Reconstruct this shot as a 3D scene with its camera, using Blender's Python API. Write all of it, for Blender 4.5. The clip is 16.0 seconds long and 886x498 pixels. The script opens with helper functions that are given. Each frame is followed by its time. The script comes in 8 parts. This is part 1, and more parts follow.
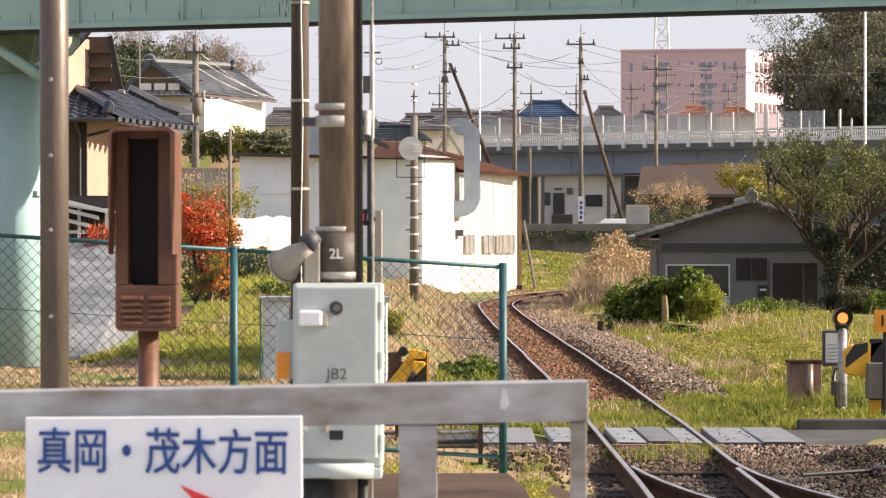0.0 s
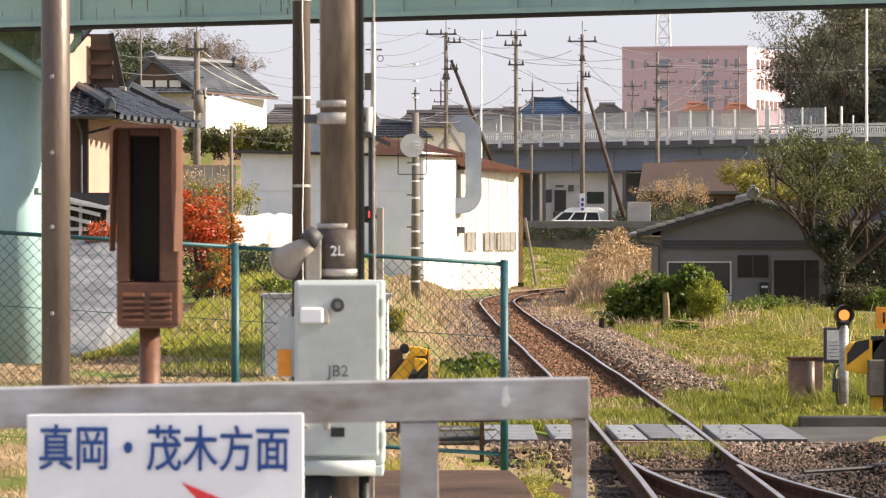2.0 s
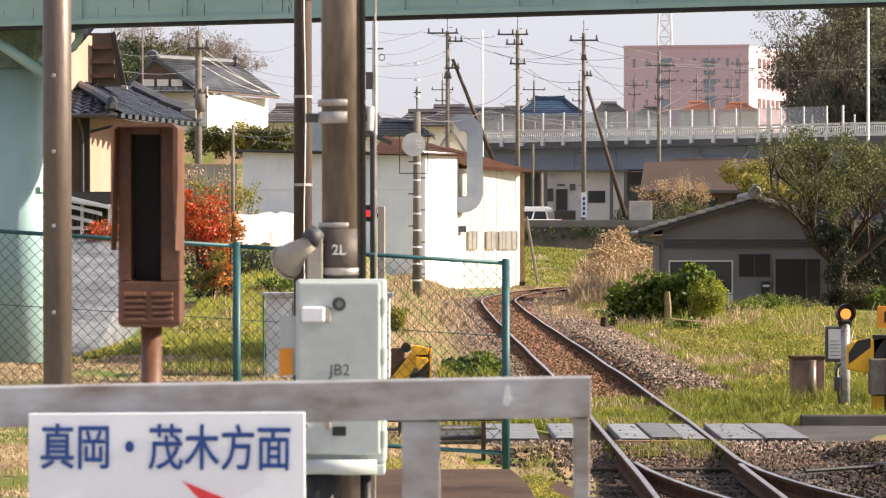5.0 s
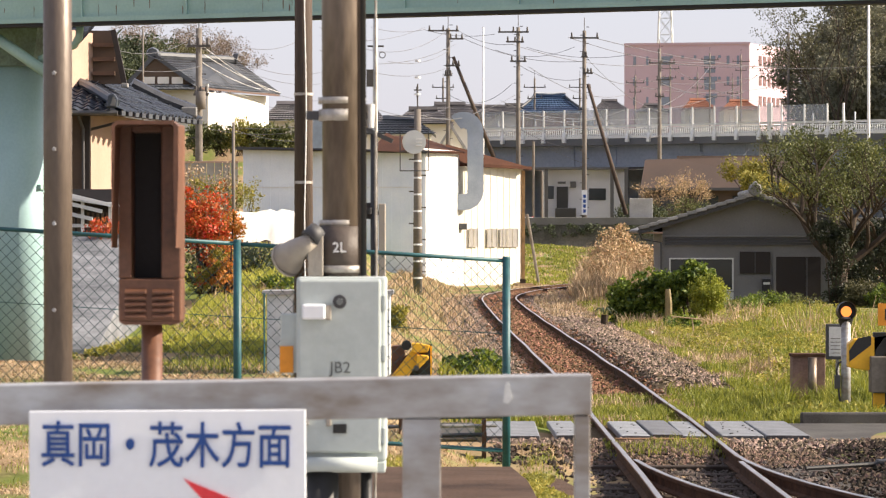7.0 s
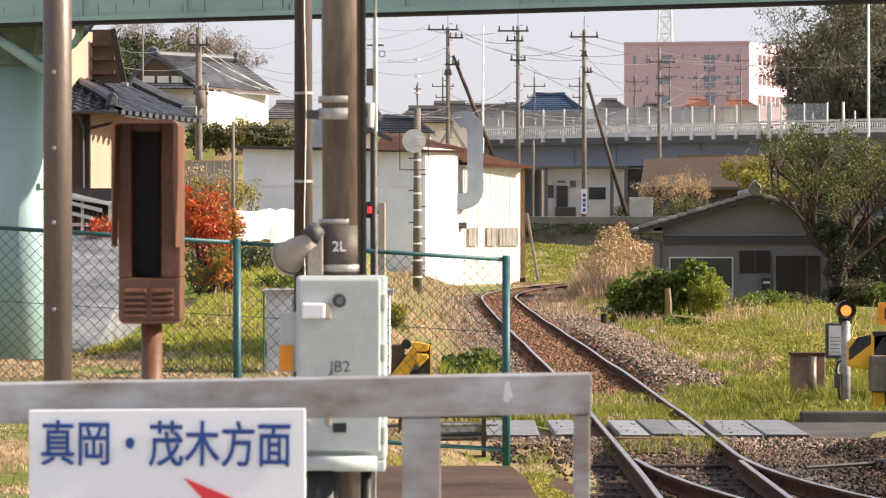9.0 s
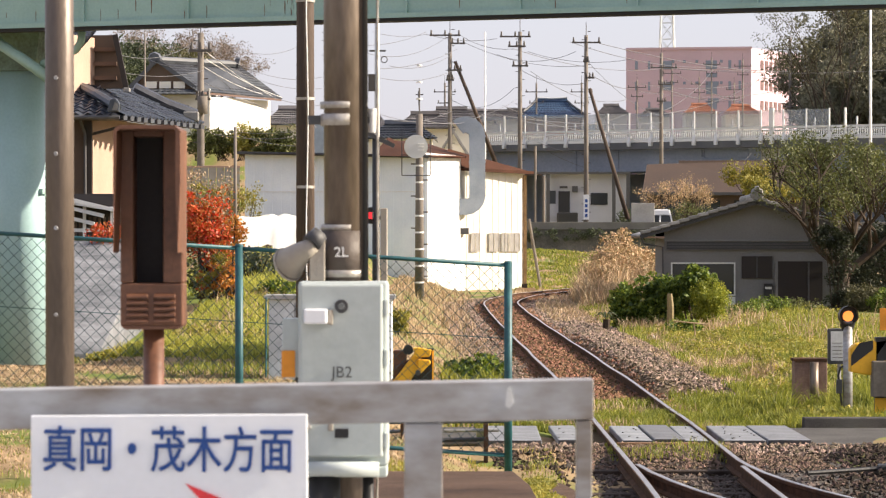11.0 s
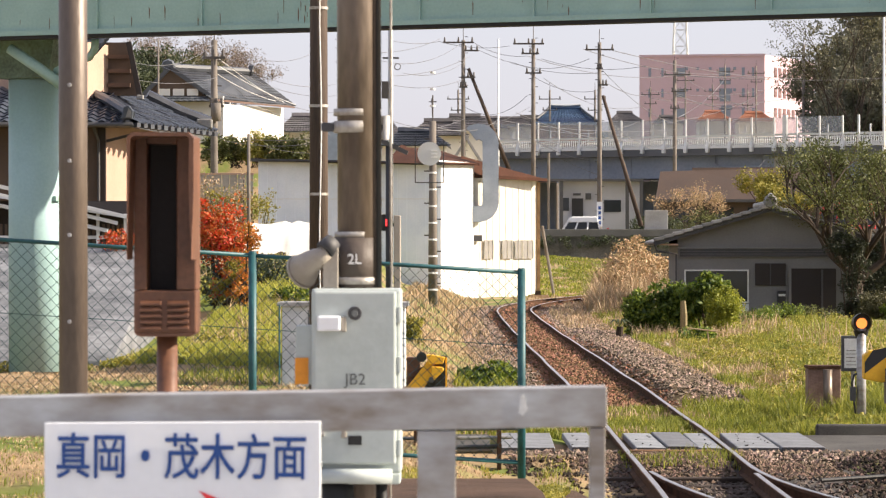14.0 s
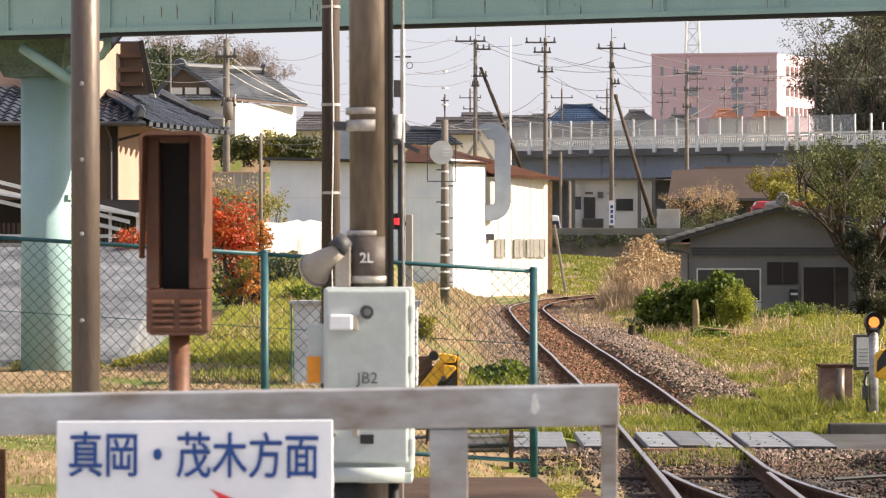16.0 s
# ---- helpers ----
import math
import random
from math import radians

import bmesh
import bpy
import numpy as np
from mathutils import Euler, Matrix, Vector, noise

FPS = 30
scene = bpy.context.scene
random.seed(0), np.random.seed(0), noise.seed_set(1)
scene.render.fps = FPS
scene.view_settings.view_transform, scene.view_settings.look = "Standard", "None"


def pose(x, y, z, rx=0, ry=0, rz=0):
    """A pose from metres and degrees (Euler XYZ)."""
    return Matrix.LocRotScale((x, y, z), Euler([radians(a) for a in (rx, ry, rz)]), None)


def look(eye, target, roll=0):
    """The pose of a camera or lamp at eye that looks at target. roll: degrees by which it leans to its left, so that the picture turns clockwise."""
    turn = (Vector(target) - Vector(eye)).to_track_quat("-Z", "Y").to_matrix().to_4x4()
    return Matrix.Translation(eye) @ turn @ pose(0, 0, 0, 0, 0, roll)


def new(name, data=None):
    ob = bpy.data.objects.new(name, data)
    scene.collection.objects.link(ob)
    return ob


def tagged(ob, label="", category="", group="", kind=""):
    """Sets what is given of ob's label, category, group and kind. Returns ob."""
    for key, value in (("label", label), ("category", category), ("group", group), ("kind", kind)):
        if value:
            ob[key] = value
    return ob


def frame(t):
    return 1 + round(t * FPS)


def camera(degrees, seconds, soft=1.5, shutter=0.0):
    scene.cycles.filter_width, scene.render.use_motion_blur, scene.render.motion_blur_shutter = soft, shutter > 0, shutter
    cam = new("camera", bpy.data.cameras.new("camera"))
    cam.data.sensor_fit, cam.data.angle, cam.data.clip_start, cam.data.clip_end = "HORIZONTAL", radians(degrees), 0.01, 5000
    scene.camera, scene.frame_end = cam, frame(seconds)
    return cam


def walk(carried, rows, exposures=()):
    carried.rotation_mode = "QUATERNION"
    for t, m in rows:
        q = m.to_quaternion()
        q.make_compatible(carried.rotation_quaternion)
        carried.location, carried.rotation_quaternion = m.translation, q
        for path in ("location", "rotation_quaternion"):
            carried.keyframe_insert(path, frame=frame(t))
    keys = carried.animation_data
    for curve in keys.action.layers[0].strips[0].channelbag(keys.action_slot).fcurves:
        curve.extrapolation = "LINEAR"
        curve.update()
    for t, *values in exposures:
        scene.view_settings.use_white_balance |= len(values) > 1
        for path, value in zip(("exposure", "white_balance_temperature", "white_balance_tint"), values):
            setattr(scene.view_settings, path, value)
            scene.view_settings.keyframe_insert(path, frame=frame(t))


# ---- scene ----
cam = camera(16.524, 16.0, soft=1.22)
cam.data.dof.use_dof = True
cam.data.dof.focus_distance = 70.0
cam.data.dof.aperture_fstop = 14.0
# seconds, turn to the left and tilt up, in degrees
TURNS = (
    (0.0, 0.000, -0.223), (0.5, 0.000, -0.289), (1.0, 0.016, -0.248), (1.5, 0.030, -0.259), (2.0, 0.026, -0.278),
    (2.5, 0.033, -0.288), (3.0, 0.035, -0.274), (3.5, 0.017, -0.294), (4.0, 0.049, -0.297), (6.5, 0.060, -0.301),
    (7.0, 0.065, -0.343), (7.5, 0.063, -0.336), (8.0, 0.049, -0.315), (8.5, 0.049, -0.328), (9.0, 0.061, -0.362),
    (11.5, 0.130, -0.231), (12.0, 0.197, -0.209), (12.5, 0.260, -0.174), (13.0, 0.276, -0.171), (13.5, 0.332, -0.157),
    (14.0, 0.349, -0.123), (14.5, 0.422, -0.170), (15.0, 0.473, -0.180), (15.5, 0.520, -0.183), (16.0, 0.576, -0.146))
walk(cam, [(t, pose(0, 0, 2.25, 90 + tilt, 0, turn)) for t, turn, tilt in TURNS])

# ---- light ----
SUN_ELEVATION = 29.0
world = bpy.data.worlds.new("world")
scene.world = world
world.use_nodes = True
sky = world.node_tree.nodes.new("ShaderNodeTexSky")
sky.sky_type = "NISHITA"
sky.sun_disc = False
sky.sun_elevation = radians(SUN_ELEVATION)
sky.sun_rotation = radians(92)
sky.air_density = 1.2
sky.dust_density = 1.5
sky.ozone_density = 1.0
world.node_tree.nodes["Background"].inputs["Strength"].default_value = 0.078
haze = world.node_tree.nodes.new("ShaderNodeMix")
haze.data_type = "RGBA"
haze.inputs["Factor"].default_value = 0.7
haze.inputs["B"].default_value = (4.78, 4.66, 5.58, 1)
world.node_tree.links.new(sky.outputs["Color"], haze.inputs["A"])
world.node_tree.links.new(haze.outputs["Result"], world.node_tree.nodes["Background"].inputs["Color"])
sun = new("sun", bpy.data.lights.new("sun", "SUN"))
sun.data.energy = 5.0
sun.data.angle = radians(0.6)
sun.data.color = (1.0, 0.86, 0.69)
e = radians(SUN_ELEVATION)
sun.matrix_world = look((60 * math.cos(e), -1.75, 60 * math.sin(e)), (0, 0, 0))
scene.view_settings.exposure = 1.15


# ---- materials ----
def mat(name, color, rough=0.7, metal=0.0, var=0.25, scale=3.0, bump=0.15, fine=40.0, tint=None, spread=0.0,
        emit=None, power=0.0, stretch=(1, 1, 1), alpha=None, trans=0.0, coat=0.0):
    """Base colour varied at two scales, with fine relief; spread: variation from piece to piece."""
    m = bpy.data.materials.new(name)
    m.use_nodes = True
    nt = m.node_tree
    N, L = nt.nodes, nt.links
    b = N["Principled BSDF"]
    b.inputs["Roughness"].default_value = rough
    b.inputs["Metallic"].default_value = metal
    b.inputs["Transmission Weight"].default_value = trans
    b.inputs["Coat Weight"].default_value = coat
    if rough >= 0.85:
        b.inputs["Specular IOR Level"].default_value = 0.15
    co = N.new("ShaderNodeTexCoord")
    mp = N.new("ShaderNodeMapping")
    mp.inputs["Scale"].default_value = stretch
    L.new(co.outputs["Object"], mp.inputs["Vector"])
    n1 = N.new("ShaderNodeTexNoise")
    n1.inputs["Scale"].default_value, n1.inputs["Detail"].default_value = scale, 5
    n2 = N.new("ShaderNodeTexNoise")
    n2.inputs["Scale"].default_value, n2.inputs["Detail"].default_value = fine, 3
    L.new(mp.outputs[0], n1.inputs["Vector"])
    L.new(mp.outputs[0], n2.inputs["Vector"])
    ramp = N.new("ShaderNodeValToRGB")
    dark = [c * (1 - var) for c in color]
    light = [min(1, c * (1 + var * 0.7)) for c in color] if tint is None else tint
    ramp.color_ramp.elements[0].position, ramp.color_ramp.elements[1].position = 0.32, 0.68
    ramp.color_ramp.elements[0].color, ramp.color_ramp.elements[1].color = (*dark, 1), (*light, 1)
    add = N.new("ShaderNodeMath")
    add.operation = "MULTIPLY_ADD"
    add.inputs[1].default_value, add.inputs[2].default_value = 0.35, 0.0
    sub = N.new("ShaderNodeMath")
    sub.operation = "MULTIPLY_ADD"
    sub.inputs[1].default_value = 0.65
    L.new(n2.outputs["Fac"], add.inputs[0])
    L.new(n1.outputs["Fac"], sub.inputs[0])
    L.new(add.outputs[0], sub.inputs[2])
    L.new(sub.outputs[0], ramp.inputs["Fac"])
    out = ramp.outputs["Color"]
    if spread:
        geo = N.new("ShaderNodeNewGeometry")
        info = N.new("ShaderNodeObjectInfo")
        s = N.new("ShaderNodeMath")
        s.operation = "ADD"
        L.new(geo.outputs["Random Per Island"], s.inputs[0])
        L.new(info.outputs["Random"], s.inputs[1])
        fr = N.new("ShaderNodeMath")
        fr.operation = "FRACT"
        L.new(s.outputs[0], fr.inputs[0])
        hsv = N.new("ShaderNodeHueSaturation")
        rng = N.new("ShaderNodeMapRange")
        rng.inputs["To Min"].default_value, rng.inputs["To Max"].default_value = 1 - spread, 1 + spread
        L.new(fr.outputs[0], rng.inputs["Value"])
        L.new(rng.outputs[0], hsv.inputs["Value"])
        hue = N.new("ShaderNodeMapRange")
        hue.inputs["To Min"].default_value, hue.inputs["To Max"].default_value = 0.5 + 0.05 * spread, 0.5 - 0.05 * spread
        L.new(fr.outputs[0], hue.inputs["Value"])
        L.new(hue.outputs[0], hsv.inputs["Hue"])
        L.new(out, hsv.inputs["Color"])
        out = hsv.outputs["Color"]
    L.new(out, b.inputs["Base Color"])
    if bump:
        bp = N.new("ShaderNodeBump")
        bp.inputs["Strength"].default_value = bump
        bp.inputs["Distance"].default_value = 0.02
        L.new(n2.outputs["Fac"], bp.inputs["Height"])
        L.new(bp.outputs[0], b.inputs["Normal"])
    rr = N.new("ShaderNodeMapRange")
    rr.inputs["To Min"].default_value, rr.inputs["To Max"].default_value = max(0.02, rough - 0.12), min(1, rough + 0.12)
    L.new(n1.outputs["Fac"], rr.inputs["Value"])
    L.new(rr.outputs[0], b.inputs["Roughness"])
    if emit:
        b.inputs["Emission Color"].default_value = (*emit, 1)
        b.inputs["Emission Strength"].default_value = power
    return m


def leafy(name, color, tint, spread=0.35, through_light=0.35):
    """Leaves: rough, partly lit through."""
    m = mat(name, color, 0.6, 0, 0.3, 1.2, 0, 30, tint, spread)
    nt = m.node_tree
    b = nt.nodes["Principled BSDF"]
    tl = nt.nodes.new("ShaderNodeBsdfTranslucent")
    mix = nt.nodes.new("ShaderNodeMixShader")
    mix.inputs[0].default_value = through_light
    nt.links.new(b.inputs["Base Color"].links[0].from_socket, tl.inputs["Color"])
    nt.links.new(b.outputs[0], mix.inputs[1])
    nt.links.new(tl.outputs[0], mix.inputs[2])
    nt.links.new(mix.outputs[0], nt.nodes["Material Output"].inputs["Surface"])
    return m


M_GALV = mat("galvanised_steel", (0.30, 0.24, 0.19), 0.5, 0.3, 0.4, 5, 0.05, 16, (0.45, 0.47, 0.50), stretch=(0.7, 1.0, 1.6))
M_SIGN = mat("sign_white", (0.78, 0.80, 0.84), 0.4, 0, 0.05, 3, 0.02)
M_BLUE = mat("sign_blue", (0.006, 0.052, 0.235), 0.5, 0, 0.1)
M_RED = mat("sign_red", (0.62, 0.03, 0.04), 0.5, 0, 0.1)
M_POLE = mat("weathered_brown_steel", (0.135, 0.104, 0.08), 0.42, 0.5, 0.4, 3, 0.15, 35, (0.23, 0.182, 0.144), 0, stretch=(1, 1, 0.25))
M_POLE2 = mat("brown_pole_paint", (0.118, 0.090, 0.071), 0.45, 0.25, 0.3, 4, 0.12, 50, stretch=(1, 1, 0.3))
M_WOODPOLE = mat("creosoted_wood", (0.05, 0.034, 0.025), 0.8, 0, 0.4, 2, 0.4, 30, (0.10, 0.066, 0.046), stretch=(3, 3, 0.2))
M_BAND = mat("band_steel", (0.34, 0.29, 0.24), 0.45, 0.5, 0.3, 14, 0.1, 60, (0.52, 0.50, 0.47))
M_BOXGREY = mat("box_grey_paint", (0.435, 0.485, 0.475), 0.45, 0, 0.1, 3, 0.04, 30, (0.49, 0.54, 0.53))
M_LETTER = mat("letter_grey", (0.12, 0.13, 0.13), 0.6, 0, 0.3, 20)
M_LETTERW = mat("letter_white", (0.75, 0.74, 0.72), 0.6, 0, 0.2, 20)
M_BLACK = mat("black_paint", (0.015, 0.015, 0.016), 0.5, 0, 0.3, 5, 0.1)
M_DARK = mat("dark_inside", (0.02, 0.016, 0.016), 0.8, 0, 0.3, 5, 0.1)
M_RUSTBOX = mat("red_brown_casing", (0.118, 0.050, 0.027), 0.5, 0, 0.3, 5, 0.1, 40, (0.18, 0.077, 0.041))
M_ORANGE = mat("orange_paint", (0.80, 0.30, 0.02), 0.5, 0, 0.15, 6)
M_YELLOW = mat("warning_yellow", (0.78, 0.42, 0.02), 0.5, 0, 0.15, 6, 0.05)
M_HORN = mat("horn_beige", (0.33, 0.295, 0.25), 0.5, 0, 0.12, 5)
M_FENCE = mat("fence_teal", (0.009, 0.062, 0.075), 0.5, 0, 0.25, 8, 0.1, 60, (0.02, 0.11, 0.125))
M_WIRE = mat("fence_wire_teal", (0.018, 0.055, 0.062), 0.5, 0.0, 0.2, 10)
M_BRIDGE = mat("bridge_mint_paint", (0.29, 0.45, 0.40), 0.5, 0, 0.12, 1.2, 0.05, 25, (0.35, 0.52, 0.47))
M_COLUMN = mat("column_mint_paint", (0.33, 0.50, 0.52), 0.5, 0, 0.1, 1.2, 0.04, 25, (0.38, 0.56, 0.58))
# bridge paint darkened by grime and by the shade below the deck
M_GRIME_SHADE = mat("grimy_shaded_mint_paint", (0.11, 0.15, 0.12), 0.7, 0, 0.5, 2.5, 0.2, 20, (0.21, 0.31, 0.27))
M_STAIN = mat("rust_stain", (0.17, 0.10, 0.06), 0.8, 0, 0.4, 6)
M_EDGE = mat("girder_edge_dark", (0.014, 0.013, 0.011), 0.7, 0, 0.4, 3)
M_RAIL = mat("rusty_rail", (0.05, 0.028, 0.019), 0.95, 0, 0.35, 6, 0.2, 40, (0.115, 0.062, 0.038))
M_RAILTOP = mat("polished_rail_head", (0.52, 0.50, 0.49), 0.33, 0.9, 0.3, 2, 0.04)
M_SLEEPER = mat("weathered_sleeper", (0.035, 0.026, 0.021), 0.9, 0, 0.4, 3, 0.4, 25, (0.075, 0.056, 0.045), stretch=(0.3, 2, 2))
M_STONE = mat("ballast_stone", (0.165, 0.122, 0.088), 0.9, 0, 0.35, 6, 0.3, 60, (0.32, 0.25, 0.195), 0.6)
M_STONE_OIL = mat("oily_dark_ballast_stone", (0.045, 0.034, 0.027), 0.8, 0, 0.35, 6, 0.3, 60, (0.10, 0.075, 0.06), 0.5)
M_STONE_RUST = mat("rust_ballast_stone", (0.15, 0.08, 0.043), 0.9, 0, 0.35, 6, 0.3, 60, (0.28, 0.165, 0.098), 0.6)
M_BOARD = mat("crossing_panel_grey", (0.145, 0.155, 0.175), 0.75, 0, 0.35, 3, 0.2, 30, (0.24, 0.25, 0.27), 0.3)
M_ASPHALT = mat("worn_asphalt", (0.06, 0.058, 0.056), 0.9, 0, 0.25, 1.5, 0.3, 60, (0.11, 0.105, 0.10))
M_RAMP = mat("brown_ramp_asphalt", (0.055, 0.033, 0.023), 0.9, 0, 0.45, 1.1, 0.6, 38, (0.125, 0.08, 0.057))
M_CONCRETE = mat("aged_concrete", (0.36, 0.35, 0.33), 0.85, 0, 0.25, 0.8, 0.2, 25, (0.45, 0.44, 0.42))
M_MOSSWALL = mat("stained_retaining_wall", (0.10, 0.10, 0.085), 0.9, 0, 0.5, 0.6, 0.3, 12, (0.20, 0.19, 0.17))
M_GREYCLOTH = mat("pale_grey_sheeting", (0.60, 0.64, 0.69), 0.85, 0, 0.3, 0.9, 0.3, 9, (0.78, 0.80, 0.84))
# white sheet with the blue of sky-lit shade in its colour
M_SHED = mat("white_sheet_blue_shade", (0.72, 0.77, 0.84), 0.6, 0, 0.08, 0.8, 0.05, 20, (0.83, 0.86, 0.89))
M_SHEDCREAM = mat("cream_corrugated_sheet", (0.66, 0.61, 0.52), 0.6, 0, 0.10, 0.8, 0.05, 20, (0.78, 0.74, 0.66))
M_RUSTROOF = mat("rusty_brown_roof", (0.05, 0.021, 0.013), 0.85, 0, 0.3, 1.2, 0.1, 15, (0.09, 0.04, 0.026))
M_DUCT = mat("galvanised_duct", (0.33, 0.385, 0.45), 0.45, 0.3, 0.15, 2, 0.05, 20, (0.40, 0.45, 0.51))
M_TILE = mat("dark_glazed_tile", (0.022, 0.028, 0.042), 0.42, 0, 0.3, 2, 0.05, 20, (0.055, 0.064, 0.083), 0.3)
M_TILE_SLATE = mat("slate_grey_roof_tile", (0.042, 0.047, 0.058), 0.55, 0, 0.3, 1.5, 0.05, 20, (0.075, 0.082, 0.096), 0.3)
M_TILE_GREY = mat("grey_cement_tile", (0.20, 0.196, 0.19), 0.7, 0, 0.3, 2, 0.1, 20, (0.32, 0.315, 0.305), 0.35)
# tile for distant roofs, haze included in its grey
M_TILE_DIM = mat("hazed_far_roof_tile", (0.085, 0.08, 0.084), 0.75, 0, 0.3, 1, 0.1, 10, (0.14, 0.13, 0.132), 0.3)
M_TILE_BLUE = mat("blue_glazed_tile", (0.03, 0.06, 0.12), 0.35, 0, 0.25, 1, 0.05, 10, (0.06, 0.10, 0.18), 0.2)
M_TILE_ORANGE = mat("orange_clay_tile", (0.32, 0.135, 0.075), 0.7, 0, 0.2, 1, 0.05, 10)
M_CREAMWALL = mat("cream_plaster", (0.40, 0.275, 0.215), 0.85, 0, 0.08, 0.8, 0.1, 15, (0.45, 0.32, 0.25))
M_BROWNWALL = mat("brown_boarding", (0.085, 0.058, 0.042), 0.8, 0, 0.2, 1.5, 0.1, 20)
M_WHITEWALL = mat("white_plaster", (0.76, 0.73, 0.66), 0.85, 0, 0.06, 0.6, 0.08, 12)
M_HUTWALL = mat("taupe_render", (0.185, 0.181, 0.176), 0.85, 0, 0.10, 0.7, 0.1, 15, (0.222, 0.218, 0.213))
M_HUTDARK = mat("brown_door_wood", (0.022, 0.016, 0.014), 0.7, 0, 0.3, 2, 0.1, 20)
M_TRIM = mat("dark_grey_trim", (0.06, 0.06, 0.064), 0.6, 0, 0.2, 2)
M_GLASS = mat("window_glass", (0.03, 0.035, 0.04), 0.08, 0, 0.1, 1, 0)
M_WINFRAME = mat("aluminium_frame", (0.62, 0.62, 0.60), 0.4, 0.4, 0.1, 4)
# pink lightened and muted, with distance haze in the colour
M_PINK = mat("pink_render", (0.57, 0.415, 0.46), 0.85, 0, 0.05, 0.15, 0.05, 3, (0.61, 0.45, 0.495))
M_PINKWIN_SIDE = mat("brown_tinted_window", (0.17, 0.095, 0.085), 0.25, 0, 0.15, 0.4, 0)
# dark glass paled to blue-grey by painted haze
M_PINKWIN = mat("hazy_window", (0.24, 0.27, 0.33), 0.2, 0, 0.15, 0.4, 0)
# girder grey shifted to blue to stand for air haze
M_VIADUCT = mat("viaduct_girder_haze_grey", (0.19, 0.228, 0.305), 0.75, 0, 0.18, 0.25, 0.05, 4, (0.255, 0.292, 0.37))
M_VIARAIL = mat("barrier_pale_steel", (0.60, 0.61, 0.61), 0.5, 0.2, 0.1, 1)
M_HAZEPANEL = mat("translucent_barrier_panel", (0.34, 0.37, 0.40), 0.3, 0, 0.1, 0.5, 0)
M_UTIL = mat("concrete_utility_pole", (0.155, 0.135, 0.118), 0.85, 0, 0.25, 1.5, 0.15, 20, (0.22, 0.195, 0.17))
M_UTILDARK = mat("dark_utility_steel", (0.10, 0.09, 0.085), 0.7, 0.2, 0.2, 3)
M_CABLE = mat("cable_grey", (0.13, 0.13, 0.14), 0.7, 0, 0.2, 1, 0)
M_PAINTW = mat("white_pole_paint", (0.75, 0.75, 0.74), 0.5, 0, 0.1, 2)
M_CARW = mat("white_car_paint", (0.80, 0.80, 0.79), 0.25, 0, 0.03, 1, 0, coat=0.6)
M_CARR = mat("red_car_paint", (0.45, 0.03, 0.03), 0.25, 0, 0.05, 1, 0, coat=0.6)
M_TYRE = mat("tyre_rubber", (0.02, 0.02, 0.02), 0.85, 0, 0.2, 8)
M_ROAD = mat("road_asphalt", (0.08, 0.08, 0.08), 0.9, 0, 0.2, 0.8, 0.1, 20)
M_BARK = mat("grey_brown_bark", (0.055, 0.042, 0.032), 0.9, 0, 0.35, 5, 0.4, 30)
M_LEAF = leafy("spring_leaf", (0.06, 0.082, 0.024), (0.15, 0.16, 0.043))
M_LEAF_BUD = leafy("brown_spring_bud", (0.17, 0.125, 0.09), (0.26, 0.20, 0.15))
M_LEAF_DEEP = leafy("dark_evergreen_leaf", (0.055, 0.075, 0.035), (0.085, 0.105, 0.05))
# leaf colour lightened to hold the haze of distance
M_LEAF_FAR = leafy("hazed_hillside_leaf", (0.14, 0.145, 0.095), (0.22, 0.215, 0.14))
M_LEAF_HEDGE = leafy("hedge_leaf", (0.055, 0.105, 0.012), (0.21, 0.28, 0.034), 0.6)
M_LEAF_YEL = leafy("yellow_green_leaf", (0.22, 0.22, 0.035), (0.36, 0.31, 0.05))
M_LEAF_RED = leafy("red_photinia_leaf", (0.50, 0.06, 0.02), (0.62, 0.17, 0.03), 0.45)
M_STRAW = leafy("dry_straw", (0.37, 0.255, 0.14), (0.52, 0.39, 0.235), 0.35, 0.2)
M_GRASS = leafy("fresh_grass", (0.15, 0.195, 0.022), (0.32, 0.325, 0.05), 0.45, 0.45)
M_COVER = leafy("leafy_ground_cover", (0.18, 0.20, 0.027), (0.42, 0.375, 0.065), 0.45, 0.4)
# lighter copy of the grass: the bank's sunlight is in the colour
M_GRASS_BANK = leafy("young_grass", (0.33, 0.36, 0.055), (0.54, 0.53, 0.10), 0.4, 0.5)
M_THICKET = leafy("dry_thicket_leaf", (0.36, 0.245, 0.125), (0.55, 0.40, 0.215), 0.4, 0.25)
M_LEAF_IVY = leafy("dark_ivy_leaf", (0.018, 0.027, 0.012), (0.04, 0.05, 0.022))
M_TOPIARY = leafy("clipped_bush_leaf", (0.085, 0.085, 0.035), (0.13, 0.12, 0.05))
M_AMBER = mat("amber_lens", (0.8, 0.30, 0.05), 0.4, 0, 0.1, 5, 0, emit=(1.0, 0.27, 0.05), power=0.7)
M_REDLENS = mat("lit_red_lens", (0.6, 0.02, 0.02), 0.4, 0, 0.1, 5, 0, emit=(1.0, 0.03, 0.05), power=0.35)


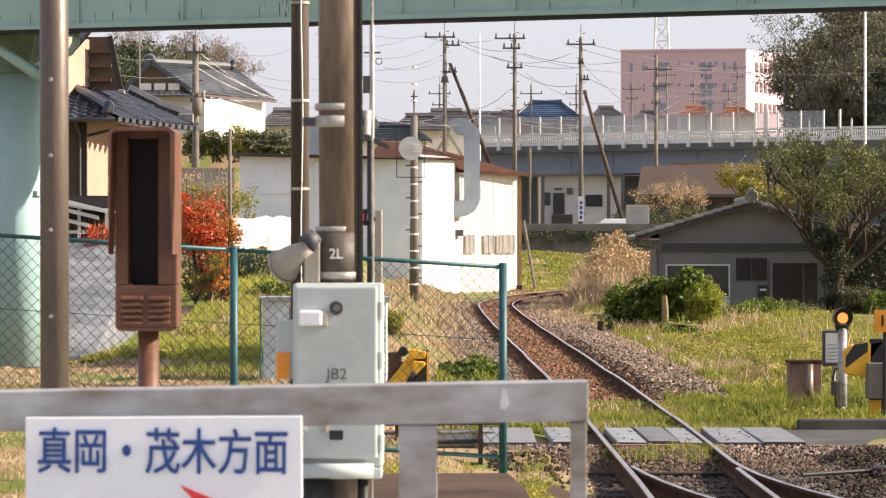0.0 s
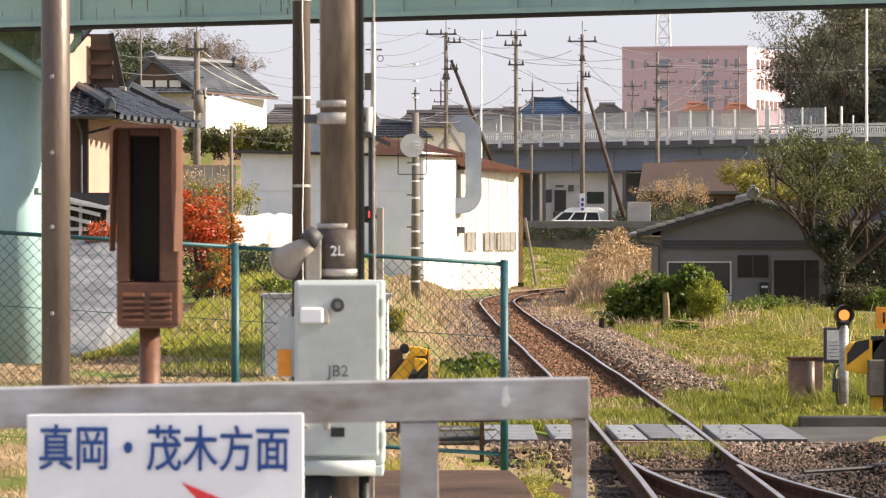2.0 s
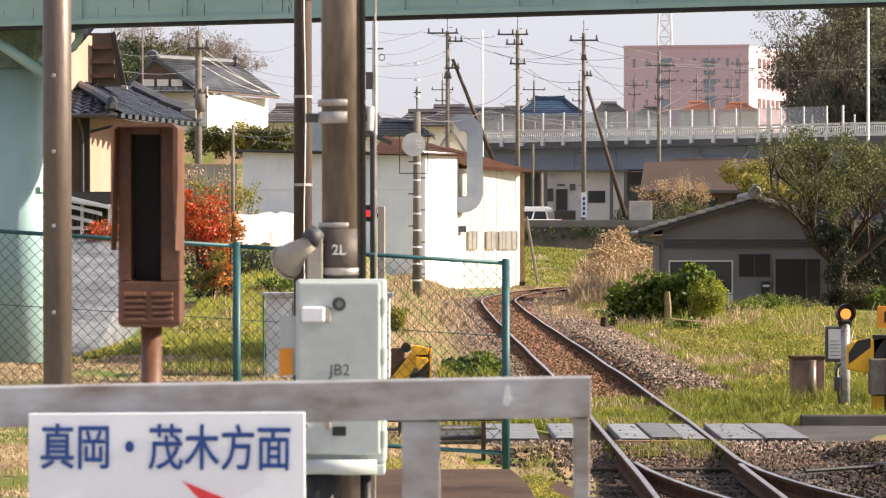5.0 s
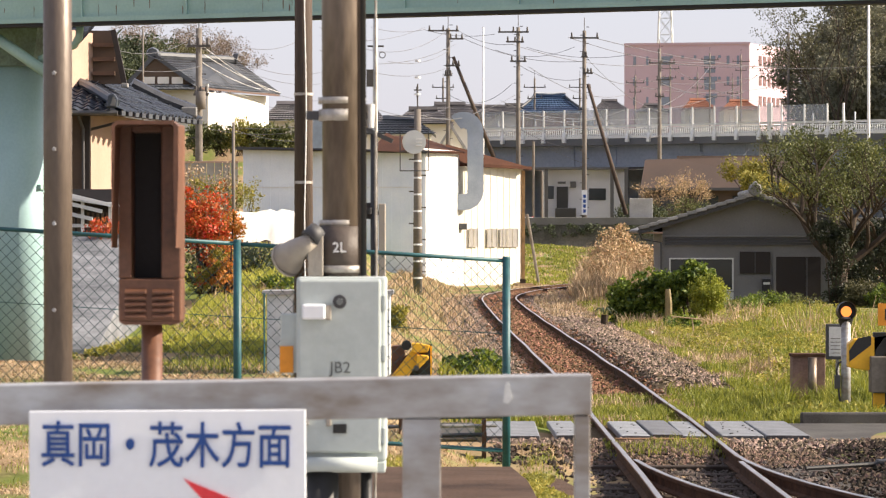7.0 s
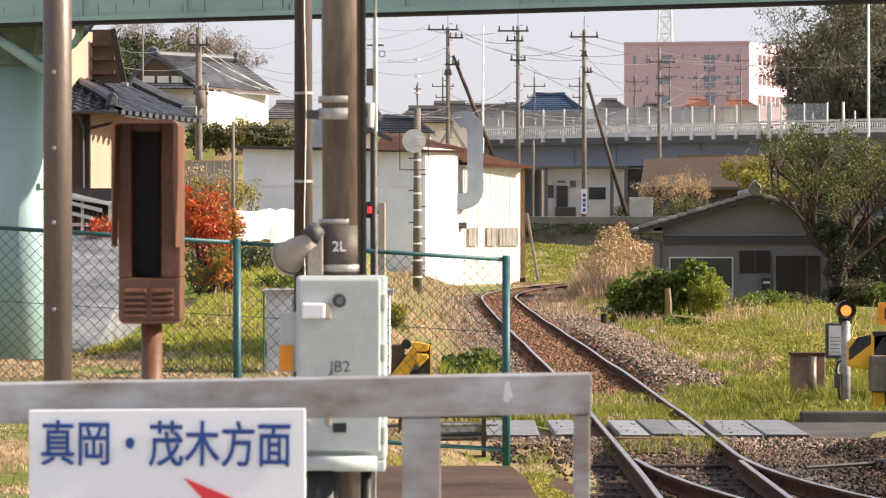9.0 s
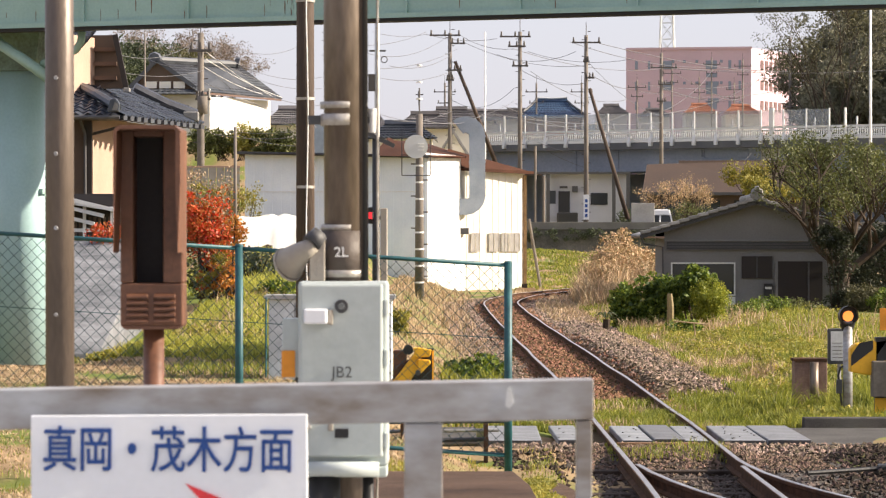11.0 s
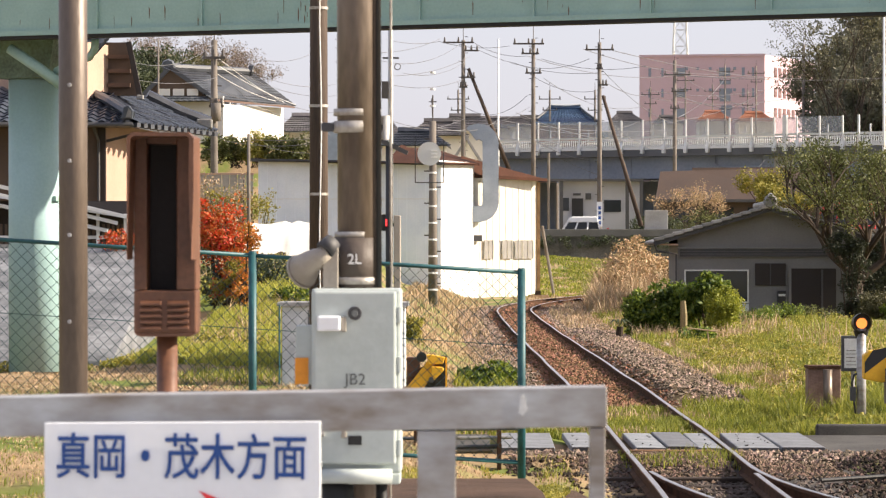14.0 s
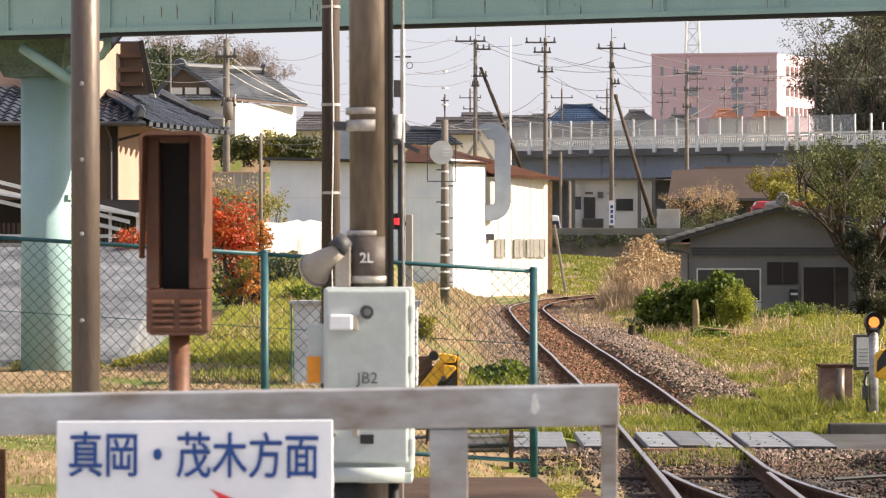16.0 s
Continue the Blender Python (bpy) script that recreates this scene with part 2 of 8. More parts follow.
def ground_mat():
    """Soil, straw and grass mixed by place."""
    m = mat("ground_soil", (0.26, 0.175, 0.095), 0.95, 0, 0.3, 0.8, 0.5, 14, (0.36, 0.26, 0.15))
    nt = m.node_tree
    N, L = nt.nodes, nt.links
    b = N["Principled BSDF"]
    old = b.inputs["Base Color"].links[0].from_socket
    n = N.new("ShaderNodeTexNoise")
    n.inputs["Scale"].default_value, n.inputs["Detail"].default_value = 0.35, 6
    co = N.new("ShaderNodeTexCoord")
    L.new(co.outputs["Object"], n.inputs["Vector"])
    ramp = N.new("ShaderNodeValToRGB")
    ramp.color_ramp.elements[0].position, ramp.color_ramp.elements[1].position = 0.47, 0.58
    L.new(n.outputs["Fac"], ramp.inputs["Fac"])
    mix = N.new("ShaderNodeMix")
    mix.data_type = "RGBA"
    L.new(ramp.outputs["Color"], mix.inputs["Factor"])
    L.new(old, mix.inputs["A"])
    mix.inputs["B"].default_value = (0.13, 0.16, 0.035, 1)
    L.new(mix.outputs["Result"], b.inputs["Base Color"])
    return m


M_GROUND = ground_mat()
nt = M_HAZEPANEL.node_tree
clear = nt.nodes.new("ShaderNodeBsdfTransparent")
blend = nt.nodes.new("ShaderNodeMixShader")
blend.inputs[0].default_value = 0.38
nt.links.new(clear.outputs[0], blend.inputs[1])
nt.links.new(nt.nodes["Principled BSDF"].outputs[0], blend.inputs[2])
nt.links.new(blend.outputs[0], nt.nodes["Material Output"].inputs["Surface"])


# ---- mesh tools ----
class Shape:
    """Vertices and faces of one mesh."""

    def __init__(self):
        self.v, self.f = [], []

    def add(self, vs, fs):
        n = len(self.v)
        self.v += [tuple(p) for p in vs]
        self.f += [tuple(i + n for i in q) for q in fs]
        return self

    def box(self, x0, x1, y0, y1, z0, z1):
        return self.add([(x, y, z) for z in (z0, z1) for x, y in ((x0, y0), (x1, y0), (x1, y1), (x0, y1))],
                        [(3, 2, 1, 0), (4, 5, 6, 7), (0, 1, 5, 4), (1, 2, 6, 5), (2, 3, 7, 6), (3, 0, 4, 7)])

    def beam(self, a, b, w, h):
        """A square bar from a to b."""
        a, b = Vector(a), Vector(b)
        d = (b - a).normalized()
        u = d.cross(Vector((0, 0, 1)))
        u = u.normalized() if u.length > 0.01 else Vector((1, 0, 0))
        k = u.cross(d)
        return self.add([p + u * (sx * w / 2) + k * (sy * h / 2) for p in (a, b) for sx, sy in ((-1, -1), (1, -1), (1, 1), (-1, 1))],
                        [(0, 1, 2, 3), (7, 6, 5, 4), (0, 4, 5, 1), (1, 5, 6, 2), (2, 6, 7, 3), (3, 7, 4, 0)])

    def tube(self, pts, radii, n=10, caps=True):
        """A round bar along pts."""
        pts = [Vector(p) for p in pts]
        if not isinstance(radii, (list, tuple)):
            radii = [radii] * len(pts)
        vs, fs = [], []
        u = None
        for i, p in enumerate(pts):
            d = (pts[min(i + 1, len(pts) - 1)] - pts[max(i - 1, 0)]).normalized()
            if u is None:
                u = d.cross(Vector((0, 0, 1)) if abs(d.z) < 0.9 else Vector((1, 0, 0))).normalized()
            else:
                u = (u - d * u.dot(d)).normalized()
            k = d.cross(u)
            for j in range(n):
                a = 2 * math.pi * j / n
                vs.append(p + (u * math.cos(a) + k * math.sin(a)) * radii[i])
        for i in range(len(pts) - 1):
            for j in range(n):
                fs.append((i * n + j, i * n + (j + 1) % n, (i + 1) * n + (j + 1) % n, (i + 1) * n + j))
        if caps:
            fs.append(tuple(range(n))[::-1])
            fs.append(tuple((len(pts) - 1) * n + j for j in range(n)))
        return self.add(vs, fs)

    def prism(self, outline, a, b, axis="y"):
        """An outline pushed along an axis from a to b: (x, z) along y, (y, z) along x, (x, y) along z."""
        n = len(outline)
        put = {"y": lambda p, t: (p[0], t, p[1]), "x": lambda p, t: (t, p[0], p[1]), "z": lambda p, t: (p[0], p[1], t)}[axis]
        return self.add([put(p, t) for t in (a, b) for p in outline],
                        [tuple(range(n)), tuple(range(2 * n - 1, n - 1, -1))] + [(i, i + n, (i + 1) % n + n, (i + 1) % n) for i in range(n)])

    def disc(self, c, r0, r1, y0, y1, n=24):
        """A drum along y about c = (x, z)."""
        return self.tube([(c[0], y0, c[1]), (c[0], y1, c[1])], [r0, r1], n)


def thing(name, x, y, z, label, category, group="", kind="", rz=0.0):
    ob = new(name)
    ob.empty_display_size = 0.2
    ob.matrix_basis = pose(x, y, z, 0, 0, rz)
    return tagged(ob, label, category, group, kind)


def part(name, shape, material, parent=None, label="", bevel=0.0, smooth=False):
    me = bpy.data.meshes.new(name)
    me.from_pydata(shape.v, [], shape.f)
    bm = bmesh.new()
    bm.from_mesh(me)
    bmesh.ops.recalc_face_normals(bm, faces=bm.faces)
    if bevel:
        sharp = [e for e in bm.edges if len(e.link_faces) == 2 and e.calc_face_angle(0) > 0.6]
        bmesh.ops.bevel(bm, geom=sharp, offset=bevel, segments=2, affect="EDGES", profile=0.5)
    bm.to_mesh(me)
    bm.free()
    if smooth:
        me.shade_smooth()
        for p in me.polygons:
            p.use_smooth = len(p.vertices) <= 4
    me.materials.append(material)
    ob = new(name, me)
    if parent:
        ob.parent = parent
    if label:
        ob["label"] = label
    return ob


def raw(name, shape, material, parent=None, label=""):
    """A part with many faces, taken as they are."""
    me = bpy.data.meshes.new(name)
    me.from_pydata(shape.v, [], shape.f)
    me.materials.append(material)
    ob = new(name, me)
    if parent:
        ob.parent = parent
    if label:
        ob["label"] = label
    return ob


def lettering(text, size, material, name, parent, m, weight=0.0, depth=0.002):
    """Writing as a mesh, standing in the xz plane and centred."""
    cu = bpy.data.curves.new(name, "FONT")
    cu.body, cu.size, cu.extrude, cu.offset = text, size, depth, weight
    cu.align_x, cu.align_y = "CENTER", "CENTER"
    tmp = new("lettering", cu)
    me = bpy.data.meshes.new_from_object(tmp.evaluated_get(bpy.context.evaluated_depsgraph_get()))
    bpy.data.objects.remove(tmp)
    me.materials.clear()
    me.materials.append(material)
    ob = new(name, me)
    ob.parent = parent
    ob.matrix_basis = m
    return ob


def smooth(a, b, v):
    t = min(1.0, max(0.0, (v - a) / (b - a)))
    return t * t * (3 - 2 * t)


def fence_z(x):
    return 0.17 + (0.55 - x) * 0.063


def ground_z(x, y):
    """The height of the ground."""
    z = -0.22
    left = smooth(0.9, -0.4, x)
    yard = smooth(0.6, -1.6, x)
    ramp = 0.75 + (0.17 - 0.75) * smooth(14, 29, y)
    near = ramp if y < 29 else 0.17
    near = max(near, fence_z(x)) if x < 0.4 and y > 24 else near
    near = min(near, 0.52)
    z1 = -0.22 + (near - 0.06 + 0.22) * left
    if y > 30:
        z1 = -0.22 + (0.45 + 0.22) * yard * smooth(30, 33, y) + (near + 0.16) * left * smooth(33, 30, y)
    z = z1
    bank = smooth(-1.7 - 0.004 * y, -3.6 - 0.004 * y, x)
    z += 1.25 * bank * smooth(46, 80, y)
    z += -0.2 * smooth(4.6, 9, x) * smooth(60, 95, y) + 0.2 * smooth(4.8, 7, x) * smooth(70, 40, y)
    z += 1.6 * smooth(136, 172, y) * smooth(-9, 0, x)
    z += 0.75 * smooth(176.6, 177.2, y)
    z += 6.3 * smooth(150, 190, y) * smooth(-6, -11, x)
    if y > 27:
        side = max(smooth(1.5, 1.1, x), smooth(3.9, 4.6, x))
        z = max(z, -0.22 + 0.15 * side * smooth(27, 30, y) * smooth(42, 37.5, y))
    z -= 0.3 * smooth(-4.6, -5.4, x) * smooth(42, 45, y) * smooth(62, 56, y)
    z += 0.2 * max(0.0, noise.noise(Vector((x * 0.9, y * 0.33, 3.0)))) * smooth(4.5, 5.2, x) * smooth(43, 48, y) * smooth(100, 92, y)
    z += 0.05 * noise.noise(Vector((x * 0.6, y * 0.25, 0))) + 0.03 * noise.noise(Vector((x * 2.1, y * 1.3, 4)))
    return z


# tracks: centre line of the main line from the camera's side into the distance
GAUGE = 1.067


def main_x(y):
    if y < 100:
        return 2.36 - 0.62 * smooth(30, 100, y)
    return 1.74 + 0.0046 * (y - 100) ** 2


def side_x(y):
    s = max(0.0, 31.0 - y)
    return main_x(y) + 0.022 * s * s if s < 6 else main_x(y) + 0.022 * 36 + 0.264 * (s - 6)


# ---- ground and tracks ----
def make_ground():
    xs = [-900, -400, -150, -60] + [-30 + i * 1.0 for i in range(24)] + [-6 + i * 0.25 for i in range(56)] + [8 + i for i in range(23)] + [40, 70, 150, 400, 900]
    ys = [-300, -60, -20, 0] + [8 + i * 0.5 for i in range(80)] + [48 + i for i in range(87)] + [136 + 2 * i for i in range(20)] + [176.5, 177.3, 180, 190, 200, 230, 270, 340, 500, 900, 2000, 4500]
    s = Shape()
    s.v = [(x, y, ground_z(x, y) - (0.5 if y < 8 else 0)) for y in ys for x in xs]
    n = len(xs)
    s.f = [(j * n + i, j * n + i + 1, (j + 1) * n + i + 1, (j + 1) * n + i) for j in range(len(ys) - 1) for i in range(n - 1)]
    g = raw("ground", s, M_GROUND)
    tagged(g, "uneven ground of dry soil, straw and young grass", "ground", kind="structure")
    for p in g.data.polygons:
        p.use_smooth = True


make_ground()


def make_platform():
    s = Shape()
    s.prism([(-8, -0.3), (14.5, -0.3), (14.5, 0.74), (-8, 0.74)], -6.0, 0.78, "x")
    tagged(part("platform", s, M_CONCRETE), "grey concrete station platform end", "platform", kind="structure")
    s = Shape()
    s.prism([(14.52, -0.3), (26.5, -0.3), (26.5, 0.20), (21, 0.53), (14.52, 0.74)], -0.9, 0.56, "x")
    r = part("ramp", s, M_RAMP)
    tagged(r, "brown worn asphalt ramp down from the platform", "ramp", kind="structure")
    s = Shape()
    s.prism([(14.6, -0.3), (25.0, -0.3), (25.0, 0.22), (21, 0.47), (14.6, 0.68)], 0.565, 0.95, "x")
    tagged(part("ramp_shoulder", s, M_RAMP, bevel=0.03), "dark trodden soil shoulder along the ramp", "shoulder", kind="structure")


make_platform()


def rail_line(fx, y0, y1, off, name, parent, oy=30.0):
    """One rail: foot, web and head, with a bright running surface on top."""
    prof = [(-0.055, -0.15), (0.055, -0.15), (0.055, -0.135), (0.012, -0.115), (0.012, -0.045), (0.032, -0.035), (0.032, -0.004), (-0.032, -0.004), (-0.032, -0.035), (-0.012, -0.045), (-0.012, -0.115), (-0.055, -0.135)]
    ys = [y0]
    while ys[-1] < y1:
        ys.append(min(y1, ys[-1] + (1.0 if ys[-1] < 100 else 2.0)))
    body, top = Shape(), Shape()
    n = len(prof)
    for y in ys:
        d = (fx(y + 0.1) - fx(y - 0.1)) / 0.2
        k = 1 / math.hypot(1, d)
        cx, cy = fx(y) + off * k, y - off * d * k
        dip = 0.006 * math.sin((y + oy) * 0.55 + off) + 0.008 * noise.noise(Vector(((y + oy) * 0.3, off, 0)))
        side = 0.006 * noise.noise(Vector(((y + oy) * 0.45, 3 + off, 0)))
        body.v += [(cx + side + px * k, cy - px * d * k, pz + dip) for px, pz in prof]
        top.v += [(cx + side + px * k, cy - px * d * k, pz + dip) for px, pz in ((-0.022, -0.004), (-0.016, 0.0), (0.022, 0.0), (0.030, -0.006))]
    for i in range(len(ys) - 1):
        body.f += [(i * n + j, i * n + (j + 1) % n, (i + 1) * n + (j + 1) % n, (i + 1) * n + j) for j in range(n)]
        top.f += [(i * 4 + j, i * 4 + j + 1, i * 4 + 5 + j, i * 4 + 4 + j) for j in range(3)]
    rail = part(name, body, M_RAIL, parent, "rust-brown steel rail")
    part("rail_head", top, M_RAILTOP, rail, "shiny worn running surface")


track = thing("railway_track", 2.36, 30, 0, "single railway track with rusty rails and shiny heads on stained ballast", "track", kind="structure")
siding = thing("turnout_track", 2.36, 24, 0, "diverging rails of a railway turnout", "track", kind="structure")


for off, y0 in ((-GAUGE / 2 - 0.03, 12), (GAUGE / 2 + 0.03, 30.6)):
    rail_line(lambda y: main_x(y + 30) - 2.36, y0 - 30, 136 - 30, off, "rail", track)
rail_line(lambda y: main_x(y + 30) - 2.36, -18, -0.1, GAUGE / 2 - 0.01, "switch_rail", track)
rail_line(lambda y: side_x(y + 24) - 2.36, -12, 6.62, GAUGE / 2 + 0.03, "rail", siding, 24.0)
rail_line(lambda y: side_x(y + 24) - 2.36, -12, 6.0, -GAUGE / 2 + 0.01, "switch_rail", siding, 24.0)


def make_sleepers():
    s = Shape().box(-1.0, 1.0, -0.11, 0.11, -0.30, -0.155)
    me = None
    far = Shape()
    y = 20.0
    while y < 134:
        d = (main_x(y + 0.1) - main_x(y - 0.1)) / 0.2
        wide = 1.35 if y < 30 else 1.0
        if y < 62:
            if me is None:
                ob = part("sleeper", s, M_SLEEPER, track, bevel=0.012)
                me = ob.data
            else:
                ob = new("sleeper", me)
                ob.parent = track
            ob.matrix_basis = pose(main_x(y) - 2.36 + (wide - 1) * 0.9, y - 30, random.uniform(-0.012, 0.012) - (0.03 if y < 31 else 0), 0, 0, -math.degrees(math.atan(d)) + random.uniform(-1, 1)) @ Matrix.Diagonal((wide, 1, 1, 1))
        else:
            a = math.atan(-d)
            far.add([(main_x(y) - 2.36 + vx * math.cos(a) - vy * math.sin(a), y - 30 + vx * math.sin(a) + vy * math.cos(a), vz) for vx, vy, vz in s.v], s.f)
        y += 0.62
    far.v = [(vx, vy, vz - 0.03) for vx, vy, vz in far.v]
    o = raw("far_sleepers", far, M_SLEEPER, track)
    tagged(o, kind="stuff")


make_sleepers()


def stones(name, label, material, spots, parent=None):
    """Broken stones, each an uneven eight-sided lump; spots: x, y, z, size."""
    rng = np.random.default_rng(7 + len(spots))
    spots = np.array(spots)
    n = len(spots)
    base = np.array([(1, 0, 0), (0, 1, 0), (-1, 0, 0), (0, -1, 0), (0, 0, 1), (0, 0, -1)], float)
    v = base[None] * rng.uniform(0.55, 1.25, (n, 6, 1)) + rng.normal(0, 0.22, (n, 6, 3))
    a = rng.uniform(0, 6.28, n)
    c, s = np.cos(a)[:, None], np.sin(a)[:, None]
    v = np.stack([v[..., 0] * c - v[..., 1] * s, v[..., 0] * s + v[..., 1] * c, v[..., 2] * 0.75], -1)
    v = v * spots[:, None, 3:4] + spots[:, None, :3]
    tri = np.array([(0, 1, 4), (1, 2, 4), (2, 3, 4), (3, 0, 4), (1, 0, 5), (2, 1, 5), (3, 2, 5), (0, 3, 5)])
    f = (tri[None] + 6 * np.arange(n)[:, None, None]).reshape(-1, 3)
    me = bpy.data.meshes.new(name)
    me.from_pydata(v.reshape(-1, 3).tolist(), [], f.tolist())
    me.materials.append(material)
    ob = new(name, me)
    if parent:
        ob.parent = parent
    tagged(ob, label, "ballast", kind="stuff")
    return ob


BED = [(-2.1, -0.42), (-1.3, -0.165), (-0.75, -0.14), (0.0, -0.13), (0.75, -0.14), (1.0, -0.16), (1.9, -0.16), (2.6, -0.45)]


def bed_shape(y):
    """The cross-section of the ballast at y: offsets from the centre line and heights."""
    near = smooth(36, 31, y)
    heap = smooth(43, 48, y) * smooth(84, 64, y)
    flat = smooth(36, 38, y) * smooth(45, 42, y)
    out = []
    for px, pz in BED:
        if abs(px) < 0.8:
            pz += 0.06 * smooth(30.8, 32.6, y) * smooth(38, 36, y) - 0.1 * smooth(32.5, 30.2, y)
        elif 0.9 < px < 2.2:
            pz += 0.17 * heap * (1.0 if px < 1.5 else 0.6) - 0.06 * flat
        out.append((px + (near * px * 1.2 if px > 1 else 0) + (0.45 * heap if px > 1.5 else 0), pz))
    return out


def bed_z(px, y):
    p = bed_shape(y)
    for (a, za), (b, zb) in zip(p, p[1:]):
        if a <= px <= b:
            return za + (zb - za) * (px - a) / (b - a)
    return -0.6


def make_ballast():
    """A bed of ballast with a sloping shoulder, and loose stones all over it."""
    for y0, y1, m, lab in ((16, 33, M_STONE_OIL, "dark oily ballast bed under the turnout"), (33, 135, M_STONE_RUST, "bed of rust-stained crushed stone under the track")):
        s = Shape()
        ys = [y0 + i * 0.5 for i in range(int((y1 - y0) * 2) + 1)]
        for y in ys:
            for px, pz in bed_shape(y):
                s.v.append((main_x(y) + px, y, pz + 0.025 * noise.noise(Vector((px * 2, y * 1.1, 0)))))
        n = len(BED)
        s.f = [(j * n + i, j * n + i + 1, (j + 1) * n + i + 1, (j + 1) * n + i) for j in range(len(ys) - 1) for i in range(n - 1)]
        tagged(raw("ballast_bed", s, m), lab, "ballast", kind="structure")
    rust, grey, oily, grey2, darker = [], [], [], [], []
    rng = random.Random(3)
    for i in range(60000):
        y = 22 + 112 * rng.random() ** 1.9
        if 33.2 < y < 36.4:
            continue
        wide = 2.5 + 4.2 * smooth(36, 31, y)
        px = rng.uniform(-1.9, wide + 0.1)
        if y < 30 and main_x(y) + px < 1.0:
            continue
        if 36.4 < y < 42.5 + px and rng.random() < 0.93:
            continue
        z = bed_z(px, y)
        z = max(z, ground_z(main_x(y) + px, y))
        size = rng.uniform(0.018, 0.042) * (1.0 + 0.012 * max(0, y - 40))
        (oily if y < 31.6 + rng.gauss(0, 0.4) and -1.2 < px < 1.3 else rust if y > 36 and abs(px) < 0.85 + rng.gauss(0, 0.1) else darker if y < 33 else grey).append((main_x(y) + px, y, z + 0.01, size))
    for i in range(2600):
        px = rng.uniform(-1.9, 4.0)
        y = 33.62 - abs(rng.gauss(0, 0.28))
        if abs(abs(px) - 0.56) > 0.06:
            grey.append((main_x(y) + px, y, -0.05 - 0.22 * (33.62 - y), rng.uniform(0.02, 0.04)))
    for i in range(7000):
        x, y = rng.uniform(4.0, 7.4), rng.uniform(25.5, 33.4)
        darker.append((x, y, ground_z(x, y) + 0.005, rng.uniform(0.018, 0.045)))
    stones("ballast_stones", "darker brown crushed stones beside the turnout", mat("dark_brown_ballast_stone", (0.033, 0.024, 0.018), 0.9, 0, 0.4, 6, 0.3, 60, (0.085, 0.065, 0.05), 0.85), darker)
    stones("ballast_stones", "loose grey crushed stones beside the rails", M_STONE, grey)
    for i in range(9000):
        y = rng.uniform(22, 31.5)
        px = rng.uniform(-0.95, 1.3)
        oily.append((main_x(y) + px, y, rng.uniform(-0.25, -0.19), rng.uniform(0.02, 0.04)))
    for i in range(5000):
        y = rng.uniform(31.0, 33.7)
        px = rng.uniform(-1.5, 1.6)
        if abs(abs(px) - 0.56) > 0.09:
            grey2.append((main_x(y) + px, y, bed_z(px, y) + 0.012, rng.uniform(0.016, 0.036)))
    stones("ballast_stones", "pale sandy crushed stones before the crossing panels", mat("sandy_ballast_stone", (0.115, 0.08, 0.055), 0.9, 0, 0.35, 6, 0.3, 60, (0.20, 0.145, 0.105), 0.6), grey2)
    stones("ballast_stones", "dark oily crushed stones round the turnout", M_STONE_OIL, oily)
    stones("ballast_stones", "rust-brown crushed stones between the rails", M_STONE_RUST, rust)


make_ballast()


def make_crossing():
    """Panels between and beside the rails, and the narrow lane over the line."""
    lane = thing("level_crossing", 2.3, 34.9, 0, "level crossing of worn grey panels over the track", "level crossing", kind="structure")
    me = None
    cols = [(-1.62, 0.62), (-1.0, 0.30), (-0.27, 0.33), (0.08, 0.34), (0.40, 0.26), (0.93, 0.46), (1.42, 0.48)]
    for cx, w in cols:
        s = Shape().prism([(-1.22, -0.07), (1.25, -0.07), (1.3, 0.0), (-1.28, 0.0)], -w / 2, w / 2, "x")
        p = part("panel", s, M_BOARD, lane, bevel=0.012)
        p.matrix_basis = pose(cx + 0.05, 0, random.uniform(-0.014, 0.004), random.uniform(-0.1, 0.1), random.uniform(-0.8, 0.8), random.uniform(-0.6, 0.6))
    s = Shape()
    rng = random.Random(4)
    for cx, w in cols[1:6]:
        for k in range(rng.choice((5, 9, 14))):
            y, x, q = rng.uniform(-1.1, 1.0), cx + 0.05 + rng.uniform(-0.4, 0.4) * w, rng.uniform(0.006, 0.014)
            s.prism([(x - q, y), (x, y - q * 2.5), (x + q * 1.2, y + q), (x, y + q * 3)], -0.006, 0.001, "z")
    part("worn_patch", s, M_EDGE, lane, "dark worn holes")
    s = Shape().prism([(-1.35, -0.35), (1.2, -0.35), (1.2, -0.03), (-1.35, -0.05)], 1.72, 14, "x")
    part("lane_right", s, M_ASPHALT, lane, "cracked grey asphalt lane")
    s = Shape().prism([(-1.2, -0.35), (1.2, -0.35), (1.2, -0.02), (-1.2, -0.02)], -8, -1.98, "x")
    part("lane_left", s, M_ASPHALT, lane, "cracked grey asphalt lane")
    k = thing("kerb", 8.0, 36.6, -0.1, "long low grey concrete kerb beside the lane", "kerb", kind="structure")
    part("stone", Shape().prism([(-0.1, -0.1), (0.1, -0.1), (0.08, 0.17), (-0.08, 0.17)], -3.75, 8, "x"), M_ASPHALT, k, bevel=0.02)
    k = thing("kerb", 8.0, 32.6, -0.2, "long low grey concrete kerb beside the lane", "kerb", kind="structure")
    part("stone", Shape().prism([(-0.08, -0.1), (0.08, -0.1), (0.07, 0.16), (-0.07, 0.16)], -3.3, 8, "x"), M_ASPHALT, k, bevel=0.02)


make_crossing()


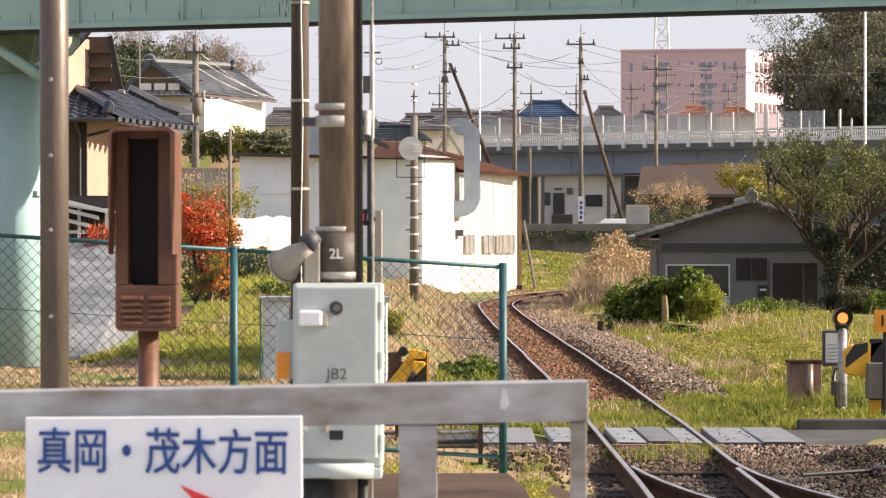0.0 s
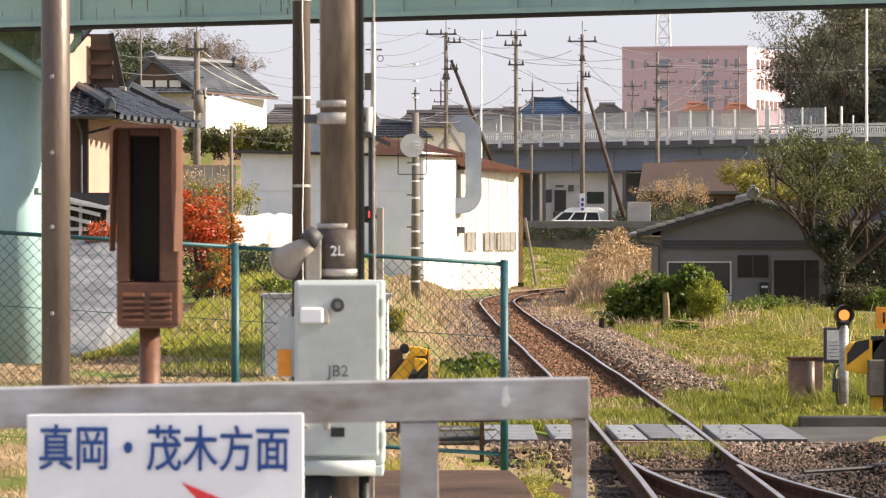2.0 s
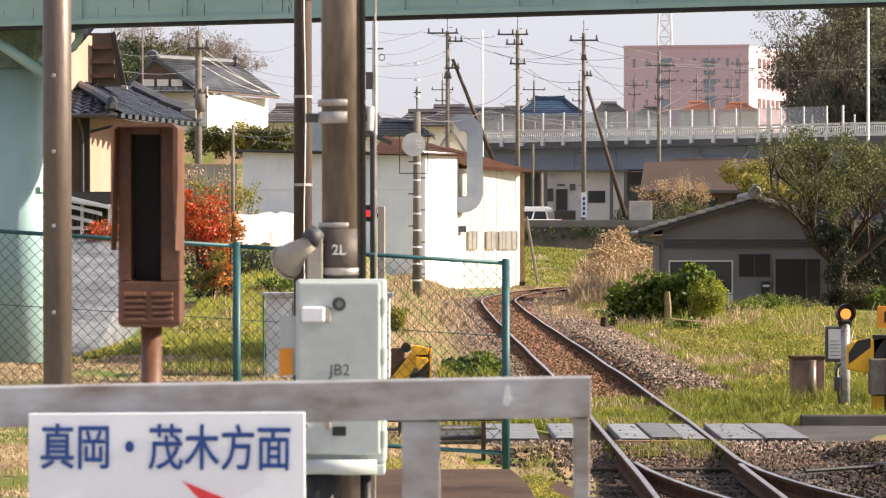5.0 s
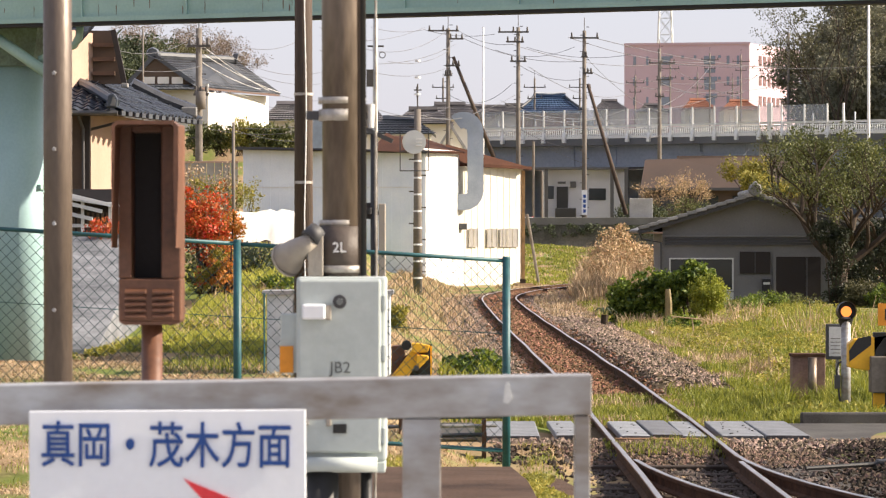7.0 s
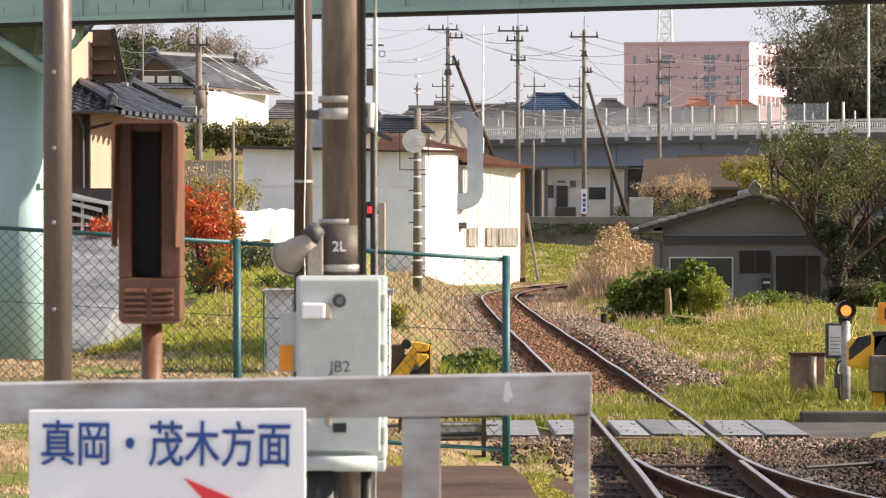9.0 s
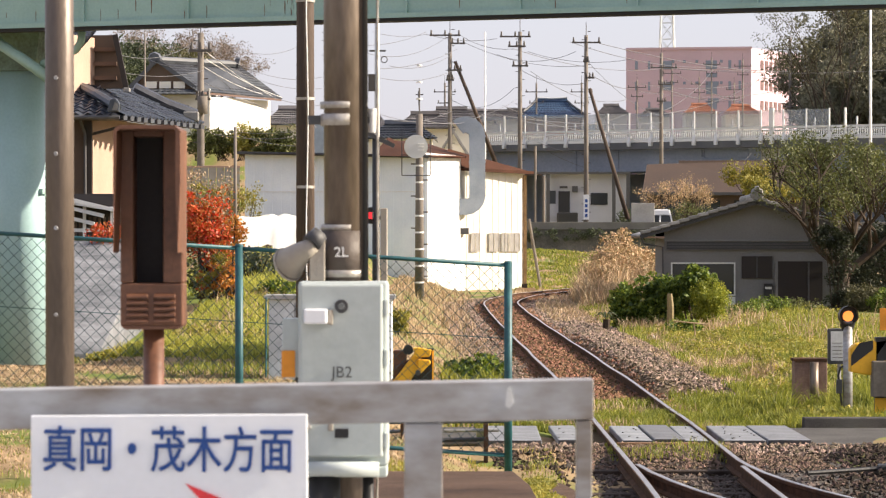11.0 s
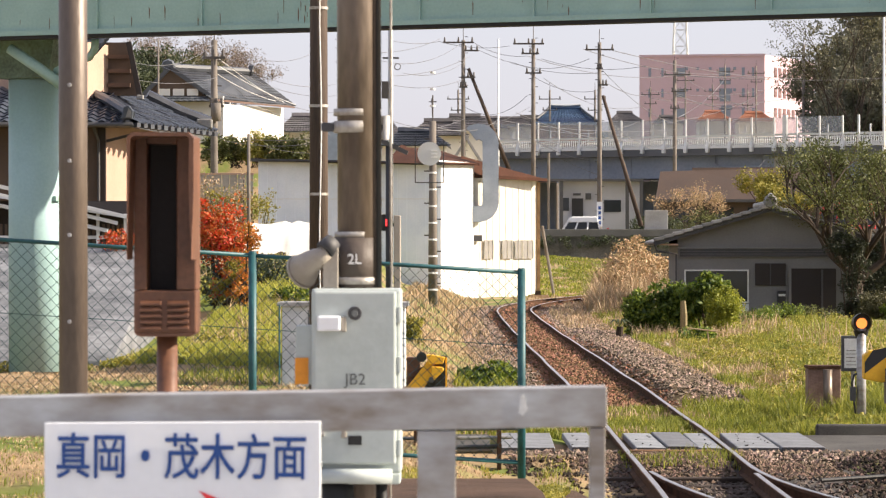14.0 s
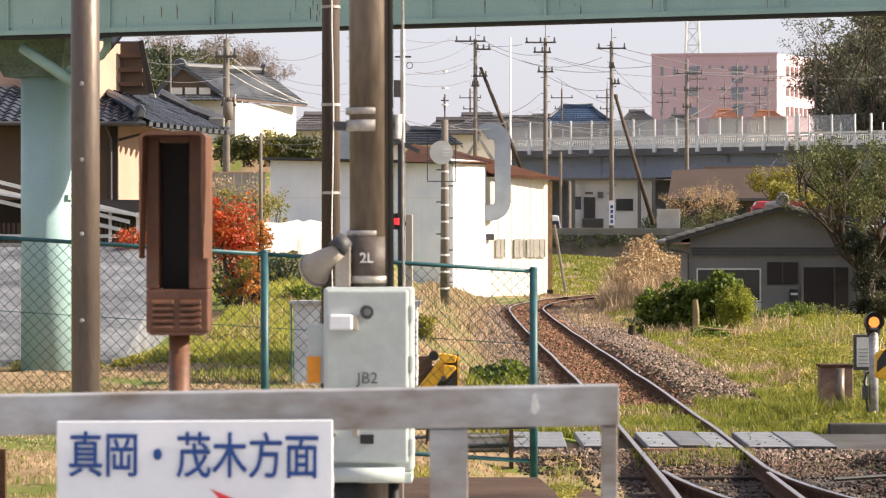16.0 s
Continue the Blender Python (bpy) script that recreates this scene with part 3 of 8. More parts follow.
# ---- platform end: railing, sign, signal post ----
def make_railing():
    r = thing("platform_railing", 0, 8.0, 0.74, "weathered galvanised steel railing at the platform end", "railing")
    x1 = 0.379
    s = Shape()
    zt, zb = 1.874 - 0.74, 1.770 - 0.74
    s.prism([(-0.05, zb), (0.004, zb), (0.004, zt - 0.006), (0.07, zt - 0.006), (0.07, zt), (-0.05, zt)], -2.6, x1, "x")
    s.v = [(x, y, z + (x - x1) * 0.0175) for x, y, z in s.v]
    part("top_rail", s, M_GALV, r, bevel=0.003)
    for x in (-0.065, -1.9):
        part("post", Shape().prism([(x - 0.05, -0.044), (x + 0.05, -0.044), (x + 0.05, 0.01), (x - 0.05, 0.01)], 0.0, zb - 0.011, "z"), M_GALV, r, bevel=0.003)
    part("post", Shape().prism([(x1 - 0.044, -0.044), (x1 - 0.004, -0.044), (x1 - 0.004, 0.03), (x1 - 0.044, 0.03)], 0, zb - 0.003, "z"), M_GALV, r, bevel=0.003)
    part("pale_spot", Shape().prism([(0.148, zb + 0.035), (0.160, zb + 0.028), (0.172, zb + 0.045), (0.162, zb + 0.085), (0.153, zb + 0.08)], -0.0515, -0.05, "y"), M_VIARAIL, r, "small pale spot")
    part("lower_rail", Shape().prism([(-0.03, 0.42), (0.02, 0.42), (0.02, 0.48), (-0.03, 0.48)], -2.6, x1 - 0.05, "x"), M_GALV, r, bevel=0.003)


make_railing()


def make_sign():
    x0, x1, zt = -1.080, -0.363, 1.785
    h = 0.36
    w = x1 - x0
    b = thing("direction_sign", (x0 + x1) / 2, 7.9, zt - h, "white enamel direction sign with blue Japanese characters and a red arrow", "sign")
    s = Shape().box(-w / 2, w / 2, 0, 0.012, 0, h)
    part("board", s, M_SIGN, b, bevel=0.003).matrix_basis = pose(0, 0, 0, 0, -0.35, 0)
    t = lettering("真岡・茂木方面", 0.098, M_BLUE, "lettering", b, pose(-0.004, -0.004, h - 0.088, 90, 0.35, 0), 0.0)
    xs = [v.co.x for v in t.data.vertices]
    ys = [v.co.y for v in t.data.vertices]
    kx, ky = 0.644 / (max(xs) - min(xs)), 0.117 / (max(ys) - min(ys))
    cx, cy = (max(xs) + min(xs)) / 2, (max(ys) + min(ys)) / 2
    for v in t.data.vertices:
        v.co.x, v.co.y = (v.co.x - cx) * kx, (v.co.y - cy) * ky
    vs, fs = [tuple(v.co) for v in t.data.vertices], [tuple(p.vertices) for p in t.data.polygons]
    bold = Shape()
    for i, (dx, dy) in enumerate(((0, 0), (1, 0), (-1, 0), (0, 1), (0, -1), (0.7, 0.7), (-0.7, 0.7), (0.7, -0.7), (-0.7, -0.7))):
        bold.add([(x + dx * 0.0011, y + dy * 0.0011, z + i * 0.00004) for x, y, z in vs], fs)
    thick = bpy.data.meshes.new("lettering")
    thick.from_pydata(bold.v, [], bold.f)
    thick.materials.append(M_BLUE)
    t.data = thick
    ax, az = 0.041, h - 0.178
    s = Shape().prism([(ax, az), (ax + 0.15, az - 0.062), (ax + 0.10, az - 0.066), (ax + 0.10, az - 0.115), (ax - 0.28, az - 0.115), (ax - 0.28, az - 0.066), (ax + 0.06, az - 0.066)], -0.004, 0.0, "y")
    part("arrow", s, M_RED, b, "red arrow")
    for x in (-w / 2 + 0.05, w / 2 - 0.05):
        part("hanger", Shape().box(x - 0.012, x + 0.012, 0.013, 0.03, h - 0.12, h - 0.02), M_GALV, b)


make_sign()


def make_signal_post():
    """The brown post with the grey junction box, its bands and cables."""
    d = 12.0
    base = 0.74
    p = thing("equipment_post", -0.422, d, base, "brown weathered steel post with banded fittings and stencilled mark", "post")
    r = 0.078
    part("post", Shape().tube([(0.018, 0, 0), (0, 0, 5)], [r, r], 28), M_POLE, p, smooth=True)
    part("band", Shape().tube([(0, 0, 2.748 - base), (0, 0, 2.774 - base)], r + 0.004, 28), M_BAND, p, smooth=True)
    part("band", Shape().tube([(0, 0, 2.681 - base), (0, 0, 2.726 - base)], r + 0.004, 28), M_BAND, p, smooth=True)
    part("band", Shape().tube([(0.003, 0, 2.268 - base), (0.003, 0, 2.292 - base)], r + 0.004, 28), M_BAND, p, smooth=True)
    part("band", Shape().tube([(0.005, 0, 2.086 - base), (0.005, 0, 2.114 - base)], r + 0.011, 28), M_BAND, p, smooth=True)
    part("collar", Shape().tube([(0.004, 0, 2.072 - base), (0.004, 0, 2.268 - base)], r + 0.008, 28), mat("collar_dark_brown", (0.075, 0.058, 0.048), 0.6, 0, 0.3, 4), p, smooth=True)
    s = Shape().box(-0.129, -0.076, -0.02, 0.02, 2.686 - base, 2.721 - base)
    part("bracket", s, M_TRIM, p, bevel=0.003)
    s = Shape().box(0.067, 0.129, -0.01, 0.02, 2.690 - base, 2.717 - base)
    part("bracket", s, M_TRIM, p, bevel=0.003)
    part("insulator", Shape().tube([(0.124, 0, 2.654 - base), (0.124, 0, 2.748 - base)], [0.014, 0.018], 12), M_LETTERW, p, "pale insulator")
    part("knob", Shape().tube([(0.089, -0.03, 2.763 - base), (0.107, -0.03, 2.763 - base)], 0.014, 10), M_BAND, p)
    for dx, rr, m in ((39, 0.013, M_BLACK), (33.5, 0.008, M_POLE2)):
        part("conduit", Shape().tube([(((dx) * 0.00222) + 0.01, -0.035, 2.072 - base), (((dx) * 0.00222), -0.03, 5)], rr, 10), m, p, smooth=True)
    part("cable", Shape().tube([(0.138, 0.0, -0.1), (0.147, 0.0, 2.072 - base), (0.144, 0, 1.6), (0.142, 0.0, 5)], 0.005, 8), M_BAND, p, "thin pale stay wire")
    t = lettering("2L", 0.055, M_LETTERW, "stencil", p, pose(0.004, -r - 0.012, 2.183 - base, 90, 0, 0), 0.0008)
    # junction box
    b = thing("junction_box", -0.411, 11.8, 1.328, "pale grey steel junction box with latch and stencilled letters", "junction box")
    z0 = 1.328
    hw, hh = 0.179, 2.071 - z0
    part("body", Shape().box(-hw + 0.01, hw, -0.02, 0.19, 0.03, hh), M_BOXGREY, b, bevel=0.012)
    part("door", Shape().box(-hw + 0.018, hw - 0.02, -0.05, -0.018, 0.066, hh - 0.008), M_BOXGREY, b, bevel=0.01)
    part("bottom_pan", Shape().box(-hw + 0.012, hw - 0.004, -0.03, 0.17, -0.012, 0.03), M_BOXGREY, b, bevel=0.006)
    part("drip_tube", Shape().tube([(-hw + 0.02, -0.055, 0.022), (hw - 0.035, -0.055, 0.022)], 0.028, 16), M_BOXGREY, b, smooth=True)
    part("conduit", Shape().tube([(-0.075, 0.02, -0.59), (-0.075, 0.02, -0.01)], 0.068, 20), M_BLACK, b, "black wrapped cable conduit", smooth=True)
    part("conduit", Shape().tube([(0.10, 0.05, -0.59), (0.10, 0.05, -0.01)], 0.022, 12), M_BLACK, b, "black wrapped cable conduit", smooth=True)
    part("latch", Shape().box(-hw + 0.035, -hw + 0.125, -0.095, -0.05, 1.909 - z0, 1.968 - z0), M_SIGN, b, bevel=0.008)
    part("latch_hasp", Shape().box(-hw + 0.127, -hw + 0.146, -0.066, -0.05, 1.906 - z0, 1.964 - z0), M_HORN, b, bevel=0.003)
    part("latch_hasp", Shape().box(-hw + 0.127, -hw + 0.146, -0.066, -0.05, 1.497 - z0, 1.532 - z0), M_HORN, b, bevel=0.003)
    part("lock", Shape().disc((0.0, 1.977 - z0), 0.027, 0.025, -0.05, -0.062, 20), M_TRIM, b)
    part("lock_core", Shape().disc((0.0, 1.977 - z0), 0.013, 0.012, -0.062, -0.068, 16), M_LETTER, b)
    part("nameplate", Shape().box(-0.026, 0.026, -0.056, -0.05, 1.470 - z0, 1.505 - z0), M_BLACK, b)
    part("hasp", Shape().tube([(-hw + 0.06, -0.06, 1.514 - z0), (-hw + 0.0, -0.06, 1.507 - z0)], 0.012, 10), M_BAND, b)
    for z in (0.10, 0.42, hh - 0.13):
        part("hinge", Shape().tube([(hw - 0.008, -0.03, z), (hw - 0.008, -0.03, z + 0.06)], 0.014, 10), M_BOXGREY, b)
    lettering("JB2", 0.062, M_LETTER, "stencil", b, pose(0.002, -0.0525, 1.721 - z0, 90, 0, 0), 0.0, 0.0012)
    part("side_plate", Shape().box(-hw - 0.055, -hw + 0.01, 0.05, 0.14, 1.699 - z0, 1.927 - z0), M_BOXGREY, b, bevel=0.004)
    part("reflector", Shape().box(-hw - 0.0575, -hw - 0.005, 0.045, 0.05, 1.699 - z0, 1.802 - z0), M_ORANGE, b, "orange marker")
    # loudspeaker horn
    h = thing("loudspeaker_horn", -0.531, 11.9, 2.172, "dusty beige loudspeaker horn clamped to a post", "loudspeaker")
    pts = [(0.01, 0.0, 0.045), (-0.02, 0.01, 0.025), (-0.055, 0.035, 0.003), (-0.095, 0.075, -0.035)]
    part("horn", Shape().tube(pts, [0.030, 0.036, 0.048, 0.068], 24), M_HORN, h, smooth=True)
    part("mouth_rim", Shape().tube([(-0.095, 0.075, -0.035), (-0.101, 0.081, -0.039)], [0.071, 0.071], 24), M_HORN, h)
    part("driver_case", Shape().tube([(-0.005, 0.0, 0.045), (0.03, 0.02, 0.085)], [0.04, 0.034], 18), M_TRIM, h, "dark driver case", smooth=True)
    part("clamp", Shape().box(-0.01, 0.05, 0.0, 0.03, -0.1, 0.06), M_HORN, h, bevel=0.004)


make_signal_post()


def make_brown_signal():
    d = 11.0
    b = thing("signal_casing", -1.065, d, 0.74, "red-brown metal signal casing with a deep hooded slot on a post", "signal")
    z0, zt = 1.924 - 0.74, 2.633 - 0.74
    hw = 0.112
    t = 0.012
    zl, zh = 2.093 - 0.74, 2.604 - 0.74
    s = Shape()
    ox = -0.012
    xl, xr = ox - 0.053, ox + 0.053
    part("side_panel", Shape().box(-hw, xl, -0.05, 0.12, zl - 0.014, zt), M_RUSTBOX, b, bevel=0.006)
    part("side_panel", Shape().box(xr, hw, -0.05, 0.12, zl - 0.014, zt), M_RUSTBOX, b, bevel=0.006)
    part("top_panel", Shape().box(xl, xr, -0.05, 0.12, zh, zt - 0.002), M_RUSTBOX, b, bevel=0.004)
    part("lower_case", Shape().box(-hw, hw, -0.05, 0.12, z0, zl - 0.015), M_RUSTBOX, b, bevel=0.006)
    part("slot_back", Shape().box(xl, xr, 0.07, 0.12, zl - 0.02, zh), M_DARK, b, "dark slot")
    s = Shape()
    s.prism([(-hw - 0.004, 2.189 - 0.74), (-hw - 0.004, zt - 0.012), (-hw + 0.014, zt + 0.006), (hw - 0.014, zt + 0.006), (hw + 0.008, zt - 0.014), (hw + 0.008, 2.433 - 0.74), (hw, 2.189 - 0.74), (hw - 0.01, 2.433 - 0.74), (hw - 0.008, zt - 0.016), (hw - 0.02, zt - 0.008), (-hw + 0.02, zt - 0.008), (-hw + 0.008, zt - 0.016)], -0.25, -0.05, "y")
    part("hood", s, M_RUSTBOX, b)
    for i in range(5):
        z = 1.936 - 0.74 + i * 0.022
        for x in (-hw + 0.022, 0.008):
            part("louvre", Shape().prism([(-0.066, z), (-0.05, z), (-0.05, z + 0.016), (-0.058, z + 0.016), (-0.066, z + 0.008)], x, x + 0.078, "x"), M_RUSTBOX, b, bevel=0.003)
    part("base_cap", Shape().prism([(-hw, z0), (hw, z0), (hw - 0.02, z0 - 0.012), (-hw + 0.02, z0 - 0.012)], -0.05, 0.12, "y"), M_RUSTBOX, b)
    part("post", Shape().tube([(0, 0.03, 0), (0, 0.03, z0)], 0.038, 20), M_RUSTBOX, b, smooth=True)
    p = thing("slim_post", -1.784, 14, 0.74, "slim brown painted steel pole with bolt heads", "pole")
    part("shaft", Shape().tube([(0.003, 0, 0), (-0.003, 0, 4)], 0.066, 24), M_POLE2, p, smooth=True)
    for y in (142, 276, 407, 560):
        part("bolt", Shape().disc((-0.008, (2.25 - (y - 420) * 0.00259) - 0.74), 0.010, 0.008, -0.065, -0.073, 10), M_GALV, p)
    w = thing("wooden_pole", -1.452, 31, ground_z(-1.452, 31) - 0.05, "dark creosoted wooden pole with steel bands and a pale cable", "pole")
    gz = ground_z(-1.452, 31) - 0.05
    part("shaft", Shape().tube([(0, 0, 0), (0, 0, 7.0)], [0.100, 0.083], 18), M_WOODPOLE, w, smooth=True)
    for y in (5, 178, 334):
        part("band", Shape().tube([(0, 0, (2.25 - (y + 3 - 420) * 0.00574) - gz), (0, 0, (2.25 - (y - 2 - 420) * 0.00574) - gz)], 0.099, 18), M_BAND, w)
    pts = [(0.023 + 0.01 * math.sin(i * 1.3), -0.100, 0.2 + i * 0.5) for i in range(14)]
    part("cable", Shape().tube(pts, 0.008, 6), M_LETTERW, w, "pale cable")


make_brown_signal()


# ---- mint green footbridge over the line ----
def make_footbridge():
    """The span runs askew: its right end stands nearer."""
    b = thing("footbridge", -6.493, 46.5, 0.3, "mint green steel footbridge with rust-streaked girder on a round column", "footbridge", rz=-21.0)
    L = 18.0
    zb = 5.402 - 0.3
    part("girder", Shape().box(-4.5, L, 0.0, 0.08, zb, zb + 1.3), M_BRIDGE, b)
    part("girder", Shape().box(-4.5, L, 3.1, 3.18, zb + 0.30, zb + 1.3), M_BRIDGE, b)
    # near-black colour puts the shade below the girder onto the flange
    part("bottom_flange", Shape().box(-4.5, L, -0.06, 0.2, zb - 0.05, zb), M_EDGE, b, "lower flange, near-black for the underside shade")
    part("flange_lip", Shape().box(-4.5, L, -0.075, -0.055, zb + 0.002, zb + 0.075), M_BRIDGE, b)
    part("deck_underside", Shape().box(-4.5, L, 0.08, 3.1, zb + 0.25, zb + 0.35), M_BRIDGE, b)
    rng = random.Random(5)
    for i in range(13):
        part("stiffener", Shape().box(-4.2 + i * 1.75, -4.17 + i * 1.75, -0.05, 0.0, zb + 0.076, zb + 1.2), M_BRIDGE, b)
    for i in range(40):
        x = rng.uniform(-1.2, 14.5)
        w, h = rng.uniform(0.006, 0.02), rng.uniform(0.05, 0.25)
        z = zb + rng.choice((0.2, 0.34, 0.08)) + rng.uniform(0, 0.2)
        part("rust_streak", Shape().prism([(x, z), (x + w, z - h * 0.2), (x + w * 0.6, z - h), (x + w * 0.3, z - h)], -0.004, 0, "y"), M_STAIN, b)
    r = 0.40
    cx = -0.975
    part("column", Shape().tube([(cx, 1.70, -0.1), (cx, 1.70, zb - 0.44)], r, 36), M_COLUMN, b, smooth=True)
    # shade under the deck is part of the cap beam's colour
    part("cap_beam", Shape().prism([(-1.45, zb - 0.56), (-0.45, zb - 0.56), (-0.33, zb + 0.2), (-2.0, zb + 0.2)], 1.2, 2.2, "y"), M_GRIME_SHADE, b, "cap beam with grime and deck shade in its paint")
    part("brace", Shape().tube([(-0.62, 0.3, zb - 0.16), (-0.1, 0.35, zb - 0.5), (0.4, 0.4, zb - 0.85)], 0.085, 14), M_BRIDGE, b, smooth=True)
    part("drain_pipe", Shape().tube([(0.86, 0.3, zb - 0.05), (0.85, 0.3, zb - 0.2), (0.75, 0.33, zb - 0.32), (0.1, 0.45, zb - 0.52)], 0.06, 12), M_BRIDGE, b, smooth=True)
    part("bolt_clamp", Shape().box(cx + r - 0.02, cx + r + 0.05, 1.6, 1.8, zb - 2.5, zb - 2.42), M_BRIDGE, b)


make_footbridge()


# ---- chain-link fence ----
def make_fence():
    d = 28.0
    f = thing("chain_link_fence", 0.55, d, 0.17, "teal painted chain-link fence with round posts on sloping ground", "fence")
    h = 1.825

    def dz(x):
        return -x * 0.063

    posts = [0.550 - 0.55, -1.919 - 0.55, -4.397 - 0.55, -6.876 - 0.55]
    for i, x in enumerate(posts):
        part("post", Shape().tube([(x, 0, dz(x) - 0.35), (x, 0, dz(x) + h)], 0.038, 14), M_FENCE, f, smooth=True)
        part("post_cap", Shape().tube([(x, 0, dz(x) + h), (x, 0, dz(x) + h + 0.02)], [0.042, 0.03], 14), M_FENCE, f)
    for a, b in zip(posts, posts[1:]):
        for z in (h - 0.02, 0.06):
            part("rail", Shape().tube([(a, 0, dz(a) + z), (b, 0, dz(b) + z)], 0.02, 10), M_FENCE, f, smooth=True)
        part("tension_wire", Shape().tube([(a, 0.01, dz(a) + h * 0.62), (b, 0.01, dz(b) + h * 0.62)], 0.004, 6), M_FENCE, f)
    s = Shape()
    x0, x1 = posts[-1], posts[0]
    step = 0.108
    top, low = h - 0.03, 0.07
    n = int((x1 - x0 + 2) / step)
    for i in range(n):
        for sgn in (1, -1):
            xa = x0 - 2 + i * step if sgn > 0 else x0 + i * step
            za, xb, zb = low, xa + sgn * (top - low), top
            if sgn > 0:
                if xa < x0:
                    za, xa = low + (x0 - xa), x0
                if xb > x1:
                    zb, xb = top - (xb - x1), x1
            else:
                if xa > x1:
                    za, xa = low + (xa - x1), x1
                if xb < x0:
                    zb, xb = top - (x0 - xb), x0
            if zb - za > 0.02 and xa <= x1 and xb >= x0:
                s.tube([(xa, 0.005 * sgn, dz(xa) + za), (xb, 0.005 * sgn, dz(xb) + zb)], 0.0028, 3, caps=False)
    o = raw("mesh", s, M_WIRE, f, "thin woven wire mesh")
    o["kind"] = "stuff"


make_fence()


# ---- plants ----
def leaf_cloud(name, parent, material, clumps, per, size, seed, droop=0.0, flat=0.6):
    """Small pointed leaves scattered round clump centres (x, y, z, radius)."""
    rng = np.random.default_rng(seed)
    c = np.repeat(np.array(clumps, float), per, axis=0)
    n = len(c)
    d = rng.normal(0, 1, (n, 3))
    d /= np.linalg.norm(d, axis=1)[:, None]
    r = c[:, 3] * rng.uniform(0.25, 1.0, n) ** 0.6
    p = c[:, :3] + d * r[:, None] * np.array([1, 1, 0.85])
    u = rng.normal(0, 1, (n, 3)) + d * 0.5
    u[:, 2] -= droop
    u /= np.linalg.norm(u, axis=1)[:, None]
    w = np.cross(u, rng.normal(0, 1, (n, 3)))
    w /= np.linalg.norm(w, axis=1)[:, None]
    s = size * rng.uniform(0.6, 1.35, n)[:, None]
    v = np.stack([p - u * s * 0.5, p + w * s * flat * 0.5, p + u * s * 0.6, p - w * s * flat * 0.5], 1).reshape(-1, 3)
    f = np.arange(4 * n).reshape(-1, 4)
    me = bpy.data.meshes.new(name)
    me.from_pydata(v.tolist(), [], f.tolist())
    me.materials.append(material)
    ob = new(name, me)
    ob.parent = parent
    return ob


def branches(shape, start, aim, length, radius, depth, rng, tips, spread=0.6, lift=0.25, kids=3):
    """Limbs that fork and taper; tips gathers their ends."""
    pts, rad = [start], [radius]
    p, d = Vector(start), Vector(aim).normalized()
    for i in range(4):
        d = (d + Vector((rng.gauss(0, 0.12), rng.gauss(0, 0.12), rng.gauss(0.03, 0.08)))).normalized()
        p = p + d * length / 4
        pts.append(tuple(p))
        rad.append(radius * (1 - 0.14 * (i + 1)))
    shape.tube(pts, rad, 7 if depth > 1 else 5, caps=False)
    if depth == 0:
        tips.append(tuple(p))
        tips.append(pts[2])
        return
    for k in range(kids):
        q = Vector(pts[rng.choice((2, 3, 4, 4))])
        a = rng.uniform(0, 6.28)
        nd = d + Vector((math.cos(a) * spread, math.sin(a) * spread, lift * rng.random()))
        branches(shape, tuple(q), nd, length * rng.uniform(0.6, 0.8), radius * 0.5, depth - 1, rng, tips, spread, lift, kids)


def bush(name, x, y, z, rx, ry, rz, material, label, category="bush", seed=1, per=60, clumps=60, size=0.12, lobes=None, base=None):
    b = thing(name, x, y, z if base is None else base, label, category)
    rng = random.Random(seed)
    pts = []
    lob = lobes or [(0, 0, rz, rx, ry, rz)]
    for i in range(clumps):
        cx, cy, cz, ax, ay, az = rng.choice(lob)
        v = Vector((rng.gauss(0, 1), rng.gauss(0, 1), rng.gauss(0, 1))).normalized() * rng.uniform(0.45, 0.95)
        pts.append((cx + v.x * ax, cy + v.y * ay, max(0.1, cz + v.z * az), rng.uniform(0.12, 0.26) * (ax + az)))
    s = Shape()
    for i in range(9):
        a = rng.choice(pts)
        s.tube([(rng.gauss(0, rx * 0.25), rng.gauss(0, 0.1), -0.1), (a[0] * 0.6, a[1] * 0.6, a[2] * 0.5), a[:3]], [0.03, 0.02, 0.008], 5, caps=False)
    raw("stem", s, M_BARK, b)
    leaf_cloud("leaves", b, material, pts, per, size, seed)
    return b


def tree(name, x, y, z, height, material, label, seed, trunk_r=0.16, crown=0.9, per=40, size=0.11, depth=3, lean=(0, 0), spread=0.6, first=0.3, kids=3, clump=0.4):
    t = thing(name, x, y, z, label, "tree")
    rng = random.Random(seed)
    s, tips = Shape(), []
    fork = height * first
    s.tube([(0, 0, -0.2), (lean[0] * 0.3, 0, fork * 0.5), (lean[0] * 0.6, lean[1], fork)], [trunk_r * 1.3, trunk_r, trunk_r * 0.85], 10, caps=False)
    for k in range(5):
        a = k * 1.256 + rng.uniform(-0.4, 0.4)
        branches(s, (lean[0] * 0.6, lean[1], fork * rng.uniform(0.8, 1.0)), (math.cos(a) * crown, math.sin(a) * crown, 1.0), height * 0.42, trunk_r * 0.6, depth - 1, rng, tips, spread, 0.3, kids)
    raw("trunk", s, M_BARK, t)
    leaf_cloud("crown", t, material, [(*p, clump * rng.uniform(0.6, 1.3)) for p in tips], per, size, seed)
    return t


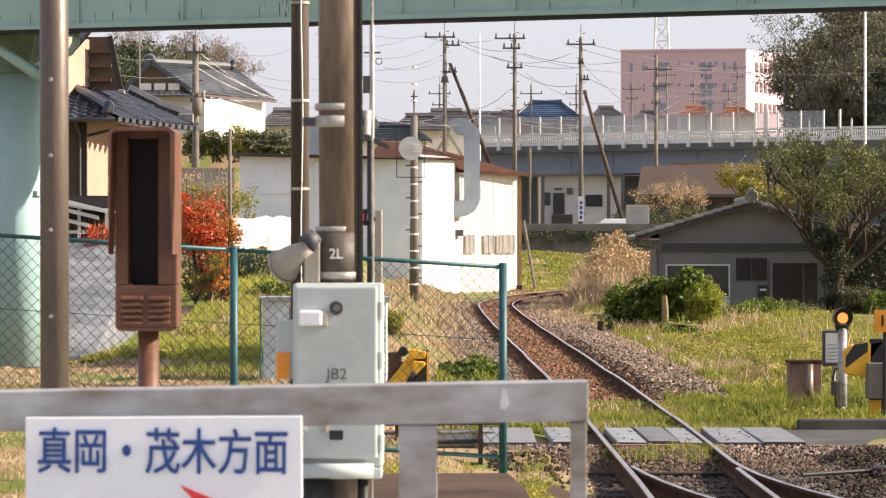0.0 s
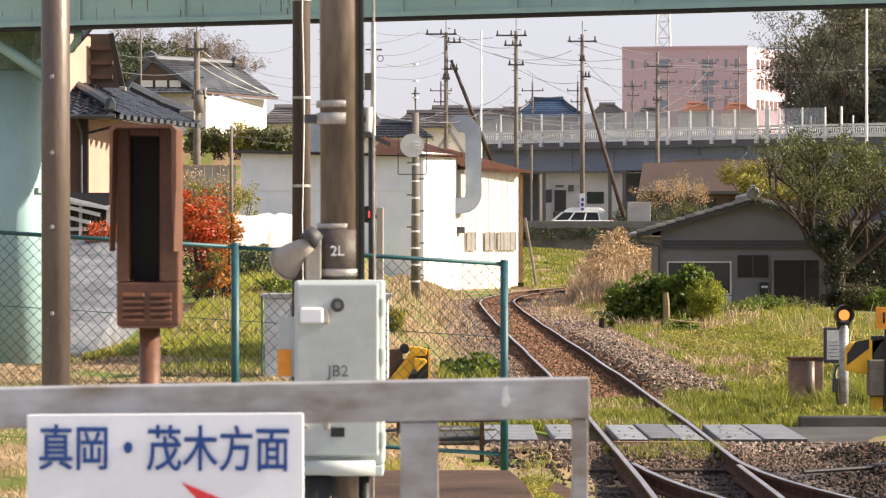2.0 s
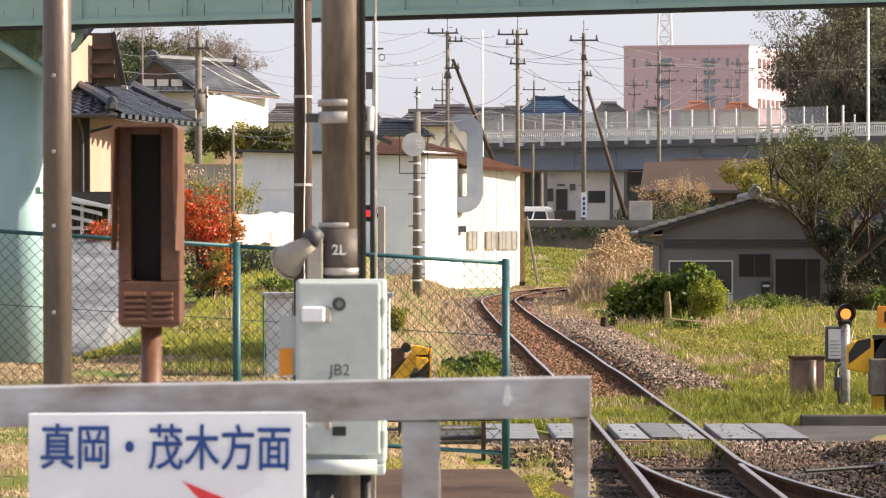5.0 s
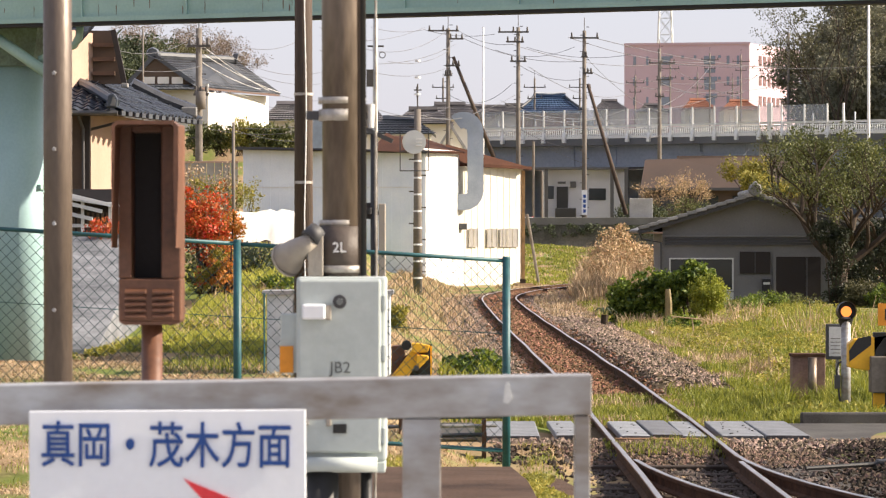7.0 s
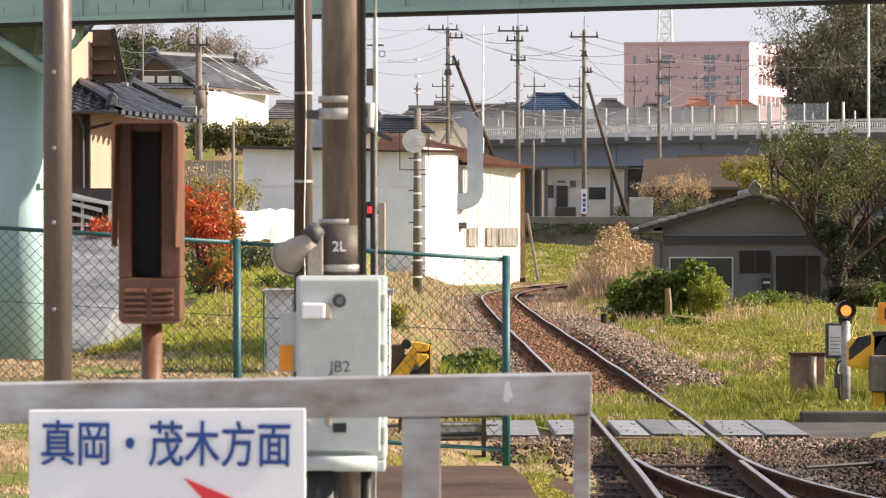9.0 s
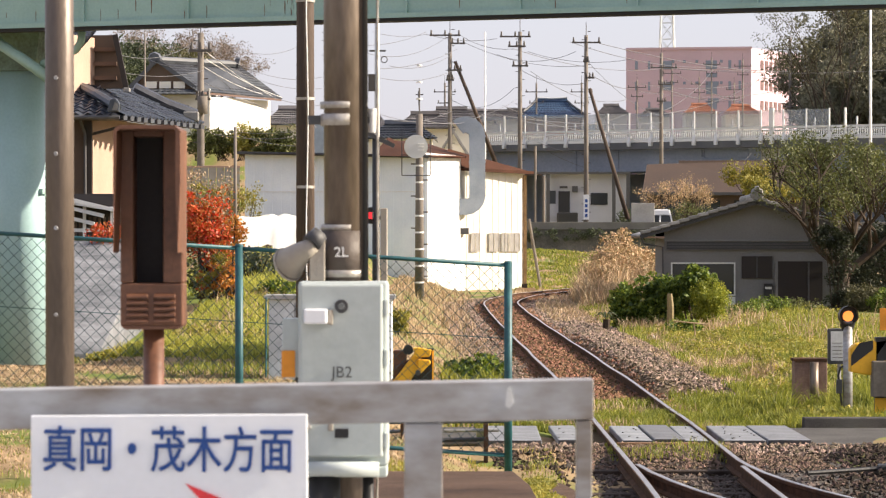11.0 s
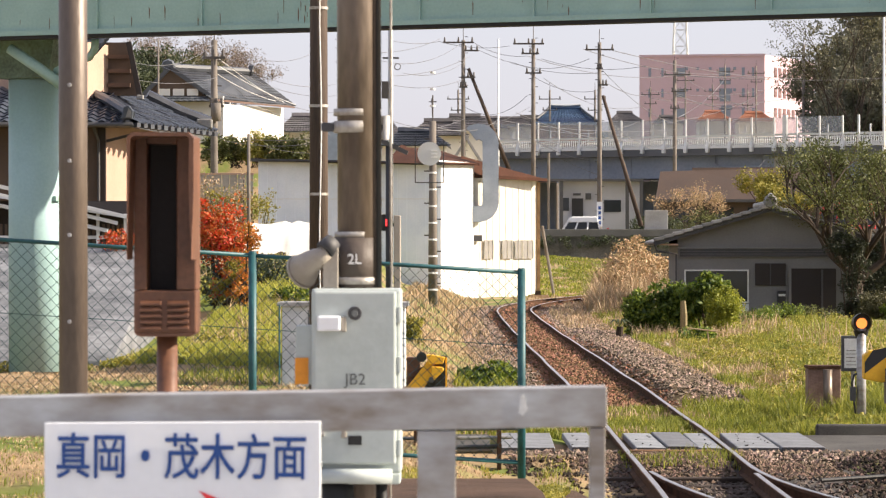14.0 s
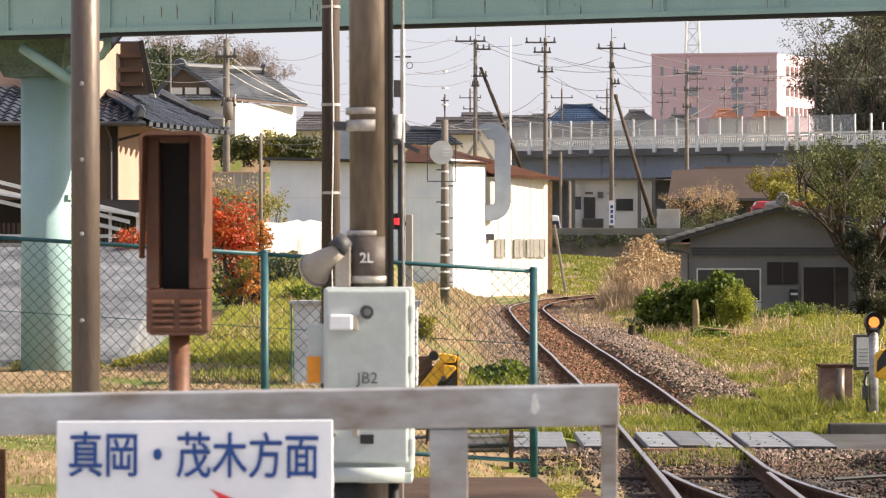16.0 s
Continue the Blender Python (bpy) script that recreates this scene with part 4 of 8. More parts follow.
# ---- tiled roofs ----
def roof_slope(name, parent, a, b, c, d, material, rows, cols, thick=0.06):
    """A tiled slope with eave a-b and ridge d-c: a deck with lapped courses of ribbed tiles on it."""
    a, b, c, d = map(Vector, (a, b, c, d))
    nrm = (b - a).cross(d - a).normalized()
    deck = raw(name, Shape().add([a, b, c, d], [(0, 1, 2, 3)]), material, parent)
    for j in range(rows):
        s = Shape()
        v0, v1 = j / rows, (j + 1.12) / rows
        vs, fs = [], []
        m = cols * 4
        for k, (v, lift) in enumerate(((v0, thick), (min(v1, 1.0), 0.015))):
            for i in range(m + 1):
                u = i / m
                p = a.lerp(b, u).lerp(d.lerp(c, u), v)
                wave = 0.5 + 0.5 * math.cos(2 * math.pi * u * cols)
                vs.append(p + nrm * (lift + 0.035 * wave))
        base = len(vs)
        for i in range(m + 1):
            vs.append(vs[i] - nrm * 0.05)
        for i in range(m):
            fs.append((i, i + 1, m + 2 + i, m + 1 + i))
            fs.append((base + i, base + i + 1, i + 1, i))
        raw("tile_course", s.add(vs, fs), material, deck)
    return deck


TILE_MESH = {}


def tile_field(name, parent, a, b, c, d, material, tw=0.27, th=0.30):
    """A slope of single pantiles laid square to the eave a-b, cut off at the hips."""
    a, b, c, d = map(Vector, (a, b, c, d))
    u = (b - a).normalized()
    nrm = u.cross(d - a).normalized()
    v = nrm.cross(u)
    deck = raw(name, Shape().add([a, b, c, d], [(0, 1, 2, 3)]), material, parent)
    key = (material.name, tw, th)
    if key not in TILE_MESH:
        s = Shape()
        n = 8
        for y, lift in ((-0.03, 0.05), (th, 0.02)):
            for i in range(n + 1):
                x = tw * i / n
                s.v.append((x, y, lift + 0.032 * math.cos(2 * math.pi * i / n)))
        for i in range(n + 1):
            s.v.append((tw * i / n, -0.03, s.v[i][2] - 0.03))
        for i in range(n):
            s.f += [(i, i + 1, n + 2 + i, n + 1 + i), (2 * n + 2 + i, 2 * n + 3 + i, i + 1, i)]
        me = bpy.data.meshes.new("tile")
        me.from_pydata(s.v, [], s.f)
        me.materials.append(material)
        TILE_MESH[key] = me
    poly = [((p - a).dot(u), (p - a).dot(v)) for p in (a, b, c, d)]

    def inside(px, py):
        for (x0, y0), (x1, y1) in zip(poly, poly[1:] + poly[:1]):
            if (x1 - x0) * (py - y0) - (y1 - y0) * (px - x0) < -0.02:
                return False
        return True

    L, H = max(p[0] for p in poly), max(p[1] for p in poly)
    rot = Matrix((u, v, nrm)).transposed().to_4x4()
    for j in range(int(H / th) + 1):
        for i in range(-12, int(L / tw) + 1):
            px, py = i * tw, j * th
            if inside(px + tw / 2, py + th / 2):
                t = new("tile", TILE_MESH[key])
                t.parent = deck
                t.matrix_basis = Matrix.Translation(a + u * px + v * py + nrm * random.uniform(0, 0.012)) @ rot
    return deck


def window(parent, x0, x1, z0, z1, y=0.0, name="window", panes=2):
    """A framed window standing just proud of a wall that faces -y."""
    t = 0.05
    f = part(name, Shape().box(x0, x1, y - 0.05, y - 0.002, z0, z0 + t).box(x0, x1, y - 0.05, y - 0.002, z1 - t, z1).box(x0, x0 + t, y - 0.05, y - 0.002, z0 + t, z1 - t).box(x1 - t, x1, y - 0.05, y - 0.002, z0 + t, z1 - t), M_WINFRAME, parent)
    w = (x1 - x0 - 2 * t) / panes
    for i in range(panes):
        part("pane", Shape().box(x0 + t + i * w + 0.006, x0 + t + (i + 1) * w - 0.006, y - 0.03, y - 0.02, z0 + t, z1 - t), M_GLASS, f)
    return f


# ---- the small house beside the line ----
def make_hut():
    d = 106.0
    x0 = 7.499
    z0 = -0.537 - 0.3
    h = thing("small_house", x0, d, z0, "small taupe rendered house with a grey tiled gable roof in shade", "house")
    W = 6.478
    eave = 2.093 - z0
    ap = 3.389 - z0
    xm = 3.180
    D = 4.5
    part("wall", Shape().prism([(0, 0), (W, 0), (W, 2.289 - z0 + 0.1), (xm, ap - 0.02), (0, 2.289 - z0 + 0.12)], 0, D, "y"), M_HUTWALL, h, bevel=0.01)
    lo, ro = -0.824, xm * 2 + 0.785
    zl = 2.289 - z0
    zr = zl
    at = 3.487 - z0
    roof_slope("roof", h, (lo, -0.45, zl), (lo, D + 0.4, zl), (xm, D + 0.4, at), (xm, -0.45, at), M_TILE_GREY, 9, 24)
    roof_slope("roof", h, (ro, D + 0.4, zr), (ro, -0.45, zr), (xm, -0.45, at), (xm, D + 0.4, at), M_TILE_GREY, 9, 24)
    n = 12
    for i in range(n):
        for sgn in (0, 1):
            u0 = i / n
            xa = lo + (xm - lo) * u0 if not sgn else ro + (xm - ro) * u0
            za = zl + (at - zl) * u0
            s = Shape().box(-0.18, 0.18, -0.07, 0.1, -0.02, 0.10)
            p = part("edge_tile", s, M_TILE_GREY, h, bevel=0.02)
            p.matrix_basis = pose(xa + (0.15 if not sgn else -0.15), -0.47, za + 0.05, 0, (-10 if not sgn else 10), 0)
    part("bargeboard", Shape().beam((lo, -0.42, zl - 0.06), (xm, -0.42, at - 0.06), 0.05, 0.19), M_TRIM, h)
    part("bargeboard", Shape().beam((xm, -0.42, at - 0.06), (ro, -0.42, zr - 0.06), 0.05, 0.19), M_TRIM, h)
    part("ridge", Shape().tube([(xm, -0.5, at + 0.12), (xm, D + 0.4, at + 0.08)], 0.11, 10), M_TILE_GREY, h)
    part("ridge_end", Shape().tube([(xm, -0.62, at + 0.17), (xm, -0.45, at + 0.17)], [0.2, 0.26], 8), M_TILE_GREY, h, "grey onigawara end tile")
    part("ridge_end", Shape().tube([(xm, -0.62, at + 0.38), (xm, -0.45, at + 0.38)], [0.07, 0.1], 8), M_TILE_GREY, h)
    # cream colour gives the soffit its patch of sunlight
    part("soffit", Shape().box(lo + 0.05, 0.0, -0.3, D, zl - 0.14, zl - 0.08), M_CREAMWALL, h, "eaves boarding, cream for the sun caught on it")
    part("gutter", Shape().tube([(lo, -0.5, zl - 0.06), (lo, D, zl - 0.06)], 0.06, 8), M_TRIM, h)
    part("downpipe", Shape().tube([(lo, -0.3, zl - 0.1), (lo + 0.1, -0.3, zl - 0.32), (-0.05, -0.1, zl - 0.45), (-0.05, -0.1, 0.3)], 0.035, 8), M_TRIM, h)
    for y in (431, 436, 441):
        part("slat", Shape().box(0.079, W - 0.05, -0.10, -0.003, (2.25 - (y + 4 - 420) * 0.01963) - z0, (2.25 - (y - 420) * 0.01963) - z0), M_TRIM, h)
    part("cap_rail", Shape().box(0, W, -0.14, -0.003, 2.034 - z0, 2.093 - z0), M_HUTWALL, h, bevel=0.01)

    def q(x):
        return (x - 1166) * d / 5400

    window(h, q(1178), q(1292), 0.150 - z0, 1.308 - z0, 0, panes=2)
    part("panel", Shape().box(q(1262), q(1292), -0.04, -0.003, -0.420 - z0, 0.110 - z0), M_WINFRAME, h)
    part("shutter", Shape().box(q(1303), q(1357), -0.06, -0.003, 0.758 - z0, 1.524 - z0), M_HUTDARK, h, "dark shuttered opening", bevel=0.01)
    part("shutter_rail", Shape().box(q(1329), q(1331), -0.075, -0.06, 0.778 - z0, 1.504 - z0), M_TRIM, h)
    f = part("door", Shape().box(q(1367), q(1446), -0.05, -0.003, 0.2, 1.347 - z0), M_HUTDARK, h, "dark brown wooden door")
    part("door_frame", Shape().box(q(1362), q(1367), -0.07, -0.003, 0.2, 1.426 - z0).box(q(1367), q(1446), -0.07, -0.003, 1.347 - z0, 1.426 - z0), M_HUTWALL, f)
    part("door_bar", Shape().box(q(1420), q(1423), -0.08, -0.05, 0.3, 1.308 - z0), M_TRIM, f)
    m = part("mailbox", Shape().box(q(1342), q(1357), -0.22, -0.01, 0.071 - z0, 0.581 - z0), M_BLACK, h, "black wall mailbox", bevel=0.02)
    part("mail_flap", Shape().box(q(1343.5), q(1355.5), -0.235, -0.22, 0.385 - z0, 0.464 - z0), M_WINFRAME, m)
    part("corner_post", Shape().box(W - 0.12, W + 0.02, -0.05, -0.003, 0, eave - 0.2), M_CREAMWALL, h, "pale corner board")


make_hut()


# ---- white sheds with the duct ----
def corrugated(name, parent, p0, p1, z0, z1, material, pitch=0.32, deep=0.03, lift=0.0, rise=0.0):
    """A ribbed sheet wall from p0 to p1 (x, y), facing to the right of that line."""
    p0, p1 = Vector((*p0, 0)), Vector((*p1, 0))
    d = (p1 - p0)
    L = d.length
    d.normalize()
    nrm = Vector((d.y, -d.x, 0))
    s = Shape()
    xs = [0.0]
    k = 0
    while xs[-1] < L:
        xs.append(min(L, xs[-1] + (pitch * 0.86 if k % 2 == 0 else pitch * 0.14)))
        k += 1
    pts = []
    for i in range(len(xs) - 1):
        off = 0.0 if i % 2 == 0 else deep
        pts += [(xs[i], off), (xs[i + 1], off)]
    for x, off in pts:
        q = p0 + d * x + nrm * (off + lift)
        s.v += [(q.x, q.y, z0), (q.x, q.y, z1 + rise * (1 - x / L))]
    s.f = [(2 * i, 2 * i + 2, 2 * i + 3, 2 * i + 1) for i in range(len(pts) - 1)]
    back = len(s.v)
    for q in (p0, p1):
        r = q - nrm * 0.12
        s.v += [(r.x, r.y, z0), (r.x, r.y, z1)]
    s.f.append((back, back + 1, back + 3, back + 2))
    return raw(name, s, material, parent)


def make_shed():
    gz = -0.4
    s = thing("white_shed", -0.946, 131, gz, "white corrugated metal shed with a brown roof beside the line", "shed")
    ox, oy = -0.946, 131
    A, B, C, D2, E2 = (-8.867 - ox, 2.0), (0, 0), (0.554 - ox, 5.0), (0.579 - ox, 11), (-9.067 - ox, 8.0)
    zt = 5.622 - gz
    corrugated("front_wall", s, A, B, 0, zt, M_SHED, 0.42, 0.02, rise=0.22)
    # same sheet in a warmer white that carries the sunlight
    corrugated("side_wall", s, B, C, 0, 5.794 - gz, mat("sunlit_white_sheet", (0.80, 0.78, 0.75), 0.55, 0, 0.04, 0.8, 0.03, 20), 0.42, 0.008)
    part("side_step", Shape().prism([(C[0] - 0.05, C[1]), (C[0] + 0.75, C[1] + 1.6), (C[0] + 0.75, C[1] + 2.0), (C[0] - 0.05, C[1] + 0.5)], 0, 2.149 - gz, "z"), M_SHED, s)
    corrugated("back_wall", s, C, (E2[0] + 8.5, 14), 0, zt, M_SHED)
    part("roof", Shape().add([(A[0] - 0.3, A[1] - 0.35, zt + 0.2), (B[0] + 0.25, B[1] - 0.35, zt - 0.02), (C[0] + 0.35, C[1] + 0.2, zt + 0.12), (C[0] - 1.6, C[1] + 3, zt + 0.85), (-1.7, 7, zt + 0.95), (A[0] - 0.3, 7, zt + 0.14), (-1.7, 3.4, zt + 0.95), (-2.3, -0.33, zt + 0.05), (-2.3, 7, zt + 0.12)],
                             [(0, 7, 8, 5), (7, 1, 6), (7, 6, 8), (1, 2, 3), (1, 3, 4, 6)]), M_RUSTROOF, s)
    part("fascia", Shape().beam((A[0] - 0.3, A[1] - 0.33, zt + 0.22), (B[0] + 0.1, B[1] - 0.33, zt + 0.0), 0.08, 0.13), M_TRIM, s)
    part("fascia", Shape().beam((B[0] + 0.1, B[1] - 0.3, zt + 0.02), (C[0] + 0.2, C[1] - 0.1, zt + 0.10), 0.06, 0.10), M_RUSTROOF, s)
    part("wall_seam", Shape().beam((A[0], A[1] - 0.04, 4.146 - gz), (B[0], B[1] - 0.04, 4.118 - gz), 0.02, 0.02), M_SHEDCREAM, s)
    part("corner_trim", Shape().box(-0.06, 0.06, -0.06, 0.06, 0, zt), M_SHED, s)
    # annex
    a = thing("cream_shed", 0.546, 134, gz, "cream corrugated metal shed with a rusty roof and dim windows", "shed")
    bx, by = 0.546, 134
    P, Q, R = (0.02, 2.3), (3.475 - bx, 5.0), (3.525 - bx - 1.6, 12)
    zt = 5.193 - gz
    corrugated("front_wall", a, P, Q, 0.0, zt, M_SHEDCREAM, 0.40, 0.02)
    corrugated("side_wall", a, Q, R, 0.0, zt, M_SHEDCREAM, 0.40, 0.035)
    part("roof", Shape().add([(P[0] - 0.6, P[1] - 0.5, zt + 0.05), (Q[0] + 0.4, Q[1] - 0.35, zt - 0.08), (R[0] + 0.4, R[1], zt), (P[0] - 0.6, P[1] + 5, zt + 0.95), (P[0] - 0.6, P[1] + 0.6, zt + 0.95)], [(0, 1, 4), (1, 2, 3, 4)]), M_RUSTROOF, a)
    part("fascia", Shape().beam((P[0] - 0.3, P[1] - 0.45, zt + 0.02), (Q[0] + 0.4, Q[1] - 0.35, zt - 0.1), 0.06, 0.14), M_RUSTROOF, a)
    dv = (Vector(Q) - Vector(P)).normalized()
    nv = Vector((dv.y, -dv.x))
    L = (Vector(Q) - Vector(P)).length
    for u0, u1 in ((0.14, 0.27), (0.42, 0.57), (0.62, 0.72), (0.74, 0.90)):
        p0, p1 = Vector(P) + dv * L * u0 + nv * 0.05, Vector(P) + dv * L * u1 + nv * 0.05
        sh = Shape().prism([tuple(p0), tuple(p1), tuple(p1 + nv * 0.03), tuple(p0 + nv * 0.03)], 1.514 - gz, 2.351 - gz, "z")
        w = part("window", sh, mat("dusty_pane", (0.27, 0.255, 0.24), 0.3, 0, 0.25, 3), a)
        for v in (0.0, 0.5, 1.0):
            c = p0.lerp(p1, v) + nv * 0.04
            part("mullion", Shape().beam((c.x, c.y, 1.514 - gz), (c.x, c.y, 2.351 - gz), 0.05, 0.05), M_SHEDCREAM, w)
    part("vine_stain", Shape().beam((Q[0] + 0.02, Q[1] - 0.05, 0.3), (Q[0] + 0.02, Q[1] - 0.05, zt - 0.2), 0.16, 0.12), mat("dry_vine", (0.30, 0.19, 0.10), 0.9, 0, 0.4, 4, 0.5, 10), a)
    part("stay", Shape().tube([(Q[0] + 0.2, Q[1] + 0.2, 3.4), (Q[0] + 0.75, Q[1] + 0.4, 0.2)], 0.07, 8), M_UTIL, a, "leaning timber stay")
    part("vent_hood", Shape().box(P[0] - 0.1, P[0] + 0.35, P[1] - 0.35, P[1] + 0.1, 2.300 - gz, 2.575 - gz), M_TRIM, a)
    # duct
    dd = 136.1
    zc = 3.455
    k = thing("exhaust_duct", 0.655, dd, zc, "large galvanised steel exhaust duct bent over like a cane", "duct")
    hw, hd, xs, zs = 0.354, 0.34, 0.636, 6.66
    line = [(-0.30, 0.06, 0.0), (0.12, 0.06, 0.0)]
    for i in range(1, 8):
        t = math.pi / 2 * i / 7
        line.append((0.12 + (xs - 0.12) * math.sin(t), 0.06 + 0.50 * (1 - math.cos(t)), t))
    line += [(xs, z - zc, math.pi / 2) for z in (4.39, 5.53, zs)]
    for i in range(1, 12):
        t = math.radians(128) * i / 11
        line.append((xs - 0.53 * (1 - math.cos(t)), zs - zc + 0.53 * math.sin(t), math.pi / 2 + t))
    rings = []
    for x, z, t in line:
        nx, nz = -math.sin(t), math.cos(t)
        rings.append([(x + nx * hw * q, y, z + nz * hw * q) for q, y in ((-1, -hd), (1, -hd), (1, hd), (-1, hd))])
    body = Shape()
    body.add([p for ring in rings for p in ring], [(4 * i + q, 4 * i + (q + 1) % 4, 4 * i + 4 + (q + 1) % 4, 4 * i + 4 + q) for i in range(len(rings) - 1) for q in range(4)])
    part("pipe", body, M_DUCT, k)
    for n in (1, 8, 9, 10, 11, 16, 21):
        x, z, t = line[n]
        dx, dz = math.cos(t) * 0.03, math.sin(t) * 0.03
        big = [(x + (px - x) * 1.06, y * 1.06, z + (pz - z) * 1.06) for px, y, pz in rings[n]]
        part("seam_flange", Shape().add([(px - dx, y, pz - dz) for px, y, pz in big] + [(px + dx, y, pz + dz) for px, y, pz in big],
                                        [(q, (q + 1) % 4, (q + 1) % 4 + 4, q + 4) for q in range(4)] + [(0, 1, 2, 3), (7, 6, 5, 4)] * (n == 1)), M_DUCT, k)
    x, z, t = line[-2]
    # one dark face imitates the unlit inside of the duct
    part("mouth_shade", Shape().add(rings[-2], [(0, 1, 2, 3)]), M_TRIM, k, "dark face for the shade inside the duct mouth")


make_shed()


# ---- poles with wires ----
def crossarm_pole(x, d, ztop, arms, label, r=0.16, steps=True, group="utility poles", lean=0.0, tipped=True):
    z0 = ground_z(x, d) - 0.1
    h = ztop - z0
    p = thing("utility_pole", x, d, z0, label, "utility pole", group)
    part("shaft", Shape().tube([(0, 0, 0), (lean, 0, h)], [r, r * 0.7], 12), M_UTIL, p, smooth=True)
    for z, w, side in arms:
        arm = part("crossarm", Shape().box(-w / 2 + side, w / 2 + side, -0.2, -0.12, h - z - 0.05, h - z + 0.05), M_UTILDARK, p)
        n = 3
        for i in range(n):
            xx = -w / 2 + side + 0.1 + (w - 0.2) * i / (n - 1)
            part("insulator", Shape().tube([(xx, -0.16, h - z + 0.05), (xx, -0.16, h - z + 0.32)], [0.07, 0.04], 7), M_UTILDARK, arm)
    if steps:
        for i in range(int(h / 0.5)):
            part("step", Shape().box(-r - 0.12 if i % 2 else r * 0.6, -r * 0.6 if i % 2 else r + 0.12, -0.02, 0.02, 0.8 + i * 0.5, 0.84 + i * 0.5), M_UTILDARK, p)
    if tipped:
        part("tip", Shape().tube([(lean, 0, h), (lean, 0, h + 0.8)], 0.025, 6), M_UTILDARK, p)
    return p


def wire(pts, sag, label="thin sagging overhead cable", r=0.012, group="overhead cables", material=None):
    a, b = Vector(pts[0]), Vector(pts[1])
    ob = thing("overhead_cable", *a, label, "cable", group)
    n = 14
    part("strand", Shape().tube([(b - a) * (i / n) - Vector((0, 0, sag * 4 * (i / n) * (1 - i / n))) for i in range(n + 1)], r, 4, caps=False), material or M_CABLE, ob)


def make_poles():
    D = 188.0
    crossarm_pole(0.104, D, 14.714, [(0.15, 1.9, -0.3), (0.65, 0.9, 0.5), (2.3, 0.9, 0.3), (2.9, 0.5, 0)], "weathered concrete utility pole with dark crossarms")
    crossarm_pole(4.421, D, 14.783, [(0.3, 1.9, -0.3), (0.9, 1.1, -0.2), (2.1, 1.0, 0)], "weathered concrete utility pole with dark crossarms")
    c = crossarm_pole(8.404, 186, 14.443, [(0.45, 1.75, 0), (1.6, 0.4, 0), (2.6, 0.6, 0.2)], "weathered concrete utility pole with dark crossarms and a white notice")
    zc = ground_z(8.404, 186) - 0.1
    nt = part("notice", Shape().box(-0.17, 0.17, -0.2, -0.165, 3.214 - zc, 4.730 - zc), M_PAINTW, c, "white notice plate with blue bars")
    for i in range(4):
        part("bar", Shape().box(-0.08, 0.08, -0.206, -0.2, 3.352 - zc + i * 0.3, 3.352 - zc + i * 0.3 + 0.2), M_BLUE, nt)
    crossarm_pole(17.803, 255, 17.456, [(1.2, 2.2, 0.2), (2.6, 1.2, 0.3), (4, 0.8, 0)], "pale concrete utility pole with many crossarms", r=0.2)
    crossarm_pole(36.972, 330, 23.639, [(1.3, 3.2, -0.5)], "distant concrete utility pole", r=0.2)
    for x, y, d in ((1250, 105, 420), (1305, 108, 420), (1118, 145, 400), (1180, 120, 400), (1228, 140, 430), (1290, 150, 430), (940, 150, 330), (778, 150, 330), (1020, 150, 330)):
        crossarm_pole((x - 784) * d / 5400, d, 2.25 - (y - 420) * d / 5400, [(1.0, 2.4, 0), (2.2, 1.6, 0)], "distant slender utility pole", r=0.14, steps=False)
    # left poles
    crossarm_pole(-9.733, 120, 10.206, [(0.7, 0.9, 0), (2.6, 0.6, 0.1)], "concrete utility pole with a transformer and steps", r=0.17)
    p = thing("transformer", -9.643, 119.7, 7.016, "grey pole-mounted transformer can", "transformer")
    part("can", Shape().tube([(0, 0, 0), (0, 0, 0.7)], 0.2, 14), M_UTIL, p, smooth=True)
    for x, y0, d in ((407, 228, 100), (247, 62, 170)):
        crossarm_pole((x - 784) * d / 5400, d, 2.25 - (y0 - 420) * d / 5400, [], "slim grey concrete pole", r=0.07, steps=False, tipped=False)
    # mirror pole near the shed
    x, d = -0.897, 95
    p = crossarm_pole(x, d, 6.032, [], "slim banded concrete pole carrying a round mirror", r=0.15)
    zz = ground_z(x, d) - 0.1
    for i in range(14):
        z = 0.6 + i * 0.52
        part("band", Shape().tube([(0, 0, z), (0, 0, z + 0.055)], 0.158 - 0.0055 * i, 12), M_PAINTW, p, "pale steel band")
    part("lightning_rod", Shape().tube([(0, 0, 6.032 - zz), (-0.03, 0, 6.736 - zz)], 0.02, 6), M_UTILDARK, p)
    part("rod_arm", Shape().box(-0.12, 0.12, -0.01, 0.01, 6.613 - zz, 6.648 - zz), M_UTILDARK, p)
    s = thing("round_mirror", -1.001, 94.7, 4.883, "pale round mirror on a square steel frame, seen from behind", "mirror")
    part("disc", Shape().disc((0, 0.12), 0.369, 0.351, 0.0, 0.05, 28), M_VIARAIL, s)
    fr = Shape()
    for a, b in (((-25, 232), (-25, 314)), ((25, 238), (25, 314)), ((-25, 314), (25, 314)), ((-25, 280), (25, 280))):
        fr.beam((a[0] * 94.8 / 5400, 0.09, (270 - a[1]) * 94.8 / 5400), (b[0] * 94.8 / 5400, 0.09, (270 - b[1]) * 94.8 / 5400), 0.03, 0.03)
    part("frame", fr, M_TRIM, s)
    for i in range(3):
        part("clip", Shape().box(0.05, 0.25, -0.04, 0.0, 0.0 + i * 0.1, 0.03 + i * 0.1), M_PAINTW, s)
